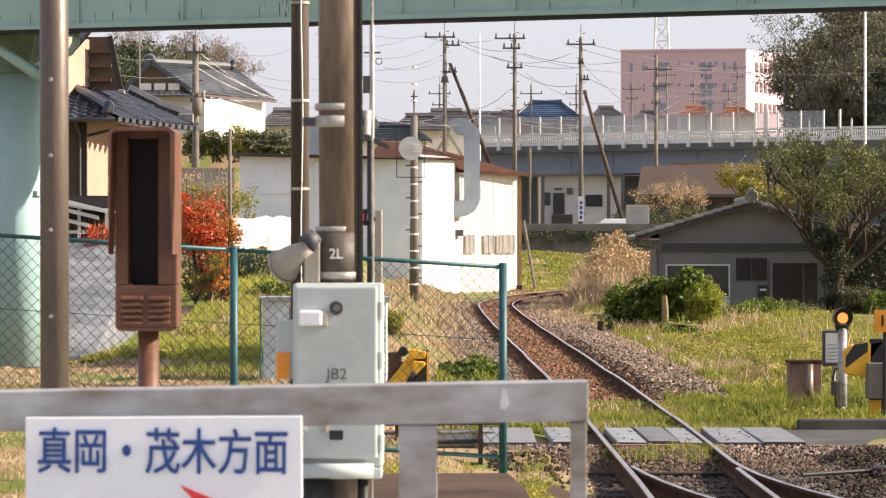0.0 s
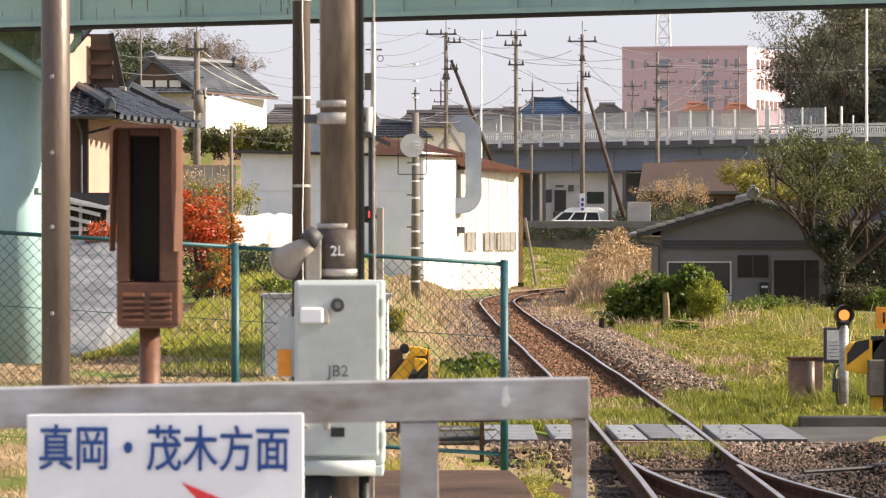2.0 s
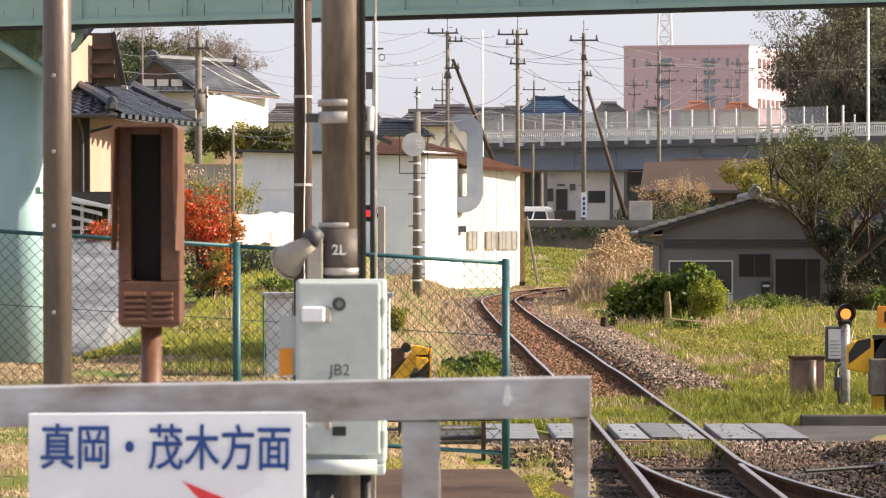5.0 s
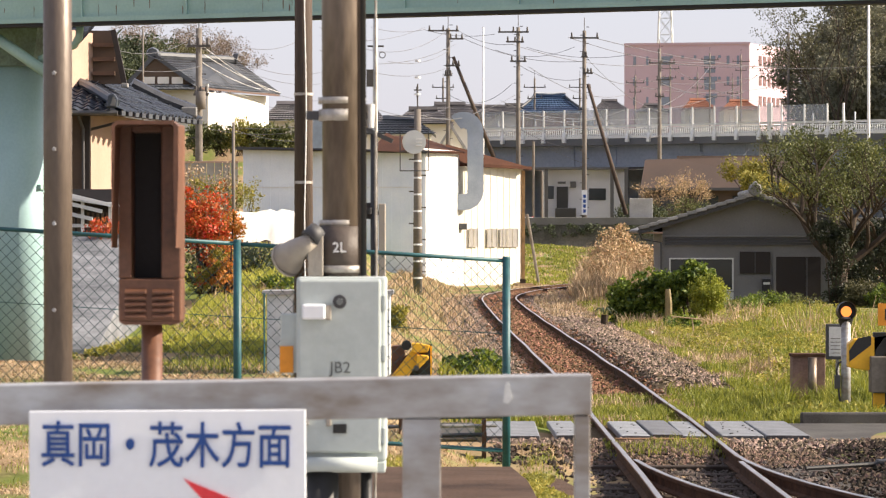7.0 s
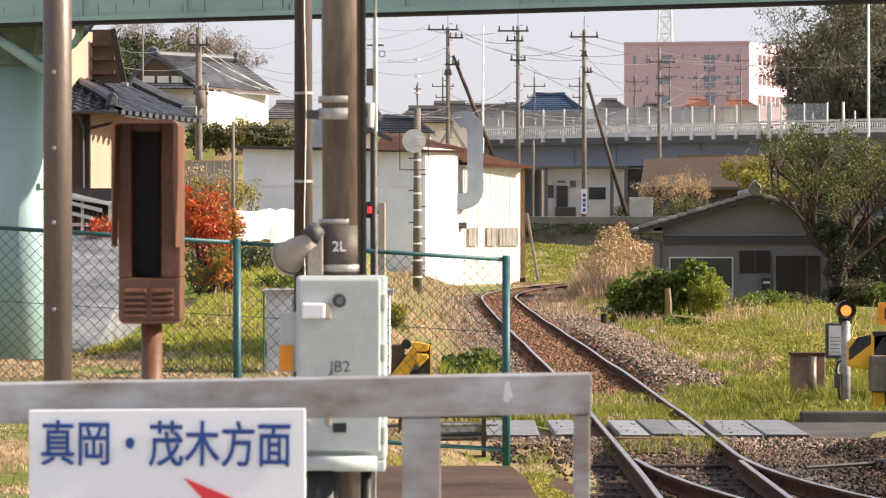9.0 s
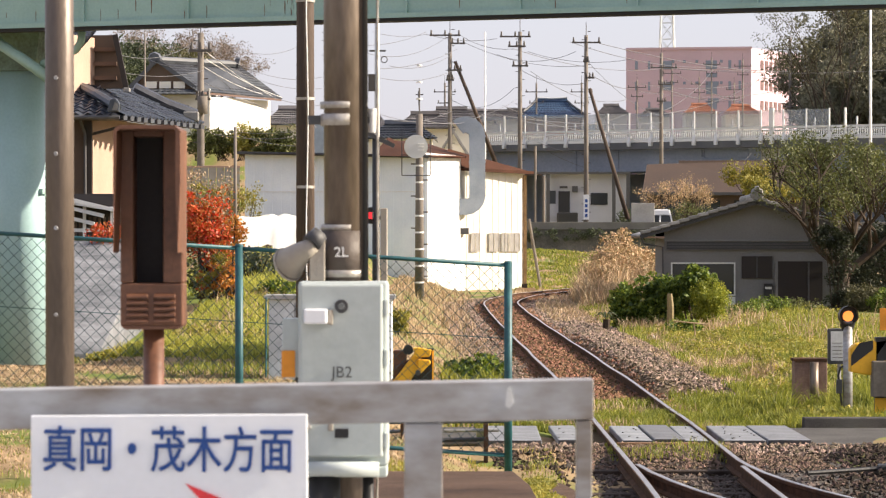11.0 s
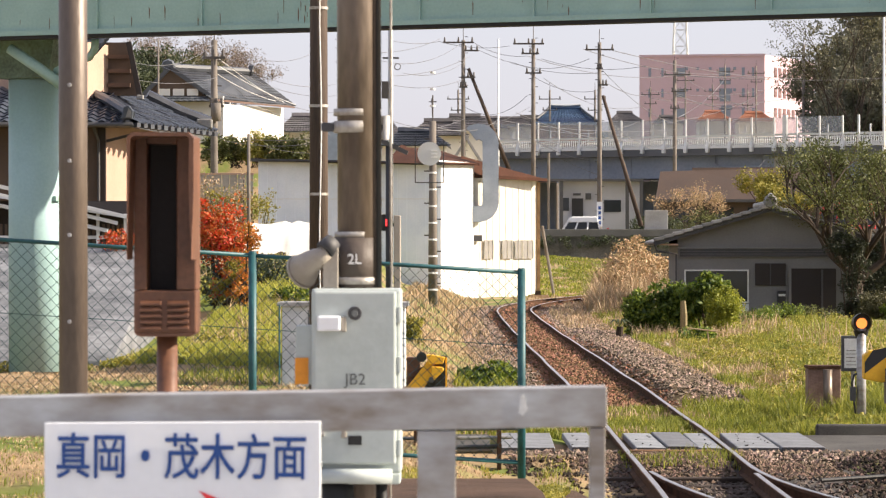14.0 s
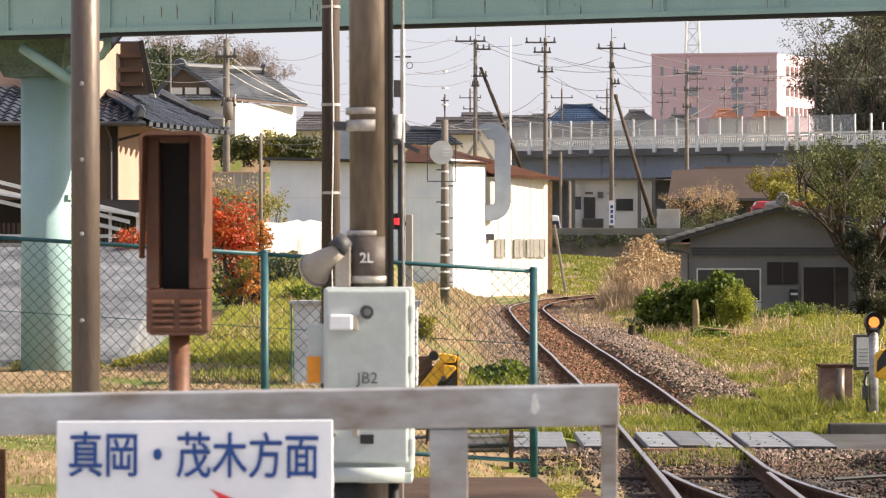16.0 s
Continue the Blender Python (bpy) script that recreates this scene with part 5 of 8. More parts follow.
    # stays: leaning brown poles
    for xa, ya, xb, yb in ((796, 112, 868, 285), (1034, 160, 1102, 385)):
        q = thing("stay_pole", (xb - 784) * D / 5400, D, 2.25 - (yb + 6 - 420) * D / 5400, "leaning brown wooden stay pole", "stay pole", "stay poles")
        part("shaft", Shape().tube([(0, 0, 0), ((xa - xb) * D / 5400, 0, (yb + 6 - ya) * D / 5400)], [0.15, 0.1], 10), M_WOODPOLE, q, smooth=True)
    # white lamp standards
    for x, y, d, r in ((849, 60, 240, 0.1), (1531, 15, 230, 0.13)):
        q = thing("lamp_standard", (x - 784) * d / 5400, d, ground_z((x - 784) * d / 5400, d), "slim white painted street lamp column", "street lamp")
        part("column", Shape().tube([(0, 0, 0), (0, 0, 2.25 - (y - 420) * d / 5400 - ground_z((x - 784) * d / 5400, d))], [r, r * 0.7], 10), M_PAINTW, q, smooth=True)
    # slim grey mast behind the brown post
    g = ground_z(-1.400, 60)
    q = thing("antenna_mast", -1.400, 60, g, "slim pale steel mast with a small bracket and ring", "mast")
    part("mast", Shape().tube([(0, 0, 0), (0, 0, 9)], [0.06, 0.045], 10), M_VIARAIL, q, smooth=True)
    part("bracket", Shape().box(-0.15, 0.17, -0.02, 0.02, 5.861 - g, 5.894 - g), M_UTILDARK, q)
    part("ring", Shape().tube([(0.14 + 0.06 * math.cos(i * 0.5236), 0, 5.706 - g + 0.06 * math.sin(i * 0.5236)) for i in range(13)], 0.01, 6), M_UTILDARK, q)
    part("meter_box", Shape().box(-0.17, -0.04, -0.06, 0.06, 5.083 - g, 5.417 - g), M_UTILDARK, q)


make_poles()


def make_wires():
    def P(x, y, d):
        return ((x - 784) * d / 5400, d, 2.25 - (y - 420) * d / 5400)

    for a, b, d1, d2, sag in (
            ((744, 64), (870, 72), 188, 188, 0.25), ((805, 66), (900, 90), 188, 188, 0.3), ((815, 80), (1025, 120), 188, 186, 0.5),
            ((900, 90), (1160, 125), 188, 250, 0.6), ((925, 95), (1110, 108), 188, 186, 0.4), ((1000, 78), (1250, 122), 186, 255, 0.5), ((1050, 80), (1390, 130), 186, 300, 0.5),
            ((1135, 121), (1390, 128), 255, 330, 0.2), ((930, 130), (1100, 180), 188, 250, 0.8), ((800, 90), (660, 125), 188, 150, 0.3), ((745, 64), (650, 60), 188, 170, 0.2),
            ((560, 75), (745, 60), 150, 188, 0.5), ((350, 80), (560, 140), 120, 150, 0.6), ((350, 95), (560, 160), 120, 150, 0.5), ((360, 62), (540, 72), 120, 150, 0.8),
            ((365, 110), (560, 190), 120, 140, 0.5), ((352, 150), (470, 175), 120, 150, 0.2), ((200, 130), (350, 128), 100, 120, 0.2), ((200, 100), (345, 70), 100, 120, 0.4),
            ((365, 240), (520, 245), 119, 119, 0.15), ((365, 232), (520, 236), 119, 119, 0.12), ((405, 240), (520, 262), 100, 100, 0.1),
            ((940, 260), (1060, 310), 190, 186, 0.2), ((880, 190), (1160, 232), 188, 255, 1.0), ((790, 180), (900, 160), 188, 188, 0.8), ((1040, 200), (1165, 250), 186, 255, 0.9),
            ((1135, 121), (1560, 128), 255, 260, 0.4), ((870, 100), (1010, 95), 188, 186, 0.5), ((905, 122), (1030, 150), 188, 186, 0.5), ((1030, 112), (1165, 210), 186, 255, 0.6), ((1035, 135), (1110, 160), 186, 300, 0.3),
            ((1110, 150), (1320, 150), 400, 420, 0.8), ((1120, 165), (1390, 160), 400, 430, 1.0), ((1165, 160), (1310, 175), 255, 420, 0.8), ((1165, 200), (1250, 130), 255, 420, 0.6), ((1165, 205), (1370, 120), 255, 330, 0.9),
            ((860, 205), (1165, 220), 188, 255, 0.4), ((905, 215), (1100, 205), 188, 250, 0.7), ((735, 215), (860, 192), 95, 188, 0.5), ((660, 205), (905, 180), 150, 188, 0.9), ((915, 240), (1010, 275), 188, 186, 0.2),
            ((1250, 345), (1320, 275), 222, 255, 0.1), ((560, 60), (780, 70), 150, 188, 1.2), ((560, 100), (790, 130), 150, 188, 0.9), ((365, 130), (515, 210), 120, 140, 0.4), ((240, 100), (345, 118), 150, 120, 0.3),
            ((1180, 130), (1410, 190), 255, 300, 1.2), ((680, 215), (790, 200), 150, 180, 0.3), ((680, 120), (790, 100), 150, 188, 0.4)):
        wire((P(*a, d1), P(*b, d2)), sag, r=0.011 * max(d1, d2) / 150)
    for a, b in (((352, 92), (470, 172)), ((355, 108), (490, 176)), ((352, 122), (455, 170))):
        wire((P(*a, 120), P(*b, 138)), 0.12, "pale sagging service cable", 0.014, material=M_PAINTW)


make_wires()


# ---- left: houses, slope, shrubs ----
def make_left_house():
    d = 69.0
    gz = 1.6
    h = thing("tiled_house", -8.101, d, gz, "cream plastered Japanese house with dark glazed tile roofs", "house")

    def X(x):
        return (x - 150) * d / 5400

    def Z(y):
        return 2.25 - (y - 420) * d / 5400 - gz

    # the front's dark brown includes its shade; the side keeps the cream
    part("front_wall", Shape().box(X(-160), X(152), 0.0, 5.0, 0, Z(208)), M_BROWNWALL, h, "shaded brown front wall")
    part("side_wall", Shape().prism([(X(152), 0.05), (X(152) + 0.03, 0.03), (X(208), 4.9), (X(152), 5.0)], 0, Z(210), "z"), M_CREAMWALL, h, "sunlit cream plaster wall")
    part("corner_post", Shape().box(X(140), X(153), -0.05, 0.05, 0, Z(212)), M_HUTDARK, h)
    part("downpipe", Shape().tube([(X(134), -0.3, Z(215)), (X(142), -0.12, Z(240)), (X(143), -0.12, 0)], 0.035, 8), M_TRIM, h)
    part("eave_brace", Shape().beam((X(145), 0.0, Z(243)), (X(196), 0.4, Z(228)), 0.06, 0.06), M_HUTDARK, h)
    # lower roof: hip
    tile_field("lower_roof", h, (X(-120), -0.9, Z(212)), (X(208), -0.9, Z(212)), (X(128), 2.2, Z(140)), (X(-120), 2.2, Z(140)), M_TILE)
    tile_field("lower_roof", h, (X(208), -0.9, Z(213)), (X(314), 5.4, Z(208)), (X(190), 5.6, Z(140)), (X(122), 2.2, Z(142)), M_TILE)
    part("hip_ridge", Shape().tube([(X(118), 1.6, Z(150)), (X(160), 0.3, Z(170)), (X(205), -0.85, Z(196))], 0.11, 8), M_TILE, h)
    end = part("hip_end", Shape().prism([(X(190), Z(205)), (X(209), Z(205)), (X(211), Z(190)), (X(204), Z(180)), (X(194), Z(183))], -1.05, -0.85, "y"), M_TILE, h, "dark ornamental end tile", bevel=0.03)
    part("end_plate", Shape().prism([(X(198), Z(202)), (X(207), Z(202)), (X(208), Z(192)), (X(203), Z(186))], -1.07, -1.052, "y"), M_TILE_GREY, end)
    part("hip_ridge", Shape().tube([(X(190), 4.6, Z(142)), (X(250), 4.8, Z(172)), (X(305), 5.0, Z(192))], 0.15, 8), M_TILE, h)
    part("hip_end", Shape().box(X(282), X(312), 4.7, 4.9, Z(204), Z(186)), M_TILE_GREY, h, "pale end tile", bevel=0.03)
    for i in range(13):
        u = i / 12
        part("rafter", Shape().box(-0.05, 0.05, -0.15, 0.15, -0.05, 0.05), M_TILE, h).matrix_basis = pose(X(212) + (X(312) - X(212)) * u, -0.7 + 5.6 * u, Z(217) + 0.03, 0, 0, 40)
    part("gutter", Shape().tube([(X(-200), -0.95, Z(214)), (X(210), -0.95, Z(214))], 0.05, 8), M_TRIM, h)
    part("soffit", Shape().box(X(-200), X(200), -0.85, 0.0, Z(217), Z(214)), M_HUTDARK, h)
    # upper storey gable
    part("upper_wall", Shape().box(X(-100), X(138), 2.6, 5, Z(150), Z(100)), M_CREAMWALL, h)
    part("upper_wall", Shape().prism([(X(124), 2.4), (X(152), 4.4), (X(152), 5), (X(124), 5)], Z(150), Z(104), "z"), M_CREAMWALL, h)
    mat_gable = mat("weathered_gable_board", (0.115, 0.068, 0.045), 0.8, 0, 0.3, 2, 0.2, 25, stretch=(0.4, 1, 3))
    part("gable_cap", Shape().box(X(194), X(206), 1.7, 1.95, Z(160), Z(152)), M_TILE_GREY, h, "pale end tile", bevel=0.02)
    part("gable_board", Shape().beam((X(199), 1.9, Z(156)), (X(178), 1.9, Z(55)), 0.12, 0.12), M_HUTDARK, h)
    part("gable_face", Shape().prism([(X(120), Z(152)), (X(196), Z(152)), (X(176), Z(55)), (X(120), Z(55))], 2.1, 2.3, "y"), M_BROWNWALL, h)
    part("gable_plaster", Shape().prism([(X(112), 0.95), (X(139), 2.1), (X(112), 2.1)], Z(168), Z(60), "z"), M_CREAMWALL, h)
    for y in (78, 104, 130):
        part("gable_slat", Shape().box(X(139), X(180), 1.96, 2.1, Z(y + 7), Z(y)), mat_gable, h)
    roof_slope("upper_roof", h, (X(100), 1.4, Z(108)), (X(150), 1.4, Z(50)), (X(40), 4.0, Z(20)), (X(0), 4.0, Z(50)), M_TILE, 6, 8)
    # carport canopy and slatted fence
    c = thing("carport", -7.624, 62, 1.2, "white framed carport canopy with brown slatted fence", "carport")

    def X2(x):
        return (x - 120) * 62 / 5400

    def Z2(y):
        return 2.25 - (y - 420) * 62 / 5400 - 1.2

    part("canopy", Shape().beam((X2(-120), 0, Z2(325)), (X2(203), 0, Z2(376)), 2.4, 0.05), M_GREYCLOTH, c)
    for k, yy in enumerate((0, 15, 34)):
        part("roof_beam", Shape().beam((X2(-120), -1.25 + 0.1 * k, Z2(298 + yy)), (X2(204 - 18 * k), -1.25 + 0.1 * k, Z2(376 + yy * 0.7)), 0.06, 0.075), M_PAINTW, c)
    # added near-black panel stands for the shade inside the carport
    part("shade_back", Shape().box(X2(-120), X2(200), 1.2, 1.3, -0.5, Z2(345)), M_DARK, c, "dark panel added for the shade inside the carport")
    for x in (-60, 20, 150, 198):
        part("post", Shape().box(X2(x) - 0.03, X2(x) + 0.03, -1.0, -0.94, -0.6, Z2(370)), M_PAINTW, c)
    for i in range(34):
        x = X2(-90 + i * 8.5)
        part("slat", Shape().box(x, x + 0.05, -0.9, -0.87, 0.1, Z2(388)), M_BROWNWALL, c)
    part("fence_rail", Shape().box(X2(-90), X2(198), -0.92, -0.86, Z2(414), Z2(408)), M_PAINTW, c)
    # grey sheeting bank below
    g = thing("block_wall", -6.340, 54, 0.25, "pale grey weathered concrete slope rising to the house", "slope", kind="structure")
    part("wall", Shape().prism([(-4.2, -0.4), (5.0, -0.4), (5.0, 2.164 - 0.25), (4.0, 2.143 - 0.25), (0.0, 0.86), (-4.0, 0.06)], -3.300, 0.620, "x"), mat("weathered_slope_concrete", (0.12, 0.13, 0.15), 0.9, 0, 0.5, 1.3, 0.45, 9, (0.26, 0.27, 0.29)), g, bevel=0.02)
    part("coping", Shape().beam((-3.300, 4.2, 2.196 - 0.25), (0.620, 4.2, 2.143 - 0.25), 0.4, 0.06), M_CONCRETE, g)


make_left_house()


def make_back_house():
    d = 185.0
    gz = 7.5
    h = thing("white_house", -14.869, d, gz, "white plastered house with grey tiled hip-and-gable roof on a rise", "house")

    def X(x):
        return (x - 350) * d / 5400

    def Z(y):
        return 2.25 - (y - 420) * d / 5400 - gz

    # front: the white plaster with its shade mixed into a grey colour
    part("front_wall", Shape().box(X(215), X(362), 0, 6, -1.5, Z(160)), mat("plaster_greyed_by_shade", (0.50, 0.49, 0.47), 0.85, 0, 0.08, 0.6), h)
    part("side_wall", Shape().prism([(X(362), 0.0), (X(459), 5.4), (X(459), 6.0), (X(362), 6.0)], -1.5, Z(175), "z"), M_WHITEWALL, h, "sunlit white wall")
    roof_slope("roof", h, (X(338), -0.6, Z(166)), (X(482), 5.2, Z(172)), (X(402), 5.2, Z(112)), (X(268), 1.2, Z(110)), M_TILE_SLATE, 12, 26)
    roof_slope("roof", h, (X(205), -0.8, Z(172)), (X(340), -0.8, Z(172)), (X(335), -0.1, Z(162)), (X(215), -0.1, Z(162)), M_TILE_SLATE, 2, 12)
    part("gable", Shape().prism([(X(215), Z(161)), (X(345), Z(161)), (X(268), Z(112))], -0.05, 0.6, "y"), M_BROWNWALL, h)
    for x in (248, 273, 298):
        part("gable_panel", Shape().box(X(x), X(x + 20), -0.12, -0.052, Z(160), Z(148)), M_WHITEWALL, h)
    part("bargeboard", Shape().beam((X(222), -0.2, Z(158)), (X(268), -0.2, Z(110)), 0.2, 0.25), M_TILE_SLATE, h)
    part("bargeboard", Shape().beam((X(268), -0.2, Z(110)), (X(338), -0.2, Z(160)), 0.2, 0.25), M_TILE_SLATE, h)
    part("ridge", Shape().tube([(X(262), 1.0, Z(108)), (X(402), 5.0, Z(110))], 0.25, 8), M_TILE_SLATE, h)
    part("ridge_end", Shape().tube([(X(262), 0.6, Z(106)), (X(262), 1.0, Z(106))], [0.35, 0.45], 8), M_TILE_SLATE, h)
    part("ridge_end", Shape().tube([(X(396), 5.0, Z(106)), (X(404), 5.0, Z(108))], [0.35, 0.4], 8), M_TILE_SLATE, h)
    part("fascia", Shape().beam((X(340), -0.7, Z(168)), (X(480), 5.1, Z(174)), 0.08, 0.12), mat("reddish_eave", (0.12, 0.07, 0.055), 0.7), h)
    part("window_opening", Shape().box(X(245), X(325), -0.04, 0.0, Z(215), Z(190)), M_GLASS, h)
    # low fence and hedge in front
    f = thing("board_fence", -7.964, 112, 2.6, "weathered grey board fence on the slope", "fence")
    for i in range(9):
        part("board", Shape().box(((-110 + i * 14) * 0.02074), ((-97 + i * 14) * 0.02074), 0, 0.04, -1.2, 4.739 - 2.6), mat("grey_board", (0.33, 0.31, 0.27), 0.85, 0, 0.2, 2) if i == 0 else bpy.data.materials["grey_board"], f)
    part("cap", Shape().box(-2.281, 0.332, -0.02, 0.06, 4.739 - 2.6, 4.801 - 2.6), M_CREAMWALL, f)
    w = thing("covered_pile", -6.000, 100, 1.4, "low white sheeted pile on the bank", "pile")
    sheet = Shape()
    nx, ny = 22, 12
    for j in range(ny + 1):
        for i in range(nx + 1):
            u, v = i / nx, j / ny
            fold = 0.10 * noise.noise(Vector((u * 5, v * 3, 1))) + 0.05 * noise.noise(Vector((u * 12, v * 7, 3)))
            sheet.v.append((-1.15 + 2.35 * u, -0.9 + 2.6 * v, 0.1 + 1.62 * smooth(0, 0.9, v) - 0.30 * (1 - u) * v - 0.2 * u * u * v + fold))
    sheet.f = [(j * (nx + 1) + i, j * (nx + 1) + i + 1, (j + 1) * (nx + 1) + i + 1, (j + 1) * (nx + 1) + i) for j in range(ny) for i in range(nx)]
    part("sheet", sheet, M_WHITEWALL, w, "crumpled white sheet", smooth=True)
    part("heap", Shape().prism([(-0.75, -0.4), (1.7, -0.4), (1.7, 1.3), (0.9, 1.2), (-0.75, 0.0)], -1.1, 1.1, "x"), M_BARK, w, "dark heap beneath")


make_back_house()


# ---- far: road, wall, viaduct, buildings ----
def make_far():
    x0, x1 = -6.0, 46.0
    w = thing("retaining_wall", 4, 176, 0.6, "dark stained block retaining wall below the road", "wall", kind="structure")
    part("wall", Shape().box(-6.5, 40, 0, 0.5, 0.0, 2.576 - 0.6), M_MOSSWALL, w)
    part("coping", Shape().box(-6.5, 40, -0.08, 0.5, 2.576 - 0.6, 3.016 - 0.6), mat("dull_coping", (0.15, 0.145, 0.135), 0.85, 0, 0.3, 1.0), w, bevel=0.02)
    rng = random.Random(8)
    for i in range(30):
        for j in range(3):
            x = -6.4 + i * 0.62 + (j % 2) * 0.3
            part("block", Shape().box(x, x + 0.58, -0.035, -0.002, 0.1 + j * 0.5, 0.1 + j * 0.5 + 0.46), M_MOSSWALL, w)
    r = Shape().box(-300, 300, 177.4, 190.5, 2.0, 2.13)
    tagged(part("road", r, M_ROAD), "dull asphalt road behind the retaining wall", "road", kind="structure")
    # hanging creepers on the wall
    c = thing("wall_creeper", 6, 175.8, 2.250, "dark creeper hanging over the wall top", "creeper")
    rg = random.Random(2)
    leaf_cloud("leaves", c, M_LEAF_DEEP, [(rg.uniform(-1.6, 6), -0.1, rg.uniform(-0.25, 0.3), 0.22) for i in range(60)], 40, 0.1, 3)
    # viaduct
    d = 280.0
    v = thing("road_viaduct", 21.570, d, 2.4, "grey road viaduct with a pale steel and clear panel barrier", "viaduct", rz=-33.0)

    def Z(y):
        return 2.25 - (y - 420) * d / 5400 - 2.4

    u0, u1 = -31.0, 36.0
    part("girder", Shape().box(u0, u1, 0, 9, Z(306), Z(267)), M_VIADUCT, v)
    part("soffit_line", Shape().box(u0, u1, -0.08, 0.0, Z(309), Z(306)), M_EDGE, v)
    for i in range(15):
        x = u0 + 1.5 + i * 4.52
        part("stiffener", Shape().box(x, x + 0.06, -0.09, 0.0, Z(305), Z(268)), M_VIADUCT, v)
    # deck edge coloured dark for the shade of the overhang
    part("deck_edge", Shape().box(u0, u1, -1.3, 9.5, Z(267), Z(254.5)), mat("shade_dark_deck_edge", (0.10, 0.105, 0.115), 0.8, 0, 0.3, 0.5), v)
    part("parapet_foot", Shape().box(u0, u1, -1.36, -1.1, Z(255), Z(250)), M_VIARAIL, v)
    part("parapet_back", Shape().box(u0, u1, -0.95, -0.9, Z(251), Z(237)), M_HAZEPANEL, v)
    for y, h in ((231.5, 4.0), (238, 1.2), (247, 1.6)):
        part("rail", Shape().box(u0, u1, -1.30, -1.18, Z(y + h), Z(y)), M_VIARAIL, v)
    for y in (229, 240):
        part("far_rail", Shape().box(u0, u1, 9.2, 9.32, Z(y + 3), Z(y)), M_VIARAIL, v)
    for i in range(16):
        part("far_post", Shape().box(u0 + 1 + i * 4.3, u0 + 1.12 + i * 4.3, 9.22, 9.34, Z(255), Z(209)), M_VIARAIL, v)
    bal = Shape()
    for i in range(300):
        x = u0 + (u1 - u0) * i / 300
        bal.box(x, x + 0.07, -1.27, -1.21, Z(250), Z(237))
    o = part("balustrade", bal, M_VIARAIL, v)
    o["kind"] = "stuff"
    for i in range(21):
        x = -27.5 + i * 2.26
        last = x > 16.8
        part("bracket", Shape().prism([(-1.62, Z(262)), (-1.2, Z(262)), (-1.2, Z(243)), (-1.42, Z(243)), (-1.62, Z(255))], x - 0.15, x + 0.15, "x"), M_VIARAIL, v)
        if last:
            continue
        part("barrier_post", Shape().box(x - 0.06, x + 0.06, -1.48, -1.34, Z(256), Z(202.5)), M_VIARAIL, v)
        if x + 2.26 < 17.5:
            part("barrier_panel", Shape().box(x + 0.12, x + 2.14, -1.40, -1.36, Z(232), Z(203.5)), M_HAZEPANEL, v)
    part("end_post", Shape().box(16.92, 17.08, -1.50, -1.30, Z(256), Z(202)), M_VIARAIL, v)
    part("expansion_joint", Shape().box(9.55, 9.95, -1.55, -1.2, Z(262), Z(200)), M_VIARAIL, v)
    for x in (-3.5, 9.0, 24.0):
        part("pier", Shape().box(x - 1.0, x + 1.0, 2, 6, -1, Z(306)), M_VIADUCT, v)
    part("bearing_block", Shape().box(8.0, 9.9, -0.12, 0.0, Z(296), Z(269)), M_CONCRETE, v)
    # added dark backdrop closes the view below the girder
    part("backdrop_wall", Shape().box(u0, u1, 8.1, 8.9, -1, Z(307)), M_VIADUCT, v)
    part("drain_pipe", Shape().tube([(1.9, -0.12, Z(267)), (2.0, -0.15, Z(282)), (2.9, -0.15, Z(288)), (7.5, -0.15, Z(288))], 0.1, 8), M_VIADUCT, v)
    # building below it
    d2 = 272.0
    b = thing("roadside_building", 11.887, d2, 2.2, "low pale grey building with a dark door under the viaduct", "building")

    def X2(x):
        return (x - 1020) * d2 / 5400

    def Z2(y):
        return 2.25 - (y - 420) * d2 / 5400 - 2.2

    # wall grey also carries the blue of distance haze
    wall = mat("haze_blue_grey_wall", (0.42, 0.43, 0.475), 0.85, 0, 0.08, 0.5)
    part("wall", Shape().box(X2(955), X2(1100), 0, 5, 0, Z2(312)), wall, b)
    part("door", Shape().box(X2(979), X2(999), -0.12, -0.003, 0.3, Z2(342)), M_BLACK, b, "dark open doorway")
    part("window", Shape().box(X2(1036), X2(1066), -0.1, -0.003, Z2(366), Z2(345)), M_GLASS, b)
    part("window", Shape().box(X2(962), X2(974), -0.1, -0.003, Z2(364), Z2(341)), M_GLASS, b)
    part("wall_lamp", Shape().box(X2(1003), X2(1013), -0.4, -0.003, Z2(344), Z2(333)), M_TRIM, b)
    part("signboard", Shape().box(X2(981), X2(995), -0.12, -0.003, Z2(337), Z2(333)), M_TRIM, b)
    part("canopy", Shape().box(X2(940), X2(1105), -1.2, 0, Z2(312), Z2(308)), M_TRIM, b)
    for x in (957, 1073, 1098):
        part("pillar", Shape().box(X2(x), X2(x + 6), -1.1, -0.8, 0, Z2(312)), M_TRIM, b)
    part("parked_bins", Shape().box(X2(975), X2(1012), -2.4, -1.4, 0, Z2(380)), M_BLACK, b, bevel=0.08)
    for x in (938, 953):
        p = thing("slim_pole", (x - 784) * 200 / 5400, 200, 2.0, "slim pale steel pole", "pole", "slim poles")
        part("shaft", Shape().tube([(0, 0, 0), (0, 0, 2.25 - ((262 if x < 950 else 315) - 420) * 200 / 5400 - 2.0)], 0.09, 8), M_UTIL, p)
    # brown roofed building
    d3 = 222.0
    k = thing("brown_roofed_house", 18.747, d3, 2.1, "low house with a wide dull brown roof", "house")

    def X3(x):
        return (x - 1240) * d3 / 5400

    def Z3(y):
        return 2.25 - (y - 420) * d3 / 5400 - 2.1

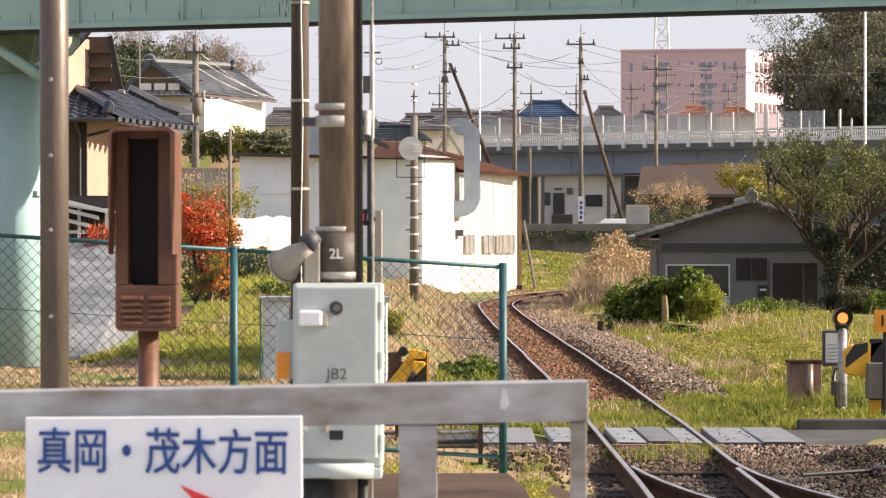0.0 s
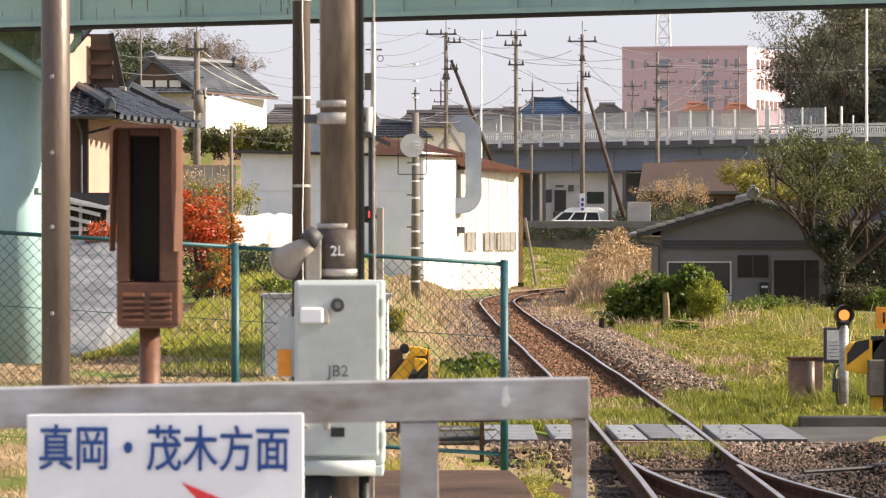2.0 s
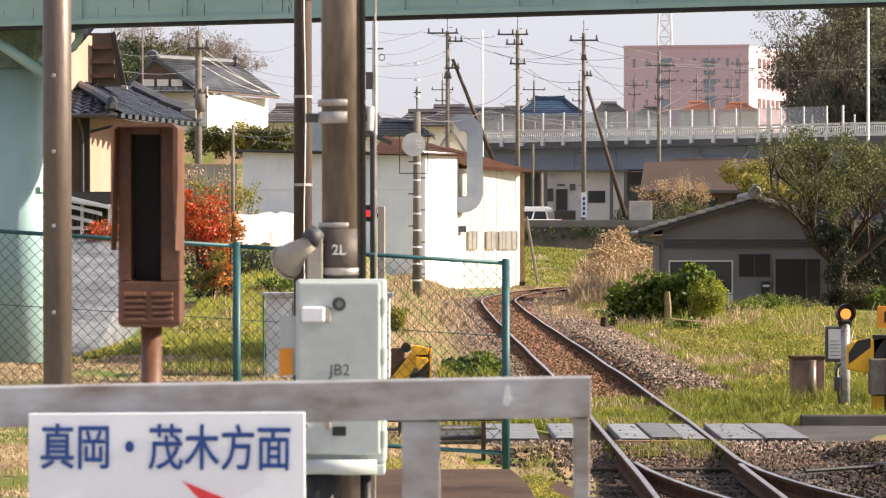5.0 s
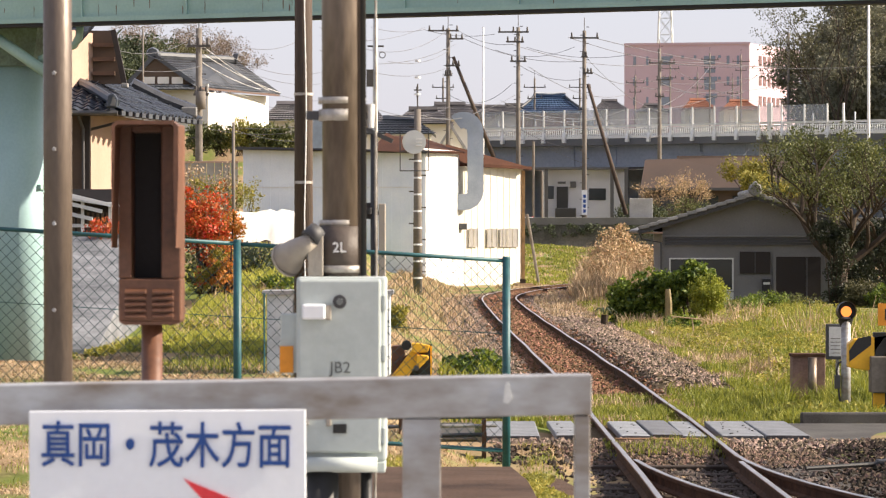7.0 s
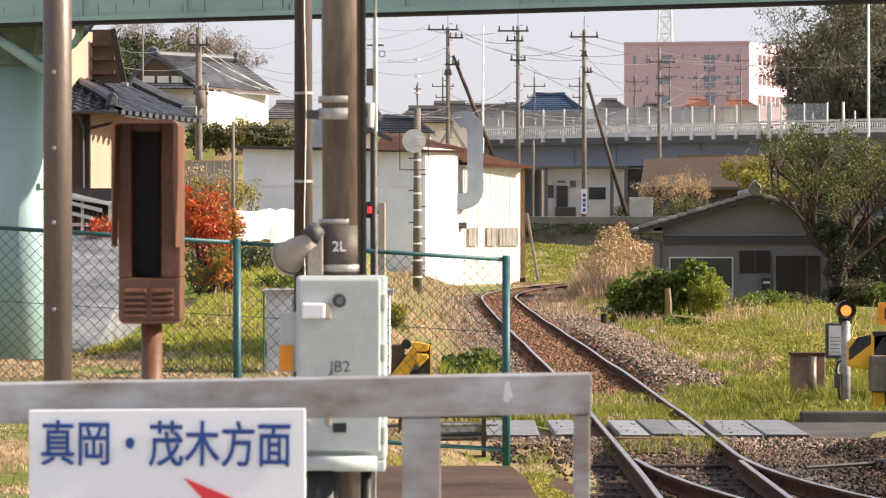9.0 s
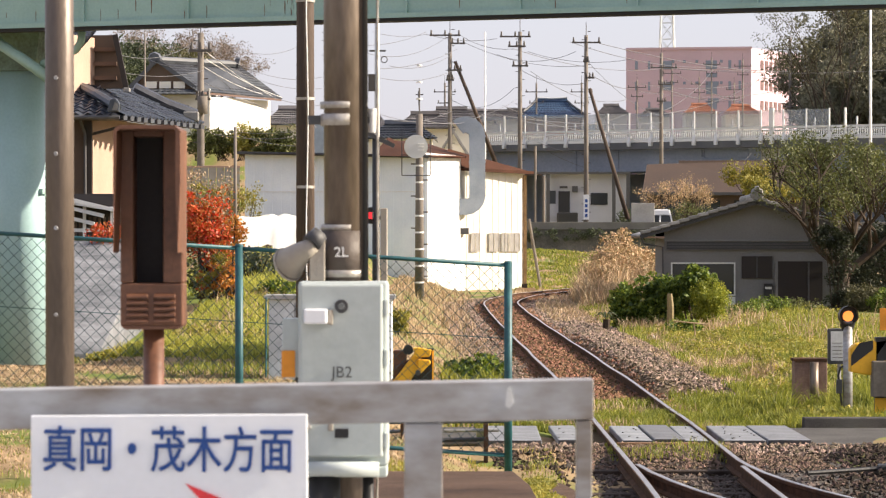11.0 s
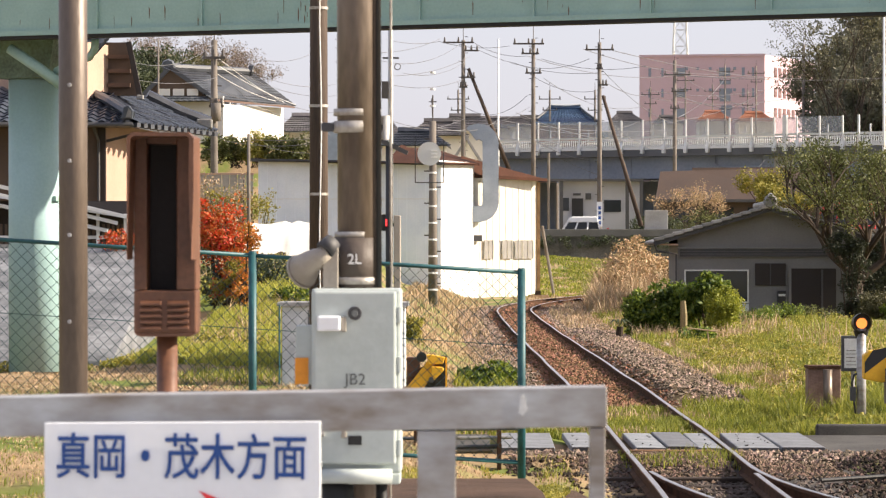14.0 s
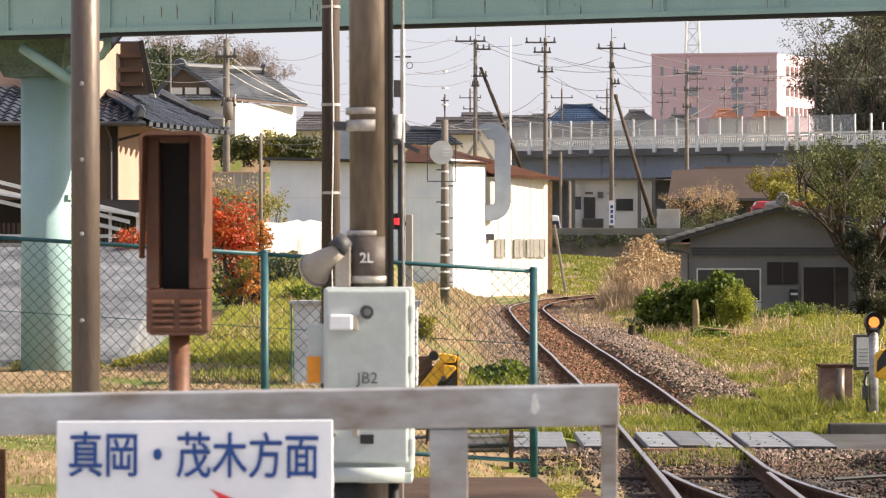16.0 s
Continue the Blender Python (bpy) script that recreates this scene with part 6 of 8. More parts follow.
    brown = mat("dull_brown_roof", (0.056, 0.034, 0.023), 0.8, 0, 0.3, 0.5, 0.1, 8)
    part("roof", Shape().add([(X3(1126), -0.8, Z3(344)), (X3(1440), -0.8, Z3(344)), (X3(1440), 4.5, Z3(284)), (X3(1200), 4.5, Z3(285)), (X3(1200), 4.4, Z3(290)), (X3(1142), 4.2, Z3(292))], [(0, 1, 2, 3, 4, 5)]), brown, k)
    part("wall", Shape().box(X3(1136), X3(1440), 0, 8, 0, Z3(342)), M_BROWNWALL, k)
    part("eave", Shape().box(X3(1124), X3(1440), -0.9, -0.75, Z3(349), Z3(344)), M_TRIM, k)
    for x in (1160, 1225, 1290):
        part("window", Shape().box(X3(x), X3(x + 40), -0.08, -0.003, Z3(385), Z3(358)), M_GLASS, k)
    # low wall and cars' yard
    y = thing("yard_wall", 11.29, 177.0, 2.0, "low pale rendered yard wall", "wall", kind="structure")
    part("wall", Shape().box(-0.67, 0.67, -0.1, 0.25, 0, 4.12 - 2.0), M_CONCRETE, y, bevel=0.02)
    # blue and orange roofs, grey roofs behind
    for name, x, w, yt, yb, d, m, lab in (
            ("blue_roofed_house", 968, 122, 181, 212, 330, M_TILE_BLUE, "distant house with a blue glazed tile roof"),
            ("orange_roofed_house", 1232, 62, 188, 205, 420, M_TILE_ORANGE, "distant house with an orange tile roof"),
            ("orange_roofed_house", 1305, 70, 190, 206, 425, M_TILE_ORANGE, "distant house with an orange tile roof"),
            ("grey_roofed_house", 700, 130, 222, 250, 200, M_TILE, "distant house with a dark grey tile roof"),
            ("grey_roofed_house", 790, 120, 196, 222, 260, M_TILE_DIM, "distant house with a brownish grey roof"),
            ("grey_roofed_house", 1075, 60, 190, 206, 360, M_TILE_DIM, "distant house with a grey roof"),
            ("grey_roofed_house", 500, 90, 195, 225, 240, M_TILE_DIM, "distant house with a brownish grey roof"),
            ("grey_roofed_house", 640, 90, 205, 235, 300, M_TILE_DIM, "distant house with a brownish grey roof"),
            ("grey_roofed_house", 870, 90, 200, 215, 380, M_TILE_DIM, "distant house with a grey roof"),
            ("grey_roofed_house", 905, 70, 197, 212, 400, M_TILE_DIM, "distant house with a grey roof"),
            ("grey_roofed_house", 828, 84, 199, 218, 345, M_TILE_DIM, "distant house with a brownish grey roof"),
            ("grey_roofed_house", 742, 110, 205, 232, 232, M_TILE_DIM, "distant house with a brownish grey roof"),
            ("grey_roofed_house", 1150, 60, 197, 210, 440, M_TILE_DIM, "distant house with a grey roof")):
        kx = d / 5400
        zt, ze = 2.25 - (yt - 420) * kx, 2.25 - (yb - 420) * kx
        hh = thing(name, (x - 784) * kx, d, 2.0, lab, "house", "distant houses")
        W = w * kx / 2
        part("wall", Shape().box(-W * 0.86, W * 0.86, 0, 7, 0, ze - 2), M_WHITEWALL if "blue" not in name else M_CREAMWALL, hh)
        roof_slope("roof", hh, (-W, -0.7, ze - 2), (W, -0.7, ze - 2), (W * 0.45, 3.5, zt - 2), (-W * 0.45, 3.5, zt - 2), m, 8, 16, 0.1)
        part("roof_end", Shape().add([(W, -0.7, ze - 2), (W, 7.7, ze - 2), (W * 0.45, 3.5, zt - 2)], [(0, 1, 2)]), m, hh)
        part("roof_end", Shape().add([(-W, -0.7, ze - 2), (-W, 7.7, ze - 2), (-W * 0.45, 3.5, zt - 2)], [(0, 2, 1)]), m, hh)
        part("ridge", Shape().tube([(-W * 0.47, 3.5, zt - 2 + 0.1), (W * 0.47, 3.5, zt - 2 + 0.1)], 0.3, 6), m, hh)
        if m is M_TILE_BLUE:
            for sx in (-1, 1):
                part("hip_ridge", Shape().tube([(sx * W * 0.45, 3.5, zt - 1.85), (sx * W * 0.62, 1.6, zt - 2.55), (sx * W * 1.0, -0.7, ze - 1.8)], 0.13, 6), M_TILE_SLATE, hh)
            part("ridge_cap", Shape().tube([(-W * 0.47, 3.3, zt - 1.55), (0, 3.3, zt - 1.65), (W * 0.47, 3.3, zt - 1.55)], 0.12, 6), M_VIARAIL, hh, "pale ridge cap")
    g = thing("cream_gabled_house", 0.34, 206, 2.0, "small cream gabled house with a grey tile roof behind the sheds", "house")
    part("gable_wall", Shape().prism([(-0.8, 0), (0.8, 0), (0.8, 5.8), (0.0, 7.1), (-0.8, 5.8)], 0, 5, "y"), M_WHITEWALL, g)
    for sx in (-1, 1):
        part("roof", Shape().beam((0, 2.4, 7.25), (sx * 1.15, 2.4, 5.45), 5.6, 0.16), M_TILE_GREY, g)
    part("ridge", Shape().tube([(0, -0.45, 7.3), (0, 5.2, 7.3)], 0.14, 8), M_TILE_GREY, g)
    # wooded rise at the viaduct's end
    hill = Shape()
    nx, ny = 36, 16
    for j in range(ny + 1):
        for i in range(nx + 1):
            x, y = 30 + 70 * i / nx, 305 + 75 * j / ny
            rise = 30 * smooth(40, 53, x) * smooth(305, 340, y) + 2.2 * noise.noise(Vector((x * 0.28, y * 0.28, 1))) + 1.1 * noise.noise(Vector((x * 0.8, y * 0.8, 6)))
            hill.v.append((x, y, 2.2 + max(0.0, rise)))
    hill.f = [(j * (nx + 1) + i, j * (nx + 1) + i + 1, (j + 1) * (nx + 1) + i + 1, (j + 1) * (nx + 1) + i) for j in range(ny) for i in range(nx)]
    tagged(raw("wooded_hillside", hill, mat("wooded_hill_floor", (0.075, 0.072, 0.05), 0.95, 0, 0.4, 0.5, 0.6, 3, (0.13, 0.12, 0.085))), "steep hillside under dense dark woodland", "hillside", kind="structure")
    # pink building
    d = 560.0
    p = thing("pink_building", 55.585, d, 2.0, "large pink rendered building with rows of small windows", "building")

    def X4(x):
        return (x - 1320) * d / 5400

    def Z4(y):
        return 2.25 - (y - 420) * d / 5400 - 2.0

    A, B, C = (X4(1099) + 0.2, 4.0), (0.0, 0.0), (11.9, 24.0)
    part("front_wall", Shape().prism([A, B, (B[0] - 1, B[1] + 24), (A[0] + 3, A[1] + 24)], 0, Z4(88), "z"), M_PINK, p)
    part("side_wall", Shape().prism([B, C, (C[0] - 3, C[1] + 2), (B[0] - 1.0, B[1] + 5)], 0, Z4(88), "z"), M_PINK, p)
    part("parapet", Shape().prism([(A[0] - 0.1, A[1] - 0.2), (0.1, -0.25), (0.05, 0.4), (A[0], A[1] + 0.4)], Z4(90), Z4(86), "z"), M_PINK, p)
    dv = (Vector(B) - Vector(A)).normalized()
    nv = Vector((dv.y, -dv.x))
    L1 = (Vector(B) - Vector(A)).length

    def win(o, dv, nv, u0, u1, y0, y1, name="window", glass=M_PINKWIN):
        a, b = Vector(o) + dv * u0 + nv * 0.02, Vector(o) + dv * u1 + nv * 0.02
        part(name, Shape().prism([tuple(a), tuple(b), tuple(b + nv * 0.1), tuple(a + nv * 0.1)], Z4(y1), Z4(y0), "z"), glass, p)

    for y0 in (110, 147, 182):
        for px, w in ((1115, 5), (1138, 4), (1163, 18), (1240, 20), (1280, 5), (1298, 4)):
            u = (px - 1099) / 221 * L1
            win(A, dv, nv, u, u + w * d / 5400, y0, y0 + 15)
    for px in (1180, 1200, 1222, 1265):
        for y0 in (112, 150):
            u = (px - 1099) / 221 * L1
            win(A, dv, nv, u, u + 0.5, y0 - 3, y0 + 2, "vent")
    u = (1241 - 1099) / 221 * L1
    for k in range(4):
        win(A, dv, nv, u + 0.3 * (k % 2), u + 2.0 + 0.3 * (k % 2), 132 + 15 * k, 140 + 15 * k, "balcony")
    dv2 = (Vector(C) - Vector(B)).normalized()
    nv2 = Vector((dv2.y, -dv2.x))
    L2 = (Vector(C) - Vector(B)).length
    for y0 in (108, 144, 180):
        for i in range(8):
            u = L2 * (0.18 + i * 0.088)
            win(B, dv2, nv2, u, u + L2 * 0.05, y0, y0 + 17, glass=M_PINKWIN_SIDE)
    # lattice tower
    t = thing("lattice_tower", 50.167, 700, 2.0, "distant steel lattice tower", "tower")
    zt = 54.750 - 2
    hw0, hw1 = 3.111, 1.296
    s = Shape()
    zb = 38.546 - 2
    for sx in (-1, 1):
        for sy in (-1, 1):
            s.beam((sx * hw0, sy * hw0, 0), (sx * hw1, sy * hw1, zt), 0.22, 0.22)
    n = 14
    for i in range(n):
        u0, u1 = i / n, (i + 1) / n
        a, b = hw0 + (hw1 - hw0) * u0, hw0 + (hw1 - hw0) * u1
        for sy in (-1, 1):
            s.beam((-a, sy * a, zt * u0), (b, sy * b, zt * u1), 0.1, 0.1)
            s.beam((a, sy * a, zt * u0), (-b, sy * b, zt * u1), 0.1, 0.1)
            s.beam((-b, sy * b, zt * u1), (b, sy * b, zt * u1), 0.1, 0.1)
    part("lattice", s, M_VIARAIL, t)
    # far hills
    s = Shape()
    n = 60
    for i in range(n + 1):
        x = -200 + 420 * i / n
        hz = 45.5 + 7 * noise.noise(Vector((i * 0.19, 2, 0))) + 3 * noise.noise(Vector((i * 0.7, 5, 0)))
        s.v += [(x, 1150, 0), (x, 1150 + 25, hz), (x, 1210, 0)]
    for i in range(n):
        a = 3 * i
        s.f += [(a, a + 3, a + 4, a + 1), (a + 1, a + 4, a + 5, a + 2)]
    # haze is painted in: woodland turned to a pale blue-grey
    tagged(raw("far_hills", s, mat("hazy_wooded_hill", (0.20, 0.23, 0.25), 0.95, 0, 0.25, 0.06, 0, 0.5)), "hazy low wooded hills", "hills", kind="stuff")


make_far()


# ---- crossing equipment ----
def stripes(parent, name, x0, x1, z0, z1, y, n, slope, label=""):
    """A yellow board with slanting black bars."""
    b = part(name, Shape().box(x0, x1, y, y + 0.1, z0, z1), M_YELLOW, parent, label, bevel=0.008)
    h, w = z1 - z0, (x1 - x0)
    for i in range(n):
        a = x0 + w * (2 * i + 0.3) / (2 * n)
        c = a + w / (2 * n)
        k = slope * h
        pts = [(a, z0), (c, z0), (c + k, z1), (a + k, z1)]
        pts = [(min(x1, max(x0, px)), pz) for px, pz in pts]
        part("black_bar", Shape().prism(pts, y - 0.004, y, "y"), M_BLACK, b)
    return b


def make_crossing_gear():
    # signal lamp on its post
    d = 41.0
    g = ground_z(5.368, d) - 0.05
    s = thing("crossing_lamp", 5.368, d, g, "round amber lamp in a black hood on a grey steel post", "signal lamp")
    part("post", Shape().tube([(0, 0, 0), (0, 0, 1.096 - g)], 0.065, 16), M_GALV, s, smooth=True)
    zc = 1.164 - g
    part("backplate", Shape().disc((0, zc), 0.129, 0.129, -0.02, 0.06, 28), M_BLACK, s)
    part("hood", Shape().tube([(0, -0.02, zc + 0.01), (0, -0.16, zc + 0.016)], [0.129, 0.125], 28, caps=False), M_BLACK, s)
    part("lens", Shape().disc((0, zc), 0.072, 0.068, -0.04, -0.02, 28), M_AMBER, s, "lit amber lens")
    part("lamp_foot", Shape().tube([(0, 0.03, 0.959 - g), (0, 0.03, 1.066 - g)], [0.072, 0.106], 16), M_BLACK, s)
    part("cable", Shape().tube([(-0.07, -0.04, 0.1), (-0.13, -0.03, 0.367 - g), (-0.1, -0.02, 0.473 - g), (-0.03, 0, 0.504 - g)], 0.015, 8), M_BLACK, s)
    part("conduit_box", Shape().box(-0.152, -0.076, -0.06, 0.04, 0.124 - g, 0.314 - g), M_TRIM, s, bevel=0.01)
    part("anchor", Shape().box(-0.1, 0.1, -0.1, 0.1, -0.05, 0.03), M_TRIM, s)
    # notice box
    d = 42.0
    g2 = ground_z(5.351, d)
    b = thing("notice_case", 5.359, d, g2, "grey framed notice case with a pale sheet on a thin post", "notice case")
    part("case", Shape().box(-0.132, 0.132, 0, 0.08, 0.477 - g2, 0.967 - g2), M_TRIM, b, bevel=0.01)
    part("sheet", Shape().box(-0.093, 0.101, -0.005, 0.0, 0.523 - g2, 0.928 - g2), mat("faded_notice", (0.62, 0.62, 0.60), 0.7, 0, 0.15, 6), b)
    for i in range(5):
        z = 0.562 - g2 + i * 0.05
        part("bar", Shape().box(-0.070, ((9 - i % 3) * 0.00778), -0.008, -0.005, z, z + 0.009), M_UTIL, b)
    part("post", Shape().tube([(0.03, 0.05, 0), (0.03, 0.05, 0.539 - g2)], 0.025, 8), M_GALV, b)
    # rusty box
    d = 43.0
    g3 = ground_z(5.120, d)
    r = thing("relay_box", 5.120, d, g3, "rusty brown relay box with a short steel pipe before it", "relay box")
    part("body", Shape().box(-0.239, 0.223, 0, 0.35, 0.02, 0.474 - g3), mat("rusty_box_paint", (0.20, 0.115, 0.085), 0.75, 0, 0.35, 4, 0.2, 30, (0.30, 0.19, 0.15)), r, bevel=0.012)
    part("lid", Shape().box(-0.255, 0.239, -0.03, 0.38, 0.474 - g3, 0.514 - g3), M_RAIL, r)
    part("pipe", Shape().tube([(0.024, -0.12, 0), (0.024, -0.12, 0.466 - g3)], 0.064, 14), M_POLE, r, smooth=True)
    # gate machine with striped guard
    d = 38.5
    g4 = ground_z(5.447, d) - 0.05
    m = thing("crossing_gate", 5.461, d, g4, "crossing gate machine with black and yellow stripes and a grey box", "crossing gate")
    part("post", Shape().box(-0.071, 0.100, 0, 0.12, 0, 0.967 - g4), M_BLACK, m, bevel=0.01)
    part("yellow_band", Shape().prism([(-0.078, -0.089 - g4 + 0.02), (0.071, 0.054 - g4), (0.071, 0.197 - g4), (-0.078, 0.197 - g4)], -0.01, 0.0, "y"), M_YELLOW, m)
    part("control_box", Shape().box(-0.121, 0.321, -0.12, 0.1, 0.211 - g4, 0.667 - g4), M_UTIL, m, "grey control box", bevel=0.015)
    arm = Shape().prism([(-0.385, 0.525 - g4), (-0.385, 0.824 - g4), (-0.314, 0.881 - g4), (0.086, 0.938 - g4), (0.285, 0.938 - g4), (0.285, 0.646 - g4), (-0.143, 0.482 - g4)], 0.0, 0.22, "y")
    a = part("guard", arm, M_YELLOW, m, "yellow guard with slanting black stripes", bevel=0.015)
    for x in (-46, 0):
        part("black_bar", Shape().prism([(((x) * 0.00713) - 0.05, 0.596 - g4), (((x + 32) * 0.00713), 0.810 - g4), (((x + 32) * 0.00713), 0.924 - g4), (((x + 8) * 0.00713), 0.895 - g4), (((x) * 0.00713) - 0.05, 0.739 - g4)], -0.006, -0.001, "y"), M_BLACK, a)
    pl = thing("number_plate", 5.539, 38.3, g4, "small orange plate with a black figure on a stake", "plate")
    part("plate", Shape().box(-0.121, 0.121, 0, 0.02, 1.058 - g4, 1.335 - g4), M_ORANGE, pl, bevel=0.004)
    part("stake", Shape().tube([(0.02, 0.04, 0), (0.02, 0.04, 1.257 - g4)], 0.03, 8), M_BLACK, pl)
    part("bar", Shape().box(-0.035, -0.007, -0.004, 0, 1.129 - g4, 1.271 - g4), M_BLACK, pl)
    # near side gate machine behind the fence
    d = 36.8
    g5 = ground_z(-0.382, d)
    n = thing("crossing_gate", -0.382, d, g5, "low yellow and black crossing gate machine, partly rusted", "crossing gate")
    part("post", Shape().box(-0.06, 0.05, 0.12, 0.26, 0, 0.80 - g5), M_BLACK, n)
    board = part("panel", Shape().box(0.045, 0.205, 0.02, 0.10, 0.45 - g5, 0.885 - g5), M_BLACK, n, "black striped panel", bevel=0.008)
    part("edge_strip", Shape().box(0.187, 0.207, 0.008, 0.018, 0.45 - g5, 0.86 - g5), M_YELLOW, board, "yellow edge")
    arm = part("arm", Shape().beam((-0.24, 0.0, 0.42 - g5), (0.04, 0.0, 0.78 - g5), 0.12, 0.16), M_YELLOW, n, "yellow slanting arm", bevel=0.012)
    part("wedge", Shape().prism([(0.02, 0.56 - g5), (0.175, 0.715 - g5), (0.155, 0.75 - g5), (0.02, 0.76 - g5)], -0.16, 0.0, "y"), M_YELLOW, arm, bevel=0.01)
    part("wedge", Shape().prism([(-0.02, 0.78 - g5), (0.16, 0.79 - g5), (0.185, 0.87 - g5), (0.03, 0.90 - g5), (-0.04, 0.90 - g5)], -0.14, 0.0, "y"), M_YELLOW, arm, bevel=0.01)
    part("hinge", Shape().tube([(0.02, -0.18, 0.60 - g5), (0.02, 0.05, 0.60 - g5)], 0.035, 10), M_TRIM, arm)
    part("lamp", Shape().disc((-0.10, 0.87 - g5), 0.06, 0.055, -0.03, 0.12, 16), M_BLACK, n)
    part("rusty_case", Shape().box(-0.28, -0.12, 0.1, 0.32, 0, 0.86 - g5), M_RUSTBOX, n, "rusty casing", bevel=0.015)
    part("weight", Shape().tube([(-0.22, 0.02, 0.62 - g5), (-0.06, 0.02, 0.70 - g5)], 0.06, 12), M_RAIL, n)
    # dark signal post with paired lamps, partly hidden by the brown post
    d = 36.5
    g6 = ground_z(-0.865, d)
    w = thing("crossing_signal", -0.865, d, g6, "dark crossing signal post with hooded red lamps and a bell", "crossing signal")
    part("post", Shape().tube([(0, 0, 0), (0, 0, 3.426 - g6)], 0.044, 12), M_BLACK, w, smooth=True)
    part("top_plate", Shape().beam((-0.1, 0, 3.467 - g6), (0.22, 0, 3.318 - g6), 0.1, 0.05), M_TRIM, w)
    part("lamp_arm", Shape().box(-0.406, 0.054, -0.03, 0.03, 2.439 - g6, 2.480 - g6), M_BLACK, w)
    for x in (-8, -76):
        part("lamp_case", Shape().disc((((x) * 0.00676), 2.487 - g6), 0.101, 0.088, 0.0, 0.14, 22), M_BLACK, w)
    part("equipment_case", Shape().box(0.054, 0.135, -0.05, 0.25, 1.574 - g6, 2.574 - g6), M_HORN, w, "pale equipment case", bevel=0.01)
    # added drum, half glowing red, turns to imitate the lamp's flashing
    flasher = new("flash_drum")
    flasher.parent = w
    zc = 2.487 - g6
    flasher.matrix_basis = pose(-0.054, -0.02, zc)
    r = 0.041
    k = 12
    for a0, nm, m in ((0, "red_glass", M_REDLENS), (math.pi, "shutter", M_BLACK)):
        sh = Shape()
        pts = [(r * 0.9 * math.cos(a0 + math.pi * i / k), r * 0.9 * math.sin(a0 + math.pi * i / k)) for i in range(k + 1)]
        sh.prism(pts, -r, r, "z")
        part(nm, sh, m, flasher, "lit red glass" if m is M_REDLENS else "black half of the added flashing drum")
    # cabinet behind the box
    d = 38.0
    g7 = ground_z(-1.492, d)
    c = thing("equipment_cabinet", -1.492, d, g7, "pale grey steel equipment cabinet with a flat lid", "cabinet")
    part("body", Shape().box(-0.746, 0.788, 0, 0.7, 0, 1.455 - g7), M_GREYCLOTH, c, bevel=0.01)
    part("lid", Shape().box(-0.802, 0.830, -0.05, 0.75, 1.455 - g7, 1.504 - g7), M_GALV, c)
    part("edge_pipe", Shape().tube([(-0.774, -0.06, 0), (-0.774, -0.06, 1.476 - g7)], 0.012, 8), M_FENCE, c)
    for x in (-60, 0, 60):
        part("door_seam", Shape().box(((x) * 0.00704), ((x + 1.5) * 0.00704), -0.006, 0.0, 0.05, 1.406 - g7), M_TRIM, c)
    # concrete gutter in the grass
    q = thing("concrete_gutter", -2.99, 43, 0.18, "pale concrete drainage gutter with faint painted marks", "gutter")
    part("trough", Shape().box(-0.62, 0.62, 0, 0.4, -0.2, 0.24), M_GREYCLOTH, q, bevel=0.02)
    for x in (-12, 6, 18):
        part("mark", Shape().box(((x) * 0.00796), ((x + 6) * 0.00796), -0.004, 0, 0.09, 0.21), M_BLUE, q)
    # marker post and sticks in the grass
    p = thing("marker_stone", 4.437, 66, ground_z(4.437, 66) - 0.05, "small white marker stone in the grass", "marker")
    part("stone", Shape().prism([(-0.06, 0), (0.07, 0), (0.03, 0.36), (0.0, 0.38)], -0.05, 0.05, "y"), M_PAINTW, p, bevel=0.01)
    p = thing("wooden_stick", 5.587, 70, ground_z(5.587, 70), "pale broken bamboo stick lying in the grass", "stick")
    part("stick", Shape().tube([(-0.4, 0, 0.5), (0.35, 0, 0.42)], 0.02, 6), M_STRAW, p)
    part("stick", Shape().tube([(0.1, 0, 0), (0.05, 0, 0.45)], 0.02, 6), M_STRAW, p)


make_crossing_gear()


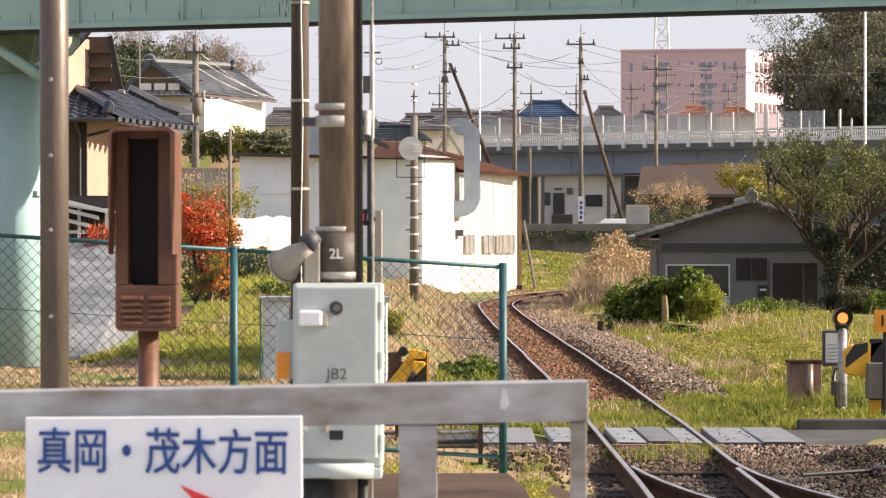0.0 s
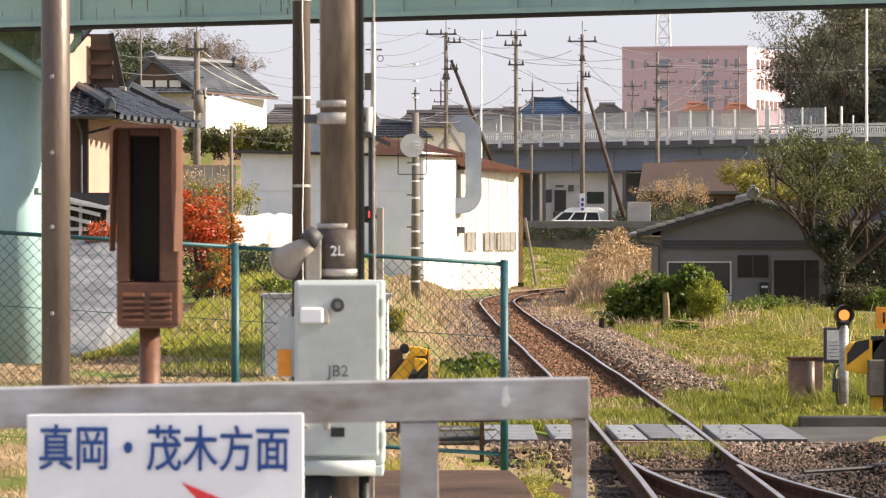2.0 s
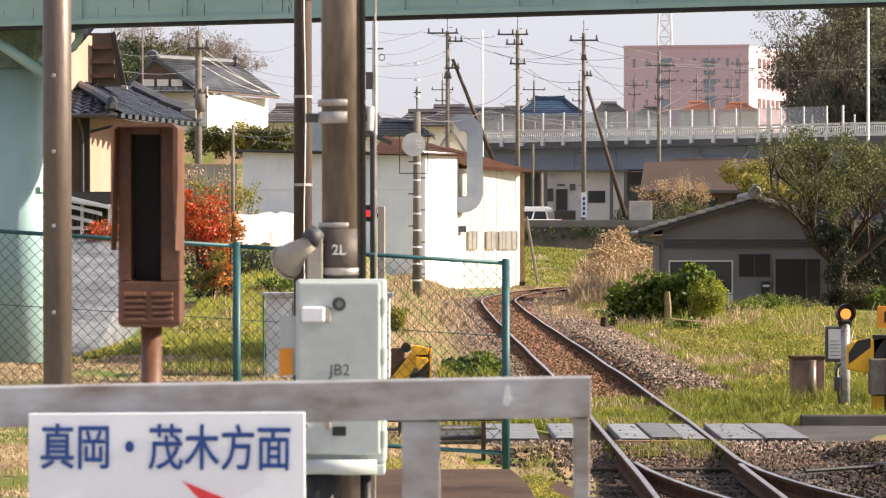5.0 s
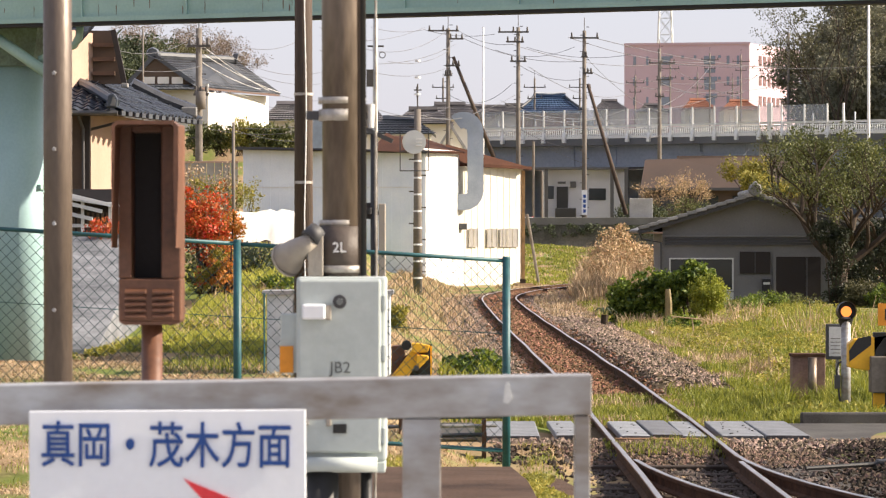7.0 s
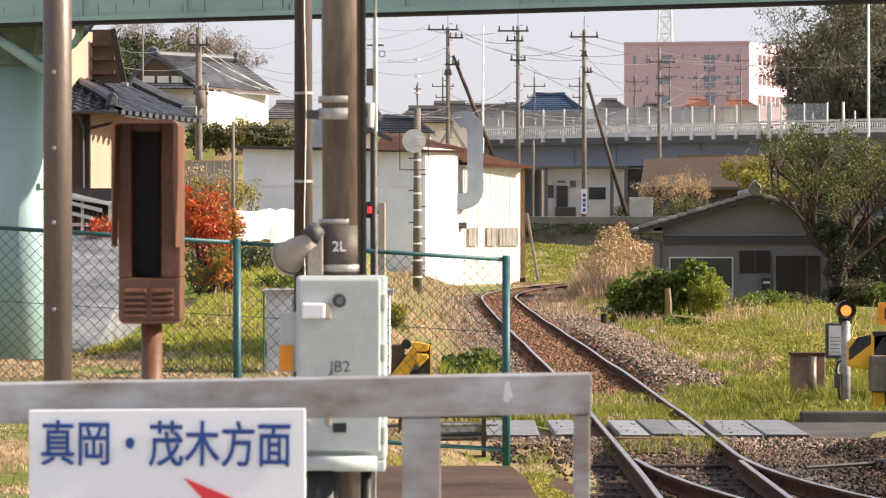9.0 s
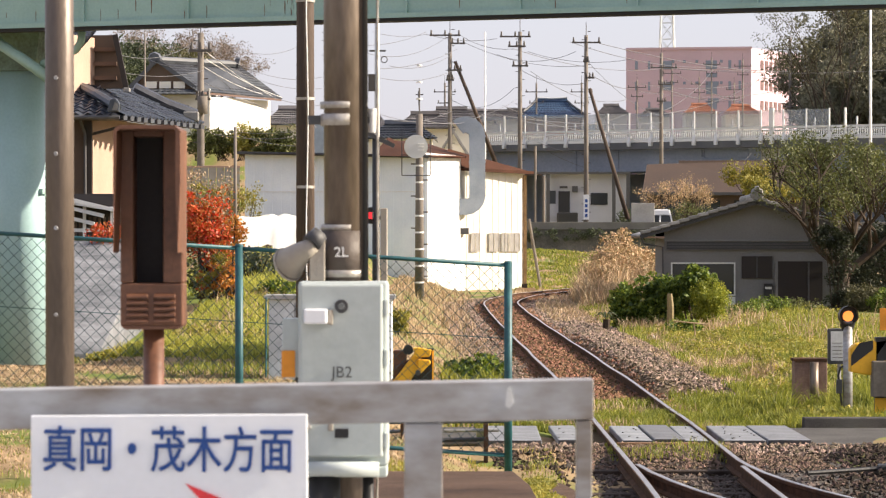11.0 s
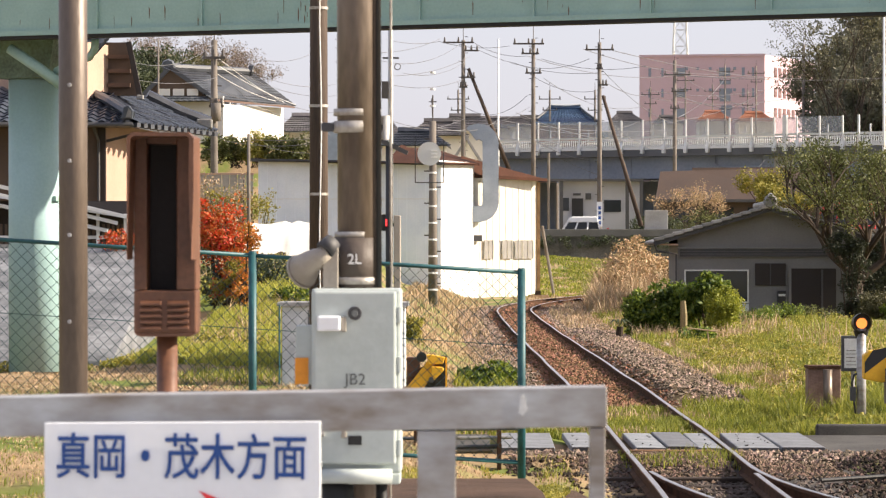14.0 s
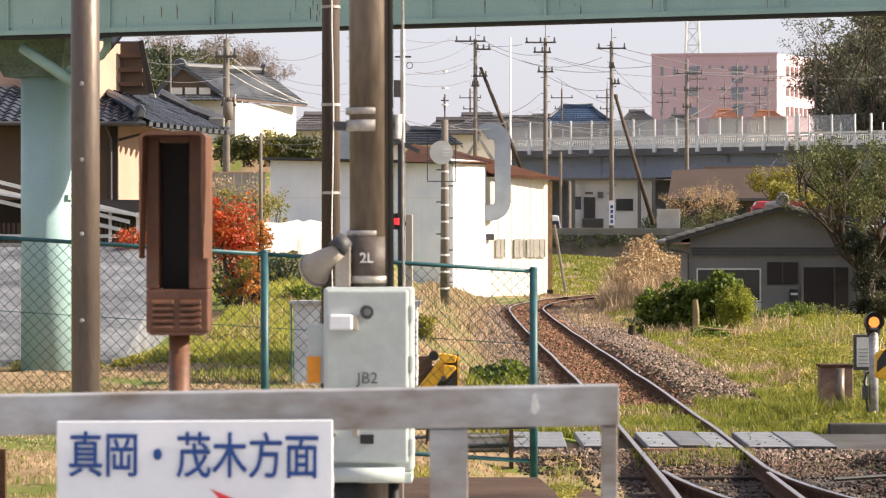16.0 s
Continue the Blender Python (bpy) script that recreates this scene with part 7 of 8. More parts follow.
def make_track_clutter():
    """A dark stone lump, a rod and a timber lying by the turnout."""
    r = thing("point_rod", 4.0, 30.4, -0.1, "dark steel point rod lying on the gravel", "rod")
    part("rod", Shape().tube([(-0.45, -0.25, 0.0), (0.2, 0.02, 0.02), (0.5, 0.1, 0.03)], 0.022, 8), M_BLACK, r)
    part("crank", Shape().box(0.3, 0.62, 0.0, 0.22, -0.02, 0.06), M_BLACK, r, bevel=0.02)
    t = thing("timber_edge", 2.3, 33.58, -0.06, "worn brown timber along the crossing edge", "timber")
    part("plank", Shape().box(-0.45, 0.46, -0.06, 0.02, -0.04, 0.03), mat("worn_timber", (0.25, 0.15, 0.09), 0.85, 0, 0.4, 4, 0.3, 25, stretch=(0.4, 2, 2)), t, bevel=0.008)
    for i, (z, m, rr) in enumerate(((0.36, M_TRIM, 0.03), (0.25, M_GALV, 0.018), (0.15, M_TRIM, 0.022), (0.09, M_STRAW, 0.02))):
        q = thing("stacked_pipe", 0.034, 31.0 + 0.12 * i, z, "long thin pipe resting on trestles behind the fence", "pipe", "stacked pipes")
        part("pipe", Shape().tube([(-0.66, 0, 0), (0.58 - 0.1 * i, 0, 0.012)], rr, 8), m, q)
    for x in (-0.5, 0.35):
        q = thing("trestle", 0.034 + x, 31.2, 0.0, "small rusty steel trestle holding pipes", "trestle", "pipe trestles")
        part("post", Shape().box(-0.02, 0.02, -0.25, 0.25, -0.25, 0.34), M_RAIL, q)
    b = thing("wooden_block", 3.424, 134, ground_z(3.424, 134), "small pale timber pile by the shed", "timber")
    part("beam", Shape().box(-0.45, 0.4, -0.15, 0.1, 0.0, 0.14), M_STRAW, b)
    part("beam", Shape().box(-0.2, 0.05, -0.1, 0.1, 0.14, 0.32), M_BARK, b)


make_track_clutter()


# ---- planting ----
def make_plants():
    mat_lime = leafy("lime_hedge_leaf", (0.20, 0.235, 0.02), (0.40, 0.42, 0.05))
    bush("red_photinia", -4.689, 60, 1.0, 0.55, 0.5, 1.0, M_LEAF_RED, "tall red-leaved photinia shrub on the bank", seed=11, clumps=70, per=70, size=0.075,
         lobes=[(0, 0, 1.2, 0.42, 0.4, 1.0), (-0.25, 0, 1.6, 0.25, 0.3, 0.6), (0.25, 0, 0.9, 0.25, 0.3, 0.8), (0.1, 0, 0.4, 0.35, 0.3, 0.4)])
    bush("orange_shrub", -4.250, 59.2, 1.0, 0.3, 0.3, 0.9, leafy("orange_young_leaf", (0.50, 0.16, 0.025), (0.62, 0.32, 0.05), 0.45), "orange and yellow young leaves on thin stems", seed=24, clumps=34, per=46, size=0.065,
         lobes=[(0, 0, 0.9, 0.26, 0.25, 0.6), (-0.1, 0, 0.4, 0.32, 0.3, 0.4), (0.12, 0, 1.5, 0.2, 0.2, 0.4)])
    bush("green_shrub", -4.959, 61.5, 1.0, 0.5, 0.5, 0.5, M_LEAF, "loose green shrub behind the red leaves", seed=12, clumps=26, per=50, size=0.07)
    bush("green_shrub", -3.318, 62, 0.55, 0.5, 0.5, 0.4, M_LEAF_HEDGE, "low bright green shrub on the bank", seed=13, clumps=40, per=60, size=0.07)
    bush("green_shrub", -1.011, 60, 0.0, 0.30, 0.3, 0.45, M_LEAF_YEL, "small yellow-green shrub behind the fence", seed=14, clumps=24, per=60, size=0.06)
    bush("dark_shrub", -4.204, 66, 1.2, 0.7, 0.5, 0.4, M_LEAF_DEEP, "dark shrub beside the sheeted pile", seed=15, clumps=30, per=50, size=0.08)
    bush("green_shrub", -6.487, 58, 0.5, 0.4, 0.4, 0.35, M_LEAF_RED, "reddish shrub under the carport", seed=16, clumps=20, per=40, size=0.06, base=1.9)
    bush("hedge_bush", 5.30, 80, -0.246, 0.9, 0.6, 0.7, M_LEAF_HEDGE, "dense dark green hedge bush with glossy leaves", seed=17, clumps=230, per=70, size=0.105,
         lobes=[(-0.62, 0, 0.55, 0.48, 0.6, 0.62), (-0.15, 0, 0.72, 0.52, 0.6, 0.74), (0.36, 0, 0.88, 0.50, 0.6, 0.66), (0.5, 0, 0.35, 0.45, 0.5, 0.5), (0.1, 0, 0.3, 0.6, 0.5, 0.4)])
    bush("hedge_bush", 6.42, 79.6, -0.13, 0.5, 0.5, 0.6, M_LEAF_HEDGE, "tall loose green bush with bright young shoots", seed=25, clumps=70, per=70, size=0.115,
         lobes=[(0.05, 0, 1.25, 0.42, 0.4, 0.36), (-0.2, 0, 0.8, 0.42, 0.4, 0.42), (0.3, 0, 1.1, 0.3, 0.3, 0.35)])
    bush("hedge_bush", 6.76, 78.8, -0.13, 0.5, 0.5, 0.5, mat_lime, "rounded yellow-green clipped hedge bush", seed=18, clumps=110, per=110, size=0.055,
         lobes=[(0, 0, 0.80, 0.46, 0.45, 0.42), (0.02, 0, 0.40, 0.44, 0.42, 0.38)])
    st = thing("wooden_stake", 5.70, 78.3, ground_z(5.70, 78.3) - 0.1, "weathered pale wooden stake before the hedge", "stake")
    part("stake", Shape().tube([(0, 0, 0), (0.0, 0, 0.7), (-0.02, 0, 1.02)], [0.10, 0.09, 0.07], 7), M_THICKET, st)
    st = thing("wooden_stake", -3.10, 20, 0.3, "brown square wooden stake beside the platform end", "stake")
    part("stake", Shape().box(-0.05, 0.03, -0.03, 0.03, 0, 0.585), M_RAIL, st, bevel=0.005)
    bush("clipped_bush", 13.357, 98, -0.291 - 0.2, 0.75, 0.7, 0.6, M_TOPIARY, "clipped round olive-brown garden bush", seed=19, clumps=90, per=90, size=0.07,
         lobes=[(0, 0, 0.62, 0.7, 0.7, 0.55)])
    bush("dark_shrub", 13.867, 97, -0.265 - 0.2, 0.5, 0.5, 0.6, M_LEAF_HEDGE, "green rounded garden shrub", seed=20, clumps=40, per=70, size=0.08)
    bush("red_shrub", 14.840, 103, -0.420, 0.9, 0.6, 1.7, M_LEAF_IVY, "tall dark garden shrub", seed=21, clumps=70, per=70, size=0.09)
    # added dark leaves stand for the deep shade under the tree
    bush("dark_shrub", 14.1, 105, -0.45, 0.8, 0.6, 1.4, M_LEAF_IVY, "dark leaf mass added for deep tree shade beside the house", seed=26, clumps=90, per=80, size=0.09,
         lobes=[(0, 0, 1.0, 0.6, 0.5, 1.0), (0.1, 0, 2.1, 0.7, 0.5, 0.7)])
    bush("dark_shrub", 12.577, 98.5, -0.291 - 0.2, 0.5, 0.4, 1.2, M_LEAF_IVY, "dark ivy grown round a tree trunk", seed=22, clumps=60, per=90, size=0.08,
         lobes=[(0, 0, 1.0, 0.35, 0.35, 1.1), (0.2, 0, 2.2, 0.6, 0.4, 0.7), (-0.3, 0, 2.6, 0.5, 0.4, 0.5)])
    bush("yellow_shrub", -4.544, 59.6, 1.0, 0.4, 0.4, 0.5, M_LEAF_YEL, "yellow-green young growth under the red shrub", seed=23, clumps=30, per=60, size=0.06,
         lobes=[(0, 0, 0.3, 0.35, 0.3, 0.4), (0.15, 0, 0.7, 0.3, 0.3, 0.3)])
    for i, (x, y, w, h) in enumerate(((1250, 88, 0.7, 0.22), (1300, 92, 0.8, 0.28), (1345, 95, 0.8, 0.25), (1400, 96, 0.8, 0.2), (1200, 76, 0.5, 0.16))):
        xx = (x - 784) * y / 5400
        bush("weed_clump", xx, y, ground_z(xx, y) - 0.02, w, 0.5, h, M_LEAF_HEDGE if i % 3 else M_LEAF, "low clump of leafy green weeds", "weeds", 100 + i, 60, 26, 0.07)
    bush("weed_clump", 0.42, 50, ground_z(0.42, 50) - 0.02, 0.5, 0.5, 0.22, M_LEAF_HEDGE, "leafy deep green weeds behind the gate machine", "weeds", 131, 90, 40, 0.09)
    # added dark mass fills a bright gap where deep shade lies
    bush("dark_hedge", 15.820, 113, -0.575, 1.6, 0.8, 1.6, M_LEAF_IVY, "dark leaf mass added for deep tree shade behind the house", "hedge", 130, 110, 90, 0.11,
         lobes=[(0, 0, 1.2, 1.3, 0.6, 1.2), (0.3, 0, 2.4, 1.0, 0.6, 0.8), (-1.0, 0, 0.8, 0.6, 0.5, 0.8)])
    for i, (x, h) in enumerate(((330, 1.9), (360, 1.6), (395, 1.5), (425, 1.2))):
        xx = (x - 784) * 102 / 5400
        bush("dry_shrub", xx, 102, ground_z(xx, 102) + 0.3, 0.6, 0.5, h / 2 + 0.5, M_STRAW if i % 2 == 0 else M_LEAF_YEL, "tall dry grass and twigs by the fence", "shrub", 140 + i, 40, 34, 0.08)
    # fan palm stump beside the hedge
    s = thing("palm_stump", 4.030, 78, ground_z(4.030, 78), "small dark palm with drooping leaves", "palm")
    part("trunk", Shape().tube([(0, 0, -0.1), (0.02, 0, 0.3)], [0.1, 0.09], 9), M_BARK, s)
    fr = Shape()
    for i in range(11):
        a = i * 0.571
        c, sn = math.cos(a), math.sin(a)
        fr.add([(0, 0, 0.3), (0.2 * c - 0.03 * sn, 0.2 * sn + 0.03 * c, 0.48), (0.42 * c, 0.42 * sn, 0.34), (0.2 * c + 0.03 * sn, 0.2 * sn - 0.03 * c, 0.48)], [(0, 1, 2, 3)])
    raw("fronds", fr, M_LEAF_DEEP, s)
    # brown dry thicket
    for i, (x, y, h, w) in enumerate(((1090, 123, 2.8, 0.9), (1085, 122, 2.0, 1.3), (1120, 124, 1.9, 1.2), (1055, 118, 1.5, 1.0), (1150, 120, 1.4, 0.8))):
        xx = (x - 784) * y / 5400
        bush("dry_thicket", xx, y, ground_z(xx, y), w, w, h / 2, M_THICKET, "thicket of dry brown weeds and canes", "thicket", 30 + i, 110, 80, 0.10)
    # trees
    tree("garden_tree", 12.944, 100, -0.343 - 0.2, 5.2, M_LEAF, "spreading garden tree with a dark trunk and thin young leaves", 41, 0.27, 1.1, 34, 0.075, 4, (-0.1, 0), 0.7, 0.34, 3, 0.38)
    tree("garden_tree", 15.041, 104, -0.446, 5.6, M_LEAF, "spreading garden tree with thin young leaves", 42, 0.18, 1.0, 85, 0.10, 4, (0, 0), 0.7, 0.25, 3, 0.4)
    tree("yellow_tree", 21.668, 206, 2.1, 4.9, M_LEAF_YEL, "small tree with yellow-green spring leaves", 43, 0.12, 1.5, 110, 0.17, 3, (0, 0), 0.8, 0.3, 3, 0.55)
    tree("bare_shrub_tree", 14.918, 196, 2.1, 4.3, M_THICKET, "twiggy shrub with pinkish dry buds", 44, 0.08, 1.3, 40, 0.09, 3, (0, 0), 0.8, 0.2, 3, 0.45)
    bush("green_shrub", 15.304, 194, 2.1, 2.2, 1.0, 1.1, M_LEAF, "low loose green shrub by the road", seed=45, clumps=50, per=50, size=0.12)
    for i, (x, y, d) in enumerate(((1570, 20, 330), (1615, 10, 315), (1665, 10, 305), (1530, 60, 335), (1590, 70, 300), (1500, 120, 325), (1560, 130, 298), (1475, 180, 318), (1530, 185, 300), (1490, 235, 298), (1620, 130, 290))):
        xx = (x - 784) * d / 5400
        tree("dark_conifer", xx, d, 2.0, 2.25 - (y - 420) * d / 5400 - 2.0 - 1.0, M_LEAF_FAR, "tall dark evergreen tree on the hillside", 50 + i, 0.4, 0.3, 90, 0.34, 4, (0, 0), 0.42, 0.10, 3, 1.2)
    tree("bare_tree", 36.841, 290, 2, 20.5, M_TOPIARY, "tall thin-leaved tree against the sky", 60, 0.25, 0.36, 26, 0.17, 4, (0, 0), 0.6, 0.3, 3, 1.1)
    for i, (x, y, d) in enumerate(((215, 75, 210), (260, 80, 215), (300, 85, 220), (190, 100, 205), (240, 95, 208))):
        xx = (x - 784) * d / 5400
        tree("hill_tree", xx, d, 8, 2.25 - (y - 420) * d / 5400 - 8 - 0.5, M_TOPIARY if i in (1, 2) else M_LEAF_DEEP, "evergreen tree on the rise behind the houses", 70 + i, 0.2, 0.7, 130, 0.19, 3, (0, 0), 0.7, 0.2, 3, 0.9)
    for i, x in enumerate((280, 315, 352)):
        xx = (x - 784) * 228 / 5400
        tree("bare_tree", xx, 228, 8, 8.8 - i * 0.9, M_LEAF_BUD, "brownish thin spring tree behind the houses", 160 + i, 0.12, 0.8, 46, 0.11, 4, (0, 0), 0.6, 0.25, 3, 0.5)
    bush("dark_hedge", 13.007, 203, 2.1, 2.6, 0.8, 0.9, M_LEAF_DEEP, "dark roadside hedge behind a low wall", "hedge", 170, 70, 60, 0.16)
    for i in range(5):
        x = 345 + i * 38
        xx = (x - 784) * 165 / 5400
        bush("hedge", xx, 165, 2.25 - (285 - 420) * 165 / 5400, 0.9, 0.6, 0.9, M_LEAF_YEL if i == 2 else M_LEAF, "green hedge below the white house", "hedge", 80 + i, 50, 40, 0.14)
    for i in range(2):
        x = 330 + i * 40
        xx = (x - 784) * 95 / 5400
        bush("dry_shrub", xx, 95, ground_z(xx, 95), 0.7, 0.5, 0.9, M_STRAW if i % 2 else M_TOPIARY, "dry twiggy shrub on the bank", "shrub", 90 + i, 30, 40, 0.08)


make_plants()


def blades(name, label, material, zones, seed, category="grass", dry=False, lie=1.0):
    """Grass blades: bent slips; zones: x0, x1, y0, y1, count, height, width."""
    rng = np.random.default_rng(seed)
    V = []
    for x0, x1, y0, y1, count, h, w in zones:
        x, y = rng.uniform(x0, x1, count), rng.uniform(y0, y1, count)
        keep, zz, hh = [], [], []
        for a, b in zip(x, y):
            n = noise.noise(Vector((a * 0.9, b * 0.45, 5.0))) + 0.4 * noise.noise(Vector((a * 2.2, b * 0.9, 8.0)))
            if dry:
                n = -n
            k = (b < 46 or abs(a - main_x(b)) > 1.15) and not (44.6 < b < 74 and 0 < a - main_x(b) < 1.9 - 0.02 * (b - 45) + 0.25 * n) and n > -0.05 - 0.45 * rng.random()
            keep.append(k)
            zz.append(max(ground_z(a, b), bed_z(a - main_x(b), b)) if k else 0)
            m2 = noise.noise(Vector((a * 2.7, b * 1.6, seed + 9)))
            hh.append(max(0.25, 0.7 + 0.7 * n + 0.6 * m2))
        keep = np.array(keep)
        x, y, z, hm = x[keep], y[keep], np.array(zz)[keep], np.array(hh)[keep]
        n = len(x)
        a = rng.uniform(0, 6.283, n)
        H = h * rng.uniform(0.4, 1.25, n) * hm
        lean = H * rng.uniform(0.1, 0.75, n) * lie
        la = rng.uniform(0, 6.283, n)
        ux, uy = np.cos(a) * w / 2, np.sin(a) * w / 2
        p0 = np.stack([x - ux, y - uy, z - 0.02], 1)
        p1 = np.stack([x + ux, y + uy, z - 0.02], 1)
        mx, my = x + np.cos(la) * lean * 0.35, y + np.sin(la) * lean * 0.35
        p2 = np.stack([mx + ux * 0.8, my + uy * 0.8, z + H * 0.6], 1)
        p3 = np.stack([mx - ux * 0.8, my - uy * 0.8, z + H * 0.6], 1)
        p4 = np.stack([x + np.cos(la) * lean, y + np.sin(la) * lean, z + H], 1)
        V.append(np.stack([p0, p1, p2, p3, p4], 1))
    V = np.concatenate(V)
    n = len(V)
    i = np.arange(n) * 5
    f = np.stack([i, i + 1, i + 2, i + 3], 1).tolist() + np.stack([i + 3, i + 2, i + 4], 1).tolist()
    me = bpy.data.meshes.new(name)
    me.from_pydata(V.reshape(-1, 3).tolist(), [], f)
    me.materials.append(material)
    return tagged(new(name, me), label, category, kind="stuff")


blades("grass", "fresh green grass along the track and lane", M_GRASS, (
    (0.9, 3.4, 36.4, 42.8, 22000, 0.13, 0.014), (3.2, 8.5, 36.7, 46, 62000, 0.17, 0.015), (4.2, 9.5, 46, 72, 56000, 0.15, 0.02), (4.3, 12, 72, 104, 22000, 0.22, 0.028),
     (-0.6, 1.0, 36.4, 41, 2500, 0.2, 0.016), (-0.1, 0.85, 48, 51, 900, 0.3, 0.025),
    (2.5, 8.5, 138, 175, 22000, 0.14, 0.06), (0.62, 1.1, 20, 33, 2500, 0.05, 0.010), (-3.8, -1.6, 38, 46, 2500, 0.15, 0.013), (-5, -3, 22, 28, 1500, 0.05, 0.01), (4.3, 5.8, 41.2, 42.6, 2600, 0.42, 0.014), (1.7, 3.0, 31.8, 33.4, 700, 0.10, 0.010)), 5)
# bank grass, brightened by colour to look strongly sunlit
blades("young_grass", "grass on the bank with sunlight in its pale colour", M_GRASS_BANK, ((-4.7, -1.7, 44, 62, 68000, 0.20, 0.018), (-5.5, -4.7, 48, 55, 4000, 0.14, 0.016), (-7.5, -5.5, 50, 54, 1200, 0.10, 0.016), (-5.6, -2.0, 62, 80, 18000, 0.26, 0.024)), 9)
blades("dry_grass", "straw-coloured dry grass and stalks", M_STRAW, (
    (7.6, 11.5, 58, 82, 350, 0.6, 0.020), (4.6, 9.0, 42, 58, 250, 0.5, 0.014), (4.4, 7.4, 76.5, 79.4, 1500, 0.32, 0.02), (4.3, 5.7, 50, 72, 6000, 0.2, 0.016), (5.2, 8.6, 114, 128, 3200, 1.5, 0.03), (4.6, 6.5, 104, 116, 3000, 0.9, 0.03), (-1.6, 1.1, 37, 75, 5000, 0.16, 0.014), (-2.0, 0.9, 75, 128, 4000, 0.25, 0.026), (3.6, 5.2, 44, 75, 5000, 0.08, 0.016),
    (4.3, 9.5, 41, 75, 6000, 0.14, 0.016), (2.7, 5.0, 85, 125, 5000, 0.2, 0.028), (4.5, 9, 76, 100, 2500, 0.4, 0.024), (-4.5, 0.3, 20, 30, 5000, 0.05, 0.010), (0.75, 1.3, 20, 33, 1200, 0.05, 0.010),
    (1.0, 3.4, 36.5, 43, 1500, 0.14, 0.014), (-4.5, -2, 48, 75, 2500, 0.3, 0.018), (2, 8, 128, 172, 3000, 0.15, 0.05)), 6, dry=True)
blades("straw_litter", "flattened straw and dead stalks lying on the soil", M_STRAW, (
    (-6.2, -1.2, 28.2, 44, 30000, 0.05, 0.016), (-8, -4.2, 43, 54, 16000, 0.05, 0.02), (-4.5, 0.3, 20, 28, 9000, 0.035, 0.011), (-1.2, 0.9, 27, 33, 3500, 0.05, 0.012),
    (-1.4, 1.0, 38, 70, 6000, 0.06, 0.016), (3.9, 5.9, 46, 70, 9000, 0.06, 0.018), (4.4, 8.5, 74, 80, 2500, 0.08, 0.024), (2.4, 5.2, 84, 124, 6000, 0.08, 0.03)), 16, "straw", lie=4.0)
blades("verge_grass", "yellowed grass along the edge of the ramp", M_COVER, ((0.555, 0.86, 17, 28.5, 20000, 0.035, 0.010), (0.2, 0.9, 28.4, 33, 1500, 0.12, 0.012), (-0.6, 0.55, 26.6, 27.9, 1200, 0.06, 0.01)), 17, lie=2.0)


def ground_cover():
    """Low leafy weeds in uneven mounds over the meadow."""
    rng = random.Random(77)
    spots = []
    for x0, x1, y0, y1, count, size in ((3.6, 8.8, 37, 46, 1300, 0.12), (4.6, 9.8, 46, 74, 2600, 0.17), (4.6, 12.5, 74, 103, 900, 0.26), (-4.6, -1.8, 44, 62, 700, 0.15), (-5.9, -5.1, 49.3, 51.5, 140, 0.14), (-7.4, -6.0, 48.6, 49.6, 90, 0.12)):
        for i in range(count):
            x, y = rng.uniform(x0, x1), rng.uniform(y0, y1)
            n = noise.noise(Vector((x * 0.8, y * 0.35, 2.0))) + 0.5 * noise.noise(Vector((x * 2.4, y * 1.1, 7.0)))
            if n > -0.15 and abs(x - main_x(y)) > 1.9:
                spots.append((x, y, ground_z(x, y) + 0.03 + 0.13 * max(0.0, n), size * rng.uniform(0.6, 1.2) * (0.8 + 0.6 * max(0.0, n))))
    moss = []
    for i in range(900):
        y = rng.uniform(15.5, 27.0)
        top = 0.53 + (21 - y) * 0.0324 if y < 21 else 0.53 - (y - 21) * 0.06
        x = 0.60 + 0.07 * math.sin(y * 1.1) + rng.uniform(-0.03, 0.16)
        moss.append((x, y, top - 0.055 if y < 25 else ground_z(x, y) + 0.02, rng.uniform(0.02, 0.05)))
    verge = thing("verge_moss", 0, 0, 0, "yellow-green moss and short weeds along the ramp", "moss", kind="stuff")
    leaf_cloud("leaves", verge, M_COVER, moss, 26, 0.022, 79)
    holder = thing("meadow_weeds", 0, 0, 0, "low leafy green weeds over the meadow", "weeds", kind="stuff")
    leaf_cloud("leaves", holder, M_COVER, spots, 34, 0.055, 78)


ground_cover()


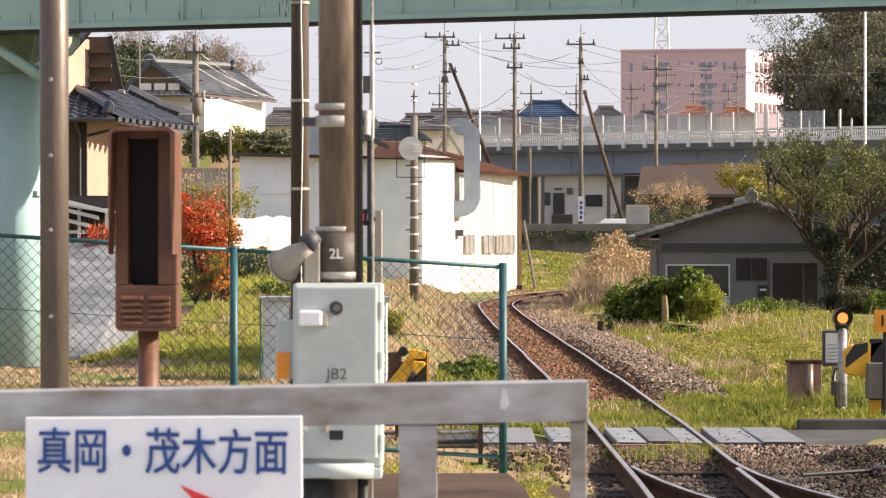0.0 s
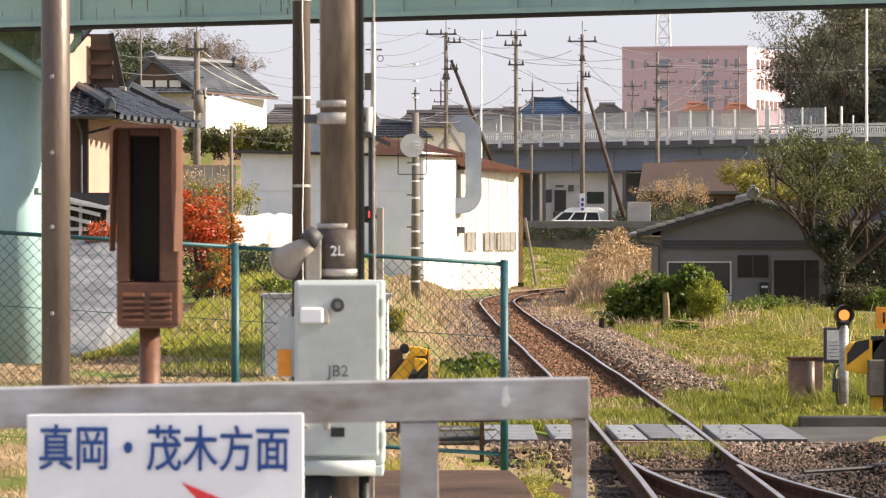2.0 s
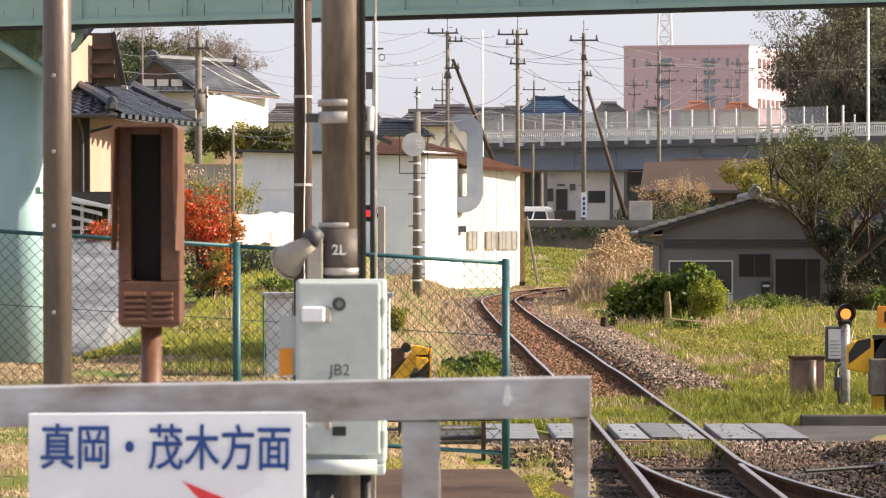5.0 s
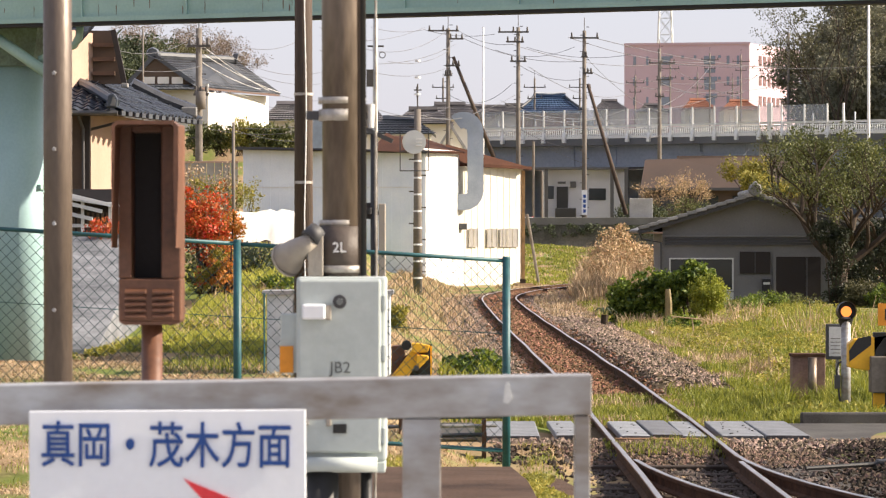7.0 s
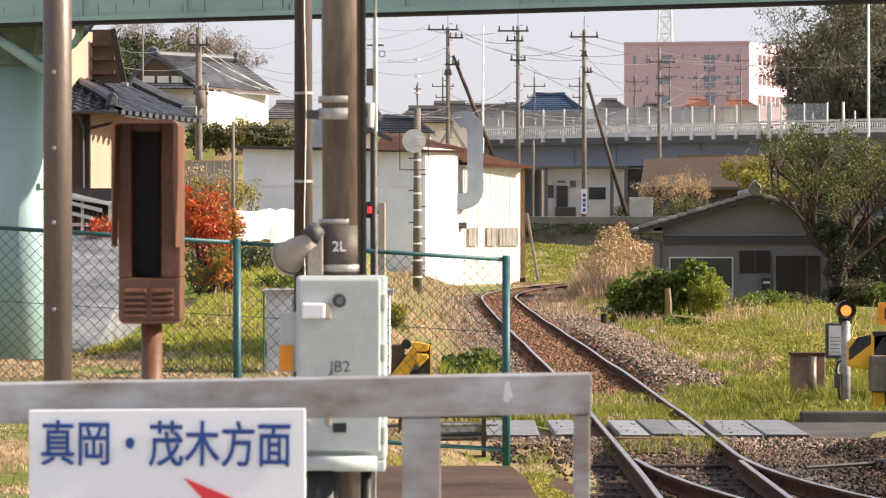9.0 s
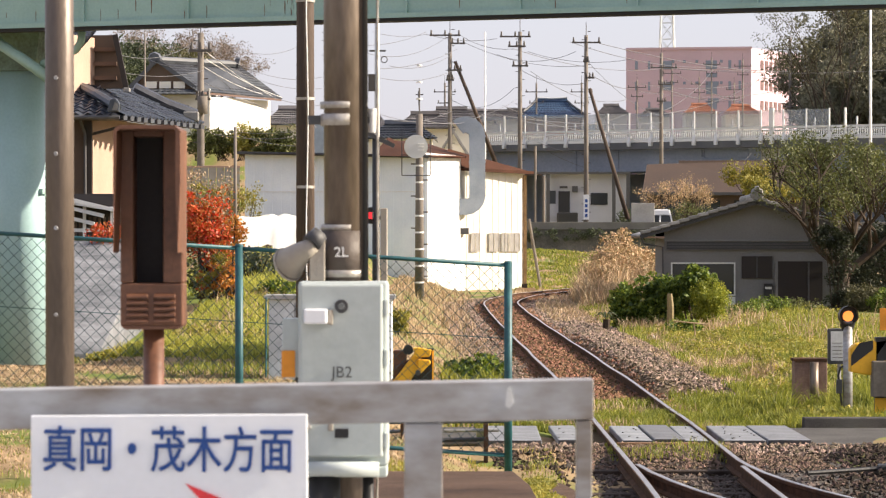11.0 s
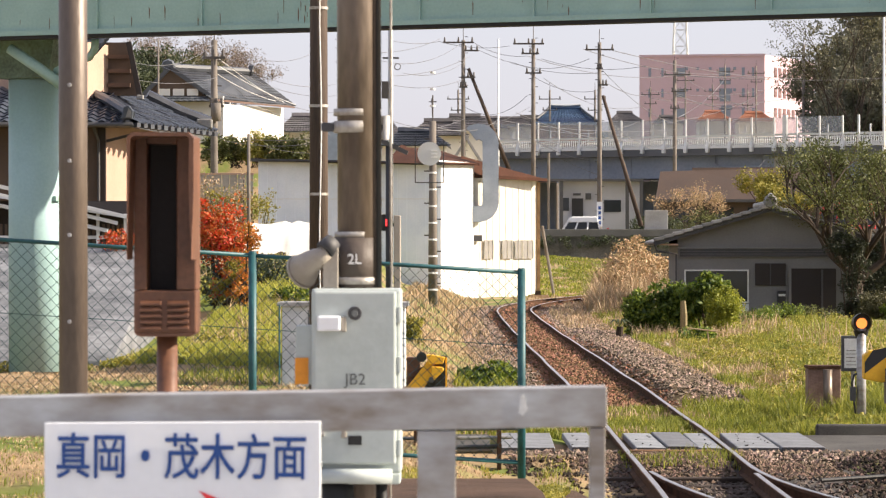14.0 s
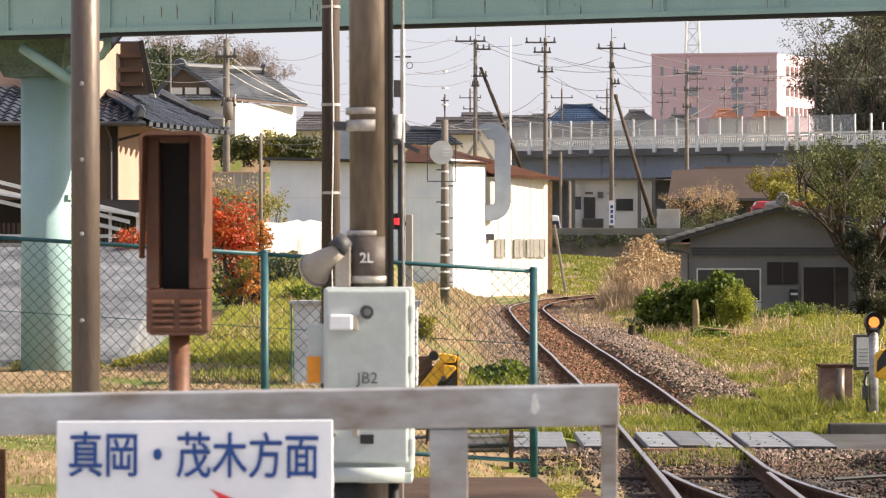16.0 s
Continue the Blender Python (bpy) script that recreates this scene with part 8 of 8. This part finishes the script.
# ---- vehicles on the road ----
def car(name, label, paint, prof_low, prof_top, length, width, glass_z):
    """A car from side outlines, driving towards -x: lower body, roof, glass band and wheels."""
    c = thing(name, 0, 186, 2.13, label, "car")
    part("body", Shape().prism(prof_low, -width / 2, width / 2, "y"), paint, c, bevel=0.05)
    part("glasshouse", Shape().prism(prof_top, -width / 2 + 0.10, width / 2 - 0.10, "y"), M_GLASS, c, "dark windows", bevel=0.04)
    zt = max(z for x, z in prof_top)
    xs = sorted(x for x, z in prof_top if z > zt - 0.12)
    part("roof", Shape().prism([(xs[0] - 0.05, zt - 0.02), (xs[-1] + 0.05, zt - 0.02), (xs[-1] - 0.1, zt + 0.06), (xs[0] + 0.15, zt + 0.06)], -width / 2 + 0.08, width / 2 - 0.08, "y"), paint, c, bevel=0.02)
    bx = [x for x, z in prof_top if z < glass_z + 0.05]
    n = 4
    for side in (-1, 1):
        for i in range(n):
            u = i / (n - 1)
            xa = min(bx) + (max(bx) - min(bx)) * u
            xb = xs[0] + (xs[-1] - xs[0]) * u
            part("pillar", Shape().beam((xa, side * (width / 2 - 0.09), glass_z), (xb, side * (width / 2 - 0.11), zt), 0.04, 0.09), paint, c)
    for x in (-length * 0.31, length * 0.30):
        for side in (-1, 1):
            w = part("wheel", Shape().disc((x, 0.3), 0.3, 0.3, side * (width / 2 - 0.2), side * (width / 2 + 0.01), 18), M_TYRE, c)
            part("rim", Shape().disc((x, 0.3), 0.19, 0.17, side * (width / 2 - 0.05), side * (width / 2 + 0.02), 14), M_WINFRAME, w)
    for side in (-1, 1):
        part("headlight", Shape().box(-length / 2 - 0.01, -length / 2 + 0.12, side * width * 0.36 - 0.14, side * width * 0.36 + 0.14, 0.62, 0.76), M_LETTERW, c)
        part("tail_light", Shape().box(length / 2 - 0.06, length / 2 + 0.01, side * width * 0.40 - 0.08, side * width * 0.40 + 0.08, 0.7, 1.0), M_RED, c)
    return c


wagon = car("white_minivan", "white minivan with dark windows and roof bars on the road", M_CARW,
            [(-2.1, 0.3), (2.1, 0.3), (2.12, 0.95), (-1.5, 0.98), (-2.1, 0.8)], [(-1.62, 0.94), (1.25, 0.92), (1.15, 1.42), (-1.0, 1.46)], 4.2, 1.7, 0.94)
part("roof_box", Shape().prism([(-0.95, 1.52), (1.45, 1.52), (1.5, 1.62), (1.2, 1.74), (-0.6, 1.74)], -0.6, 0.6, "y"), M_CARW, wagon, "white roof box", bevel=0.04)
part("rear_spoiler", Shape().box(1.1, 1.5, -0.7, 0.7, 1.44, 1.50), M_CARW, wagon)
part("roof_bar", Shape().box(-0.7, 1.6, -0.72, -0.68, 1.53, 1.57), M_CARW, wagon)
part("roof_bar", Shape().box(-0.7, 1.6, 0.68, 0.72, 1.53, 1.57), M_CARW, wagon)
van = car("white_kei_van", "small white box-shaped van on the road", M_CARW,
          [(-1.6, 0.3), (1.6, 0.3), (1.62, 0.84), (-1.2, 0.86), (-1.62, 0.7)], [(-1.15, 0.84), (1.12, 0.84), (0.95, 1.60), (-0.66, 1.64)], 3.3, 1.48, 0.84)
part("upper_side", Shape().prism([(-0.80, 1.34), (1.04, 1.34), (0.96, 1.68), (-0.62, 1.68)], -0.70, 0.70, "y"), M_CARW, van, bevel=0.05)
sedan = car("silver_sedan", "low silver-white sedan on the road", M_CARW,
            [(-2.1, 0.25), (2.1, 0.25), (2.1, 0.72), (-1.1, 0.78), (-2.08, 0.62)], [(-1.1, 0.75), (1.6, 0.72), (0.9, 1.08), (-0.4, 1.1)], 4.2, 1.7, 0.74)
red = car("red_minivan", "red minivan on the road, half hidden by plants", M_CARR,
          [(-2.1, 0.3), (2.1, 0.3), (2.12, 1.0), (-1.5, 1.02), (-2.1, 0.8)], [(-1.5, 0.98), (2.05, 0.96), (1.95, 2.05), (-1.1, 2.10)], 4.2, 1.7, 0.98)
part("high_roof", Shape().prism([(-1.2, 1.9), (2.0, 1.9), (1.9, 2.38), (-0.9, 2.38)], -0.78, 0.78, "y"), M_CARR, red, bevel=0.08)
truck = car("white_truck", "white van following on the road, half hidden by plants", M_CARW,
            [(-2.3, 0.3), (2.3, 0.3), (2.3, 1.1), (-1.9, 1.1), (-2.3, 0.9)], [(-1.9, 1.08), (2.25, 1.08), (2.2, 2.2), (-1.4, 2.2)], 4.6, 1.7, 1.1)


def motions():
    def drive(ob, y, z, keys, dip=()):
        walk(ob, [(t, pose(x, y, z - dict(dip).get(t, 0.0))) for t, x in keys])

    drive(wagon, 186.5, 2.13, ((0.0, 10.45), (0.5, 9.85), (1.0, 9.30), (1.5, 8.75), (2.0, 8.22), (2.5, 7.72), (3.0, 7.05), (3.5, 6.50), (4.0, 5.82), (4.2, 5.6), (6.3, 4.0), (7.0, 3.2), (9.0, -0.5), (11.0, -6.0), (16.0, -26.0)), ((0.0, 0.5), (0.5, 0.26), (1.0, 0.12), (1.5, 0.05)))
    drive(van, 186.0, 2.13, ((0.0, 52.0), (8.0, 24.0), (10.5, 14.2), (11.3, 11.75), (11.8, 11.0), (12.4, 9.70), (12.8, 9.12), (13.1, 8.70), (13.4, 8.23), (13.7, 7.85), (14.0, 7.28), (14.3, 6.98), (14.6, 6.57), (14.8, 6.18), (15.0, 5.92), (15.2, 5.66), (15.4, 5.35), (15.6, 4.98), (15.8, 4.62), (16.0, 4.18)))
    drive(sedan, 180.0, 2.13, ((0.0, -30.0), (9.0, -3.0), (11.5, 3.5), (12.0, 4.6), (12.4, 5.3), (12.8, 5.85), (13.2, 6.4), (13.7, 7.1), (14.5, 8.3), (16.0, 10.6)), ((11.5, 0.16), (12.0, 0.17), (12.4, 0.17), (12.8, 0.18), (13.2, 0.22), (13.7, 0.34), (14.5, 0.55), (16.0, 0.7)))
    drive(red, 186.0, 2.3, ((0.0, 68.0), (8.0, 44.0), (11.5, 31.0), (12.6, 27.4), (13.0, 25.8), (13.6, 24.3), (14.5, 21.4), (15.0, 20.4), (15.5, 19.2), (16.0, 18.1)))
    drive(truck, 186.0, 2.13, ((0.0, 75.0), (8.0, 51.5), (11.5, 37.6), (12.6, 33.6), (13.6, 30.4), (14.5, 27.4), (15.5, 25.0), (16.0, 24.0)))
    # turning the added drum makes the red lamp seem to flash
    flasher = bpy.data.objects["flash_drum"]
    m = flasher.matrix_basis.translation.copy()
    rows = []
    for i in range(0, 65):
        t = 0.25 * i
        rows.append((t, pose(m.x, m.y, m.z, 0, 0, 45 + 75.0 * i)))
    walk(flasher, rows)


motions()
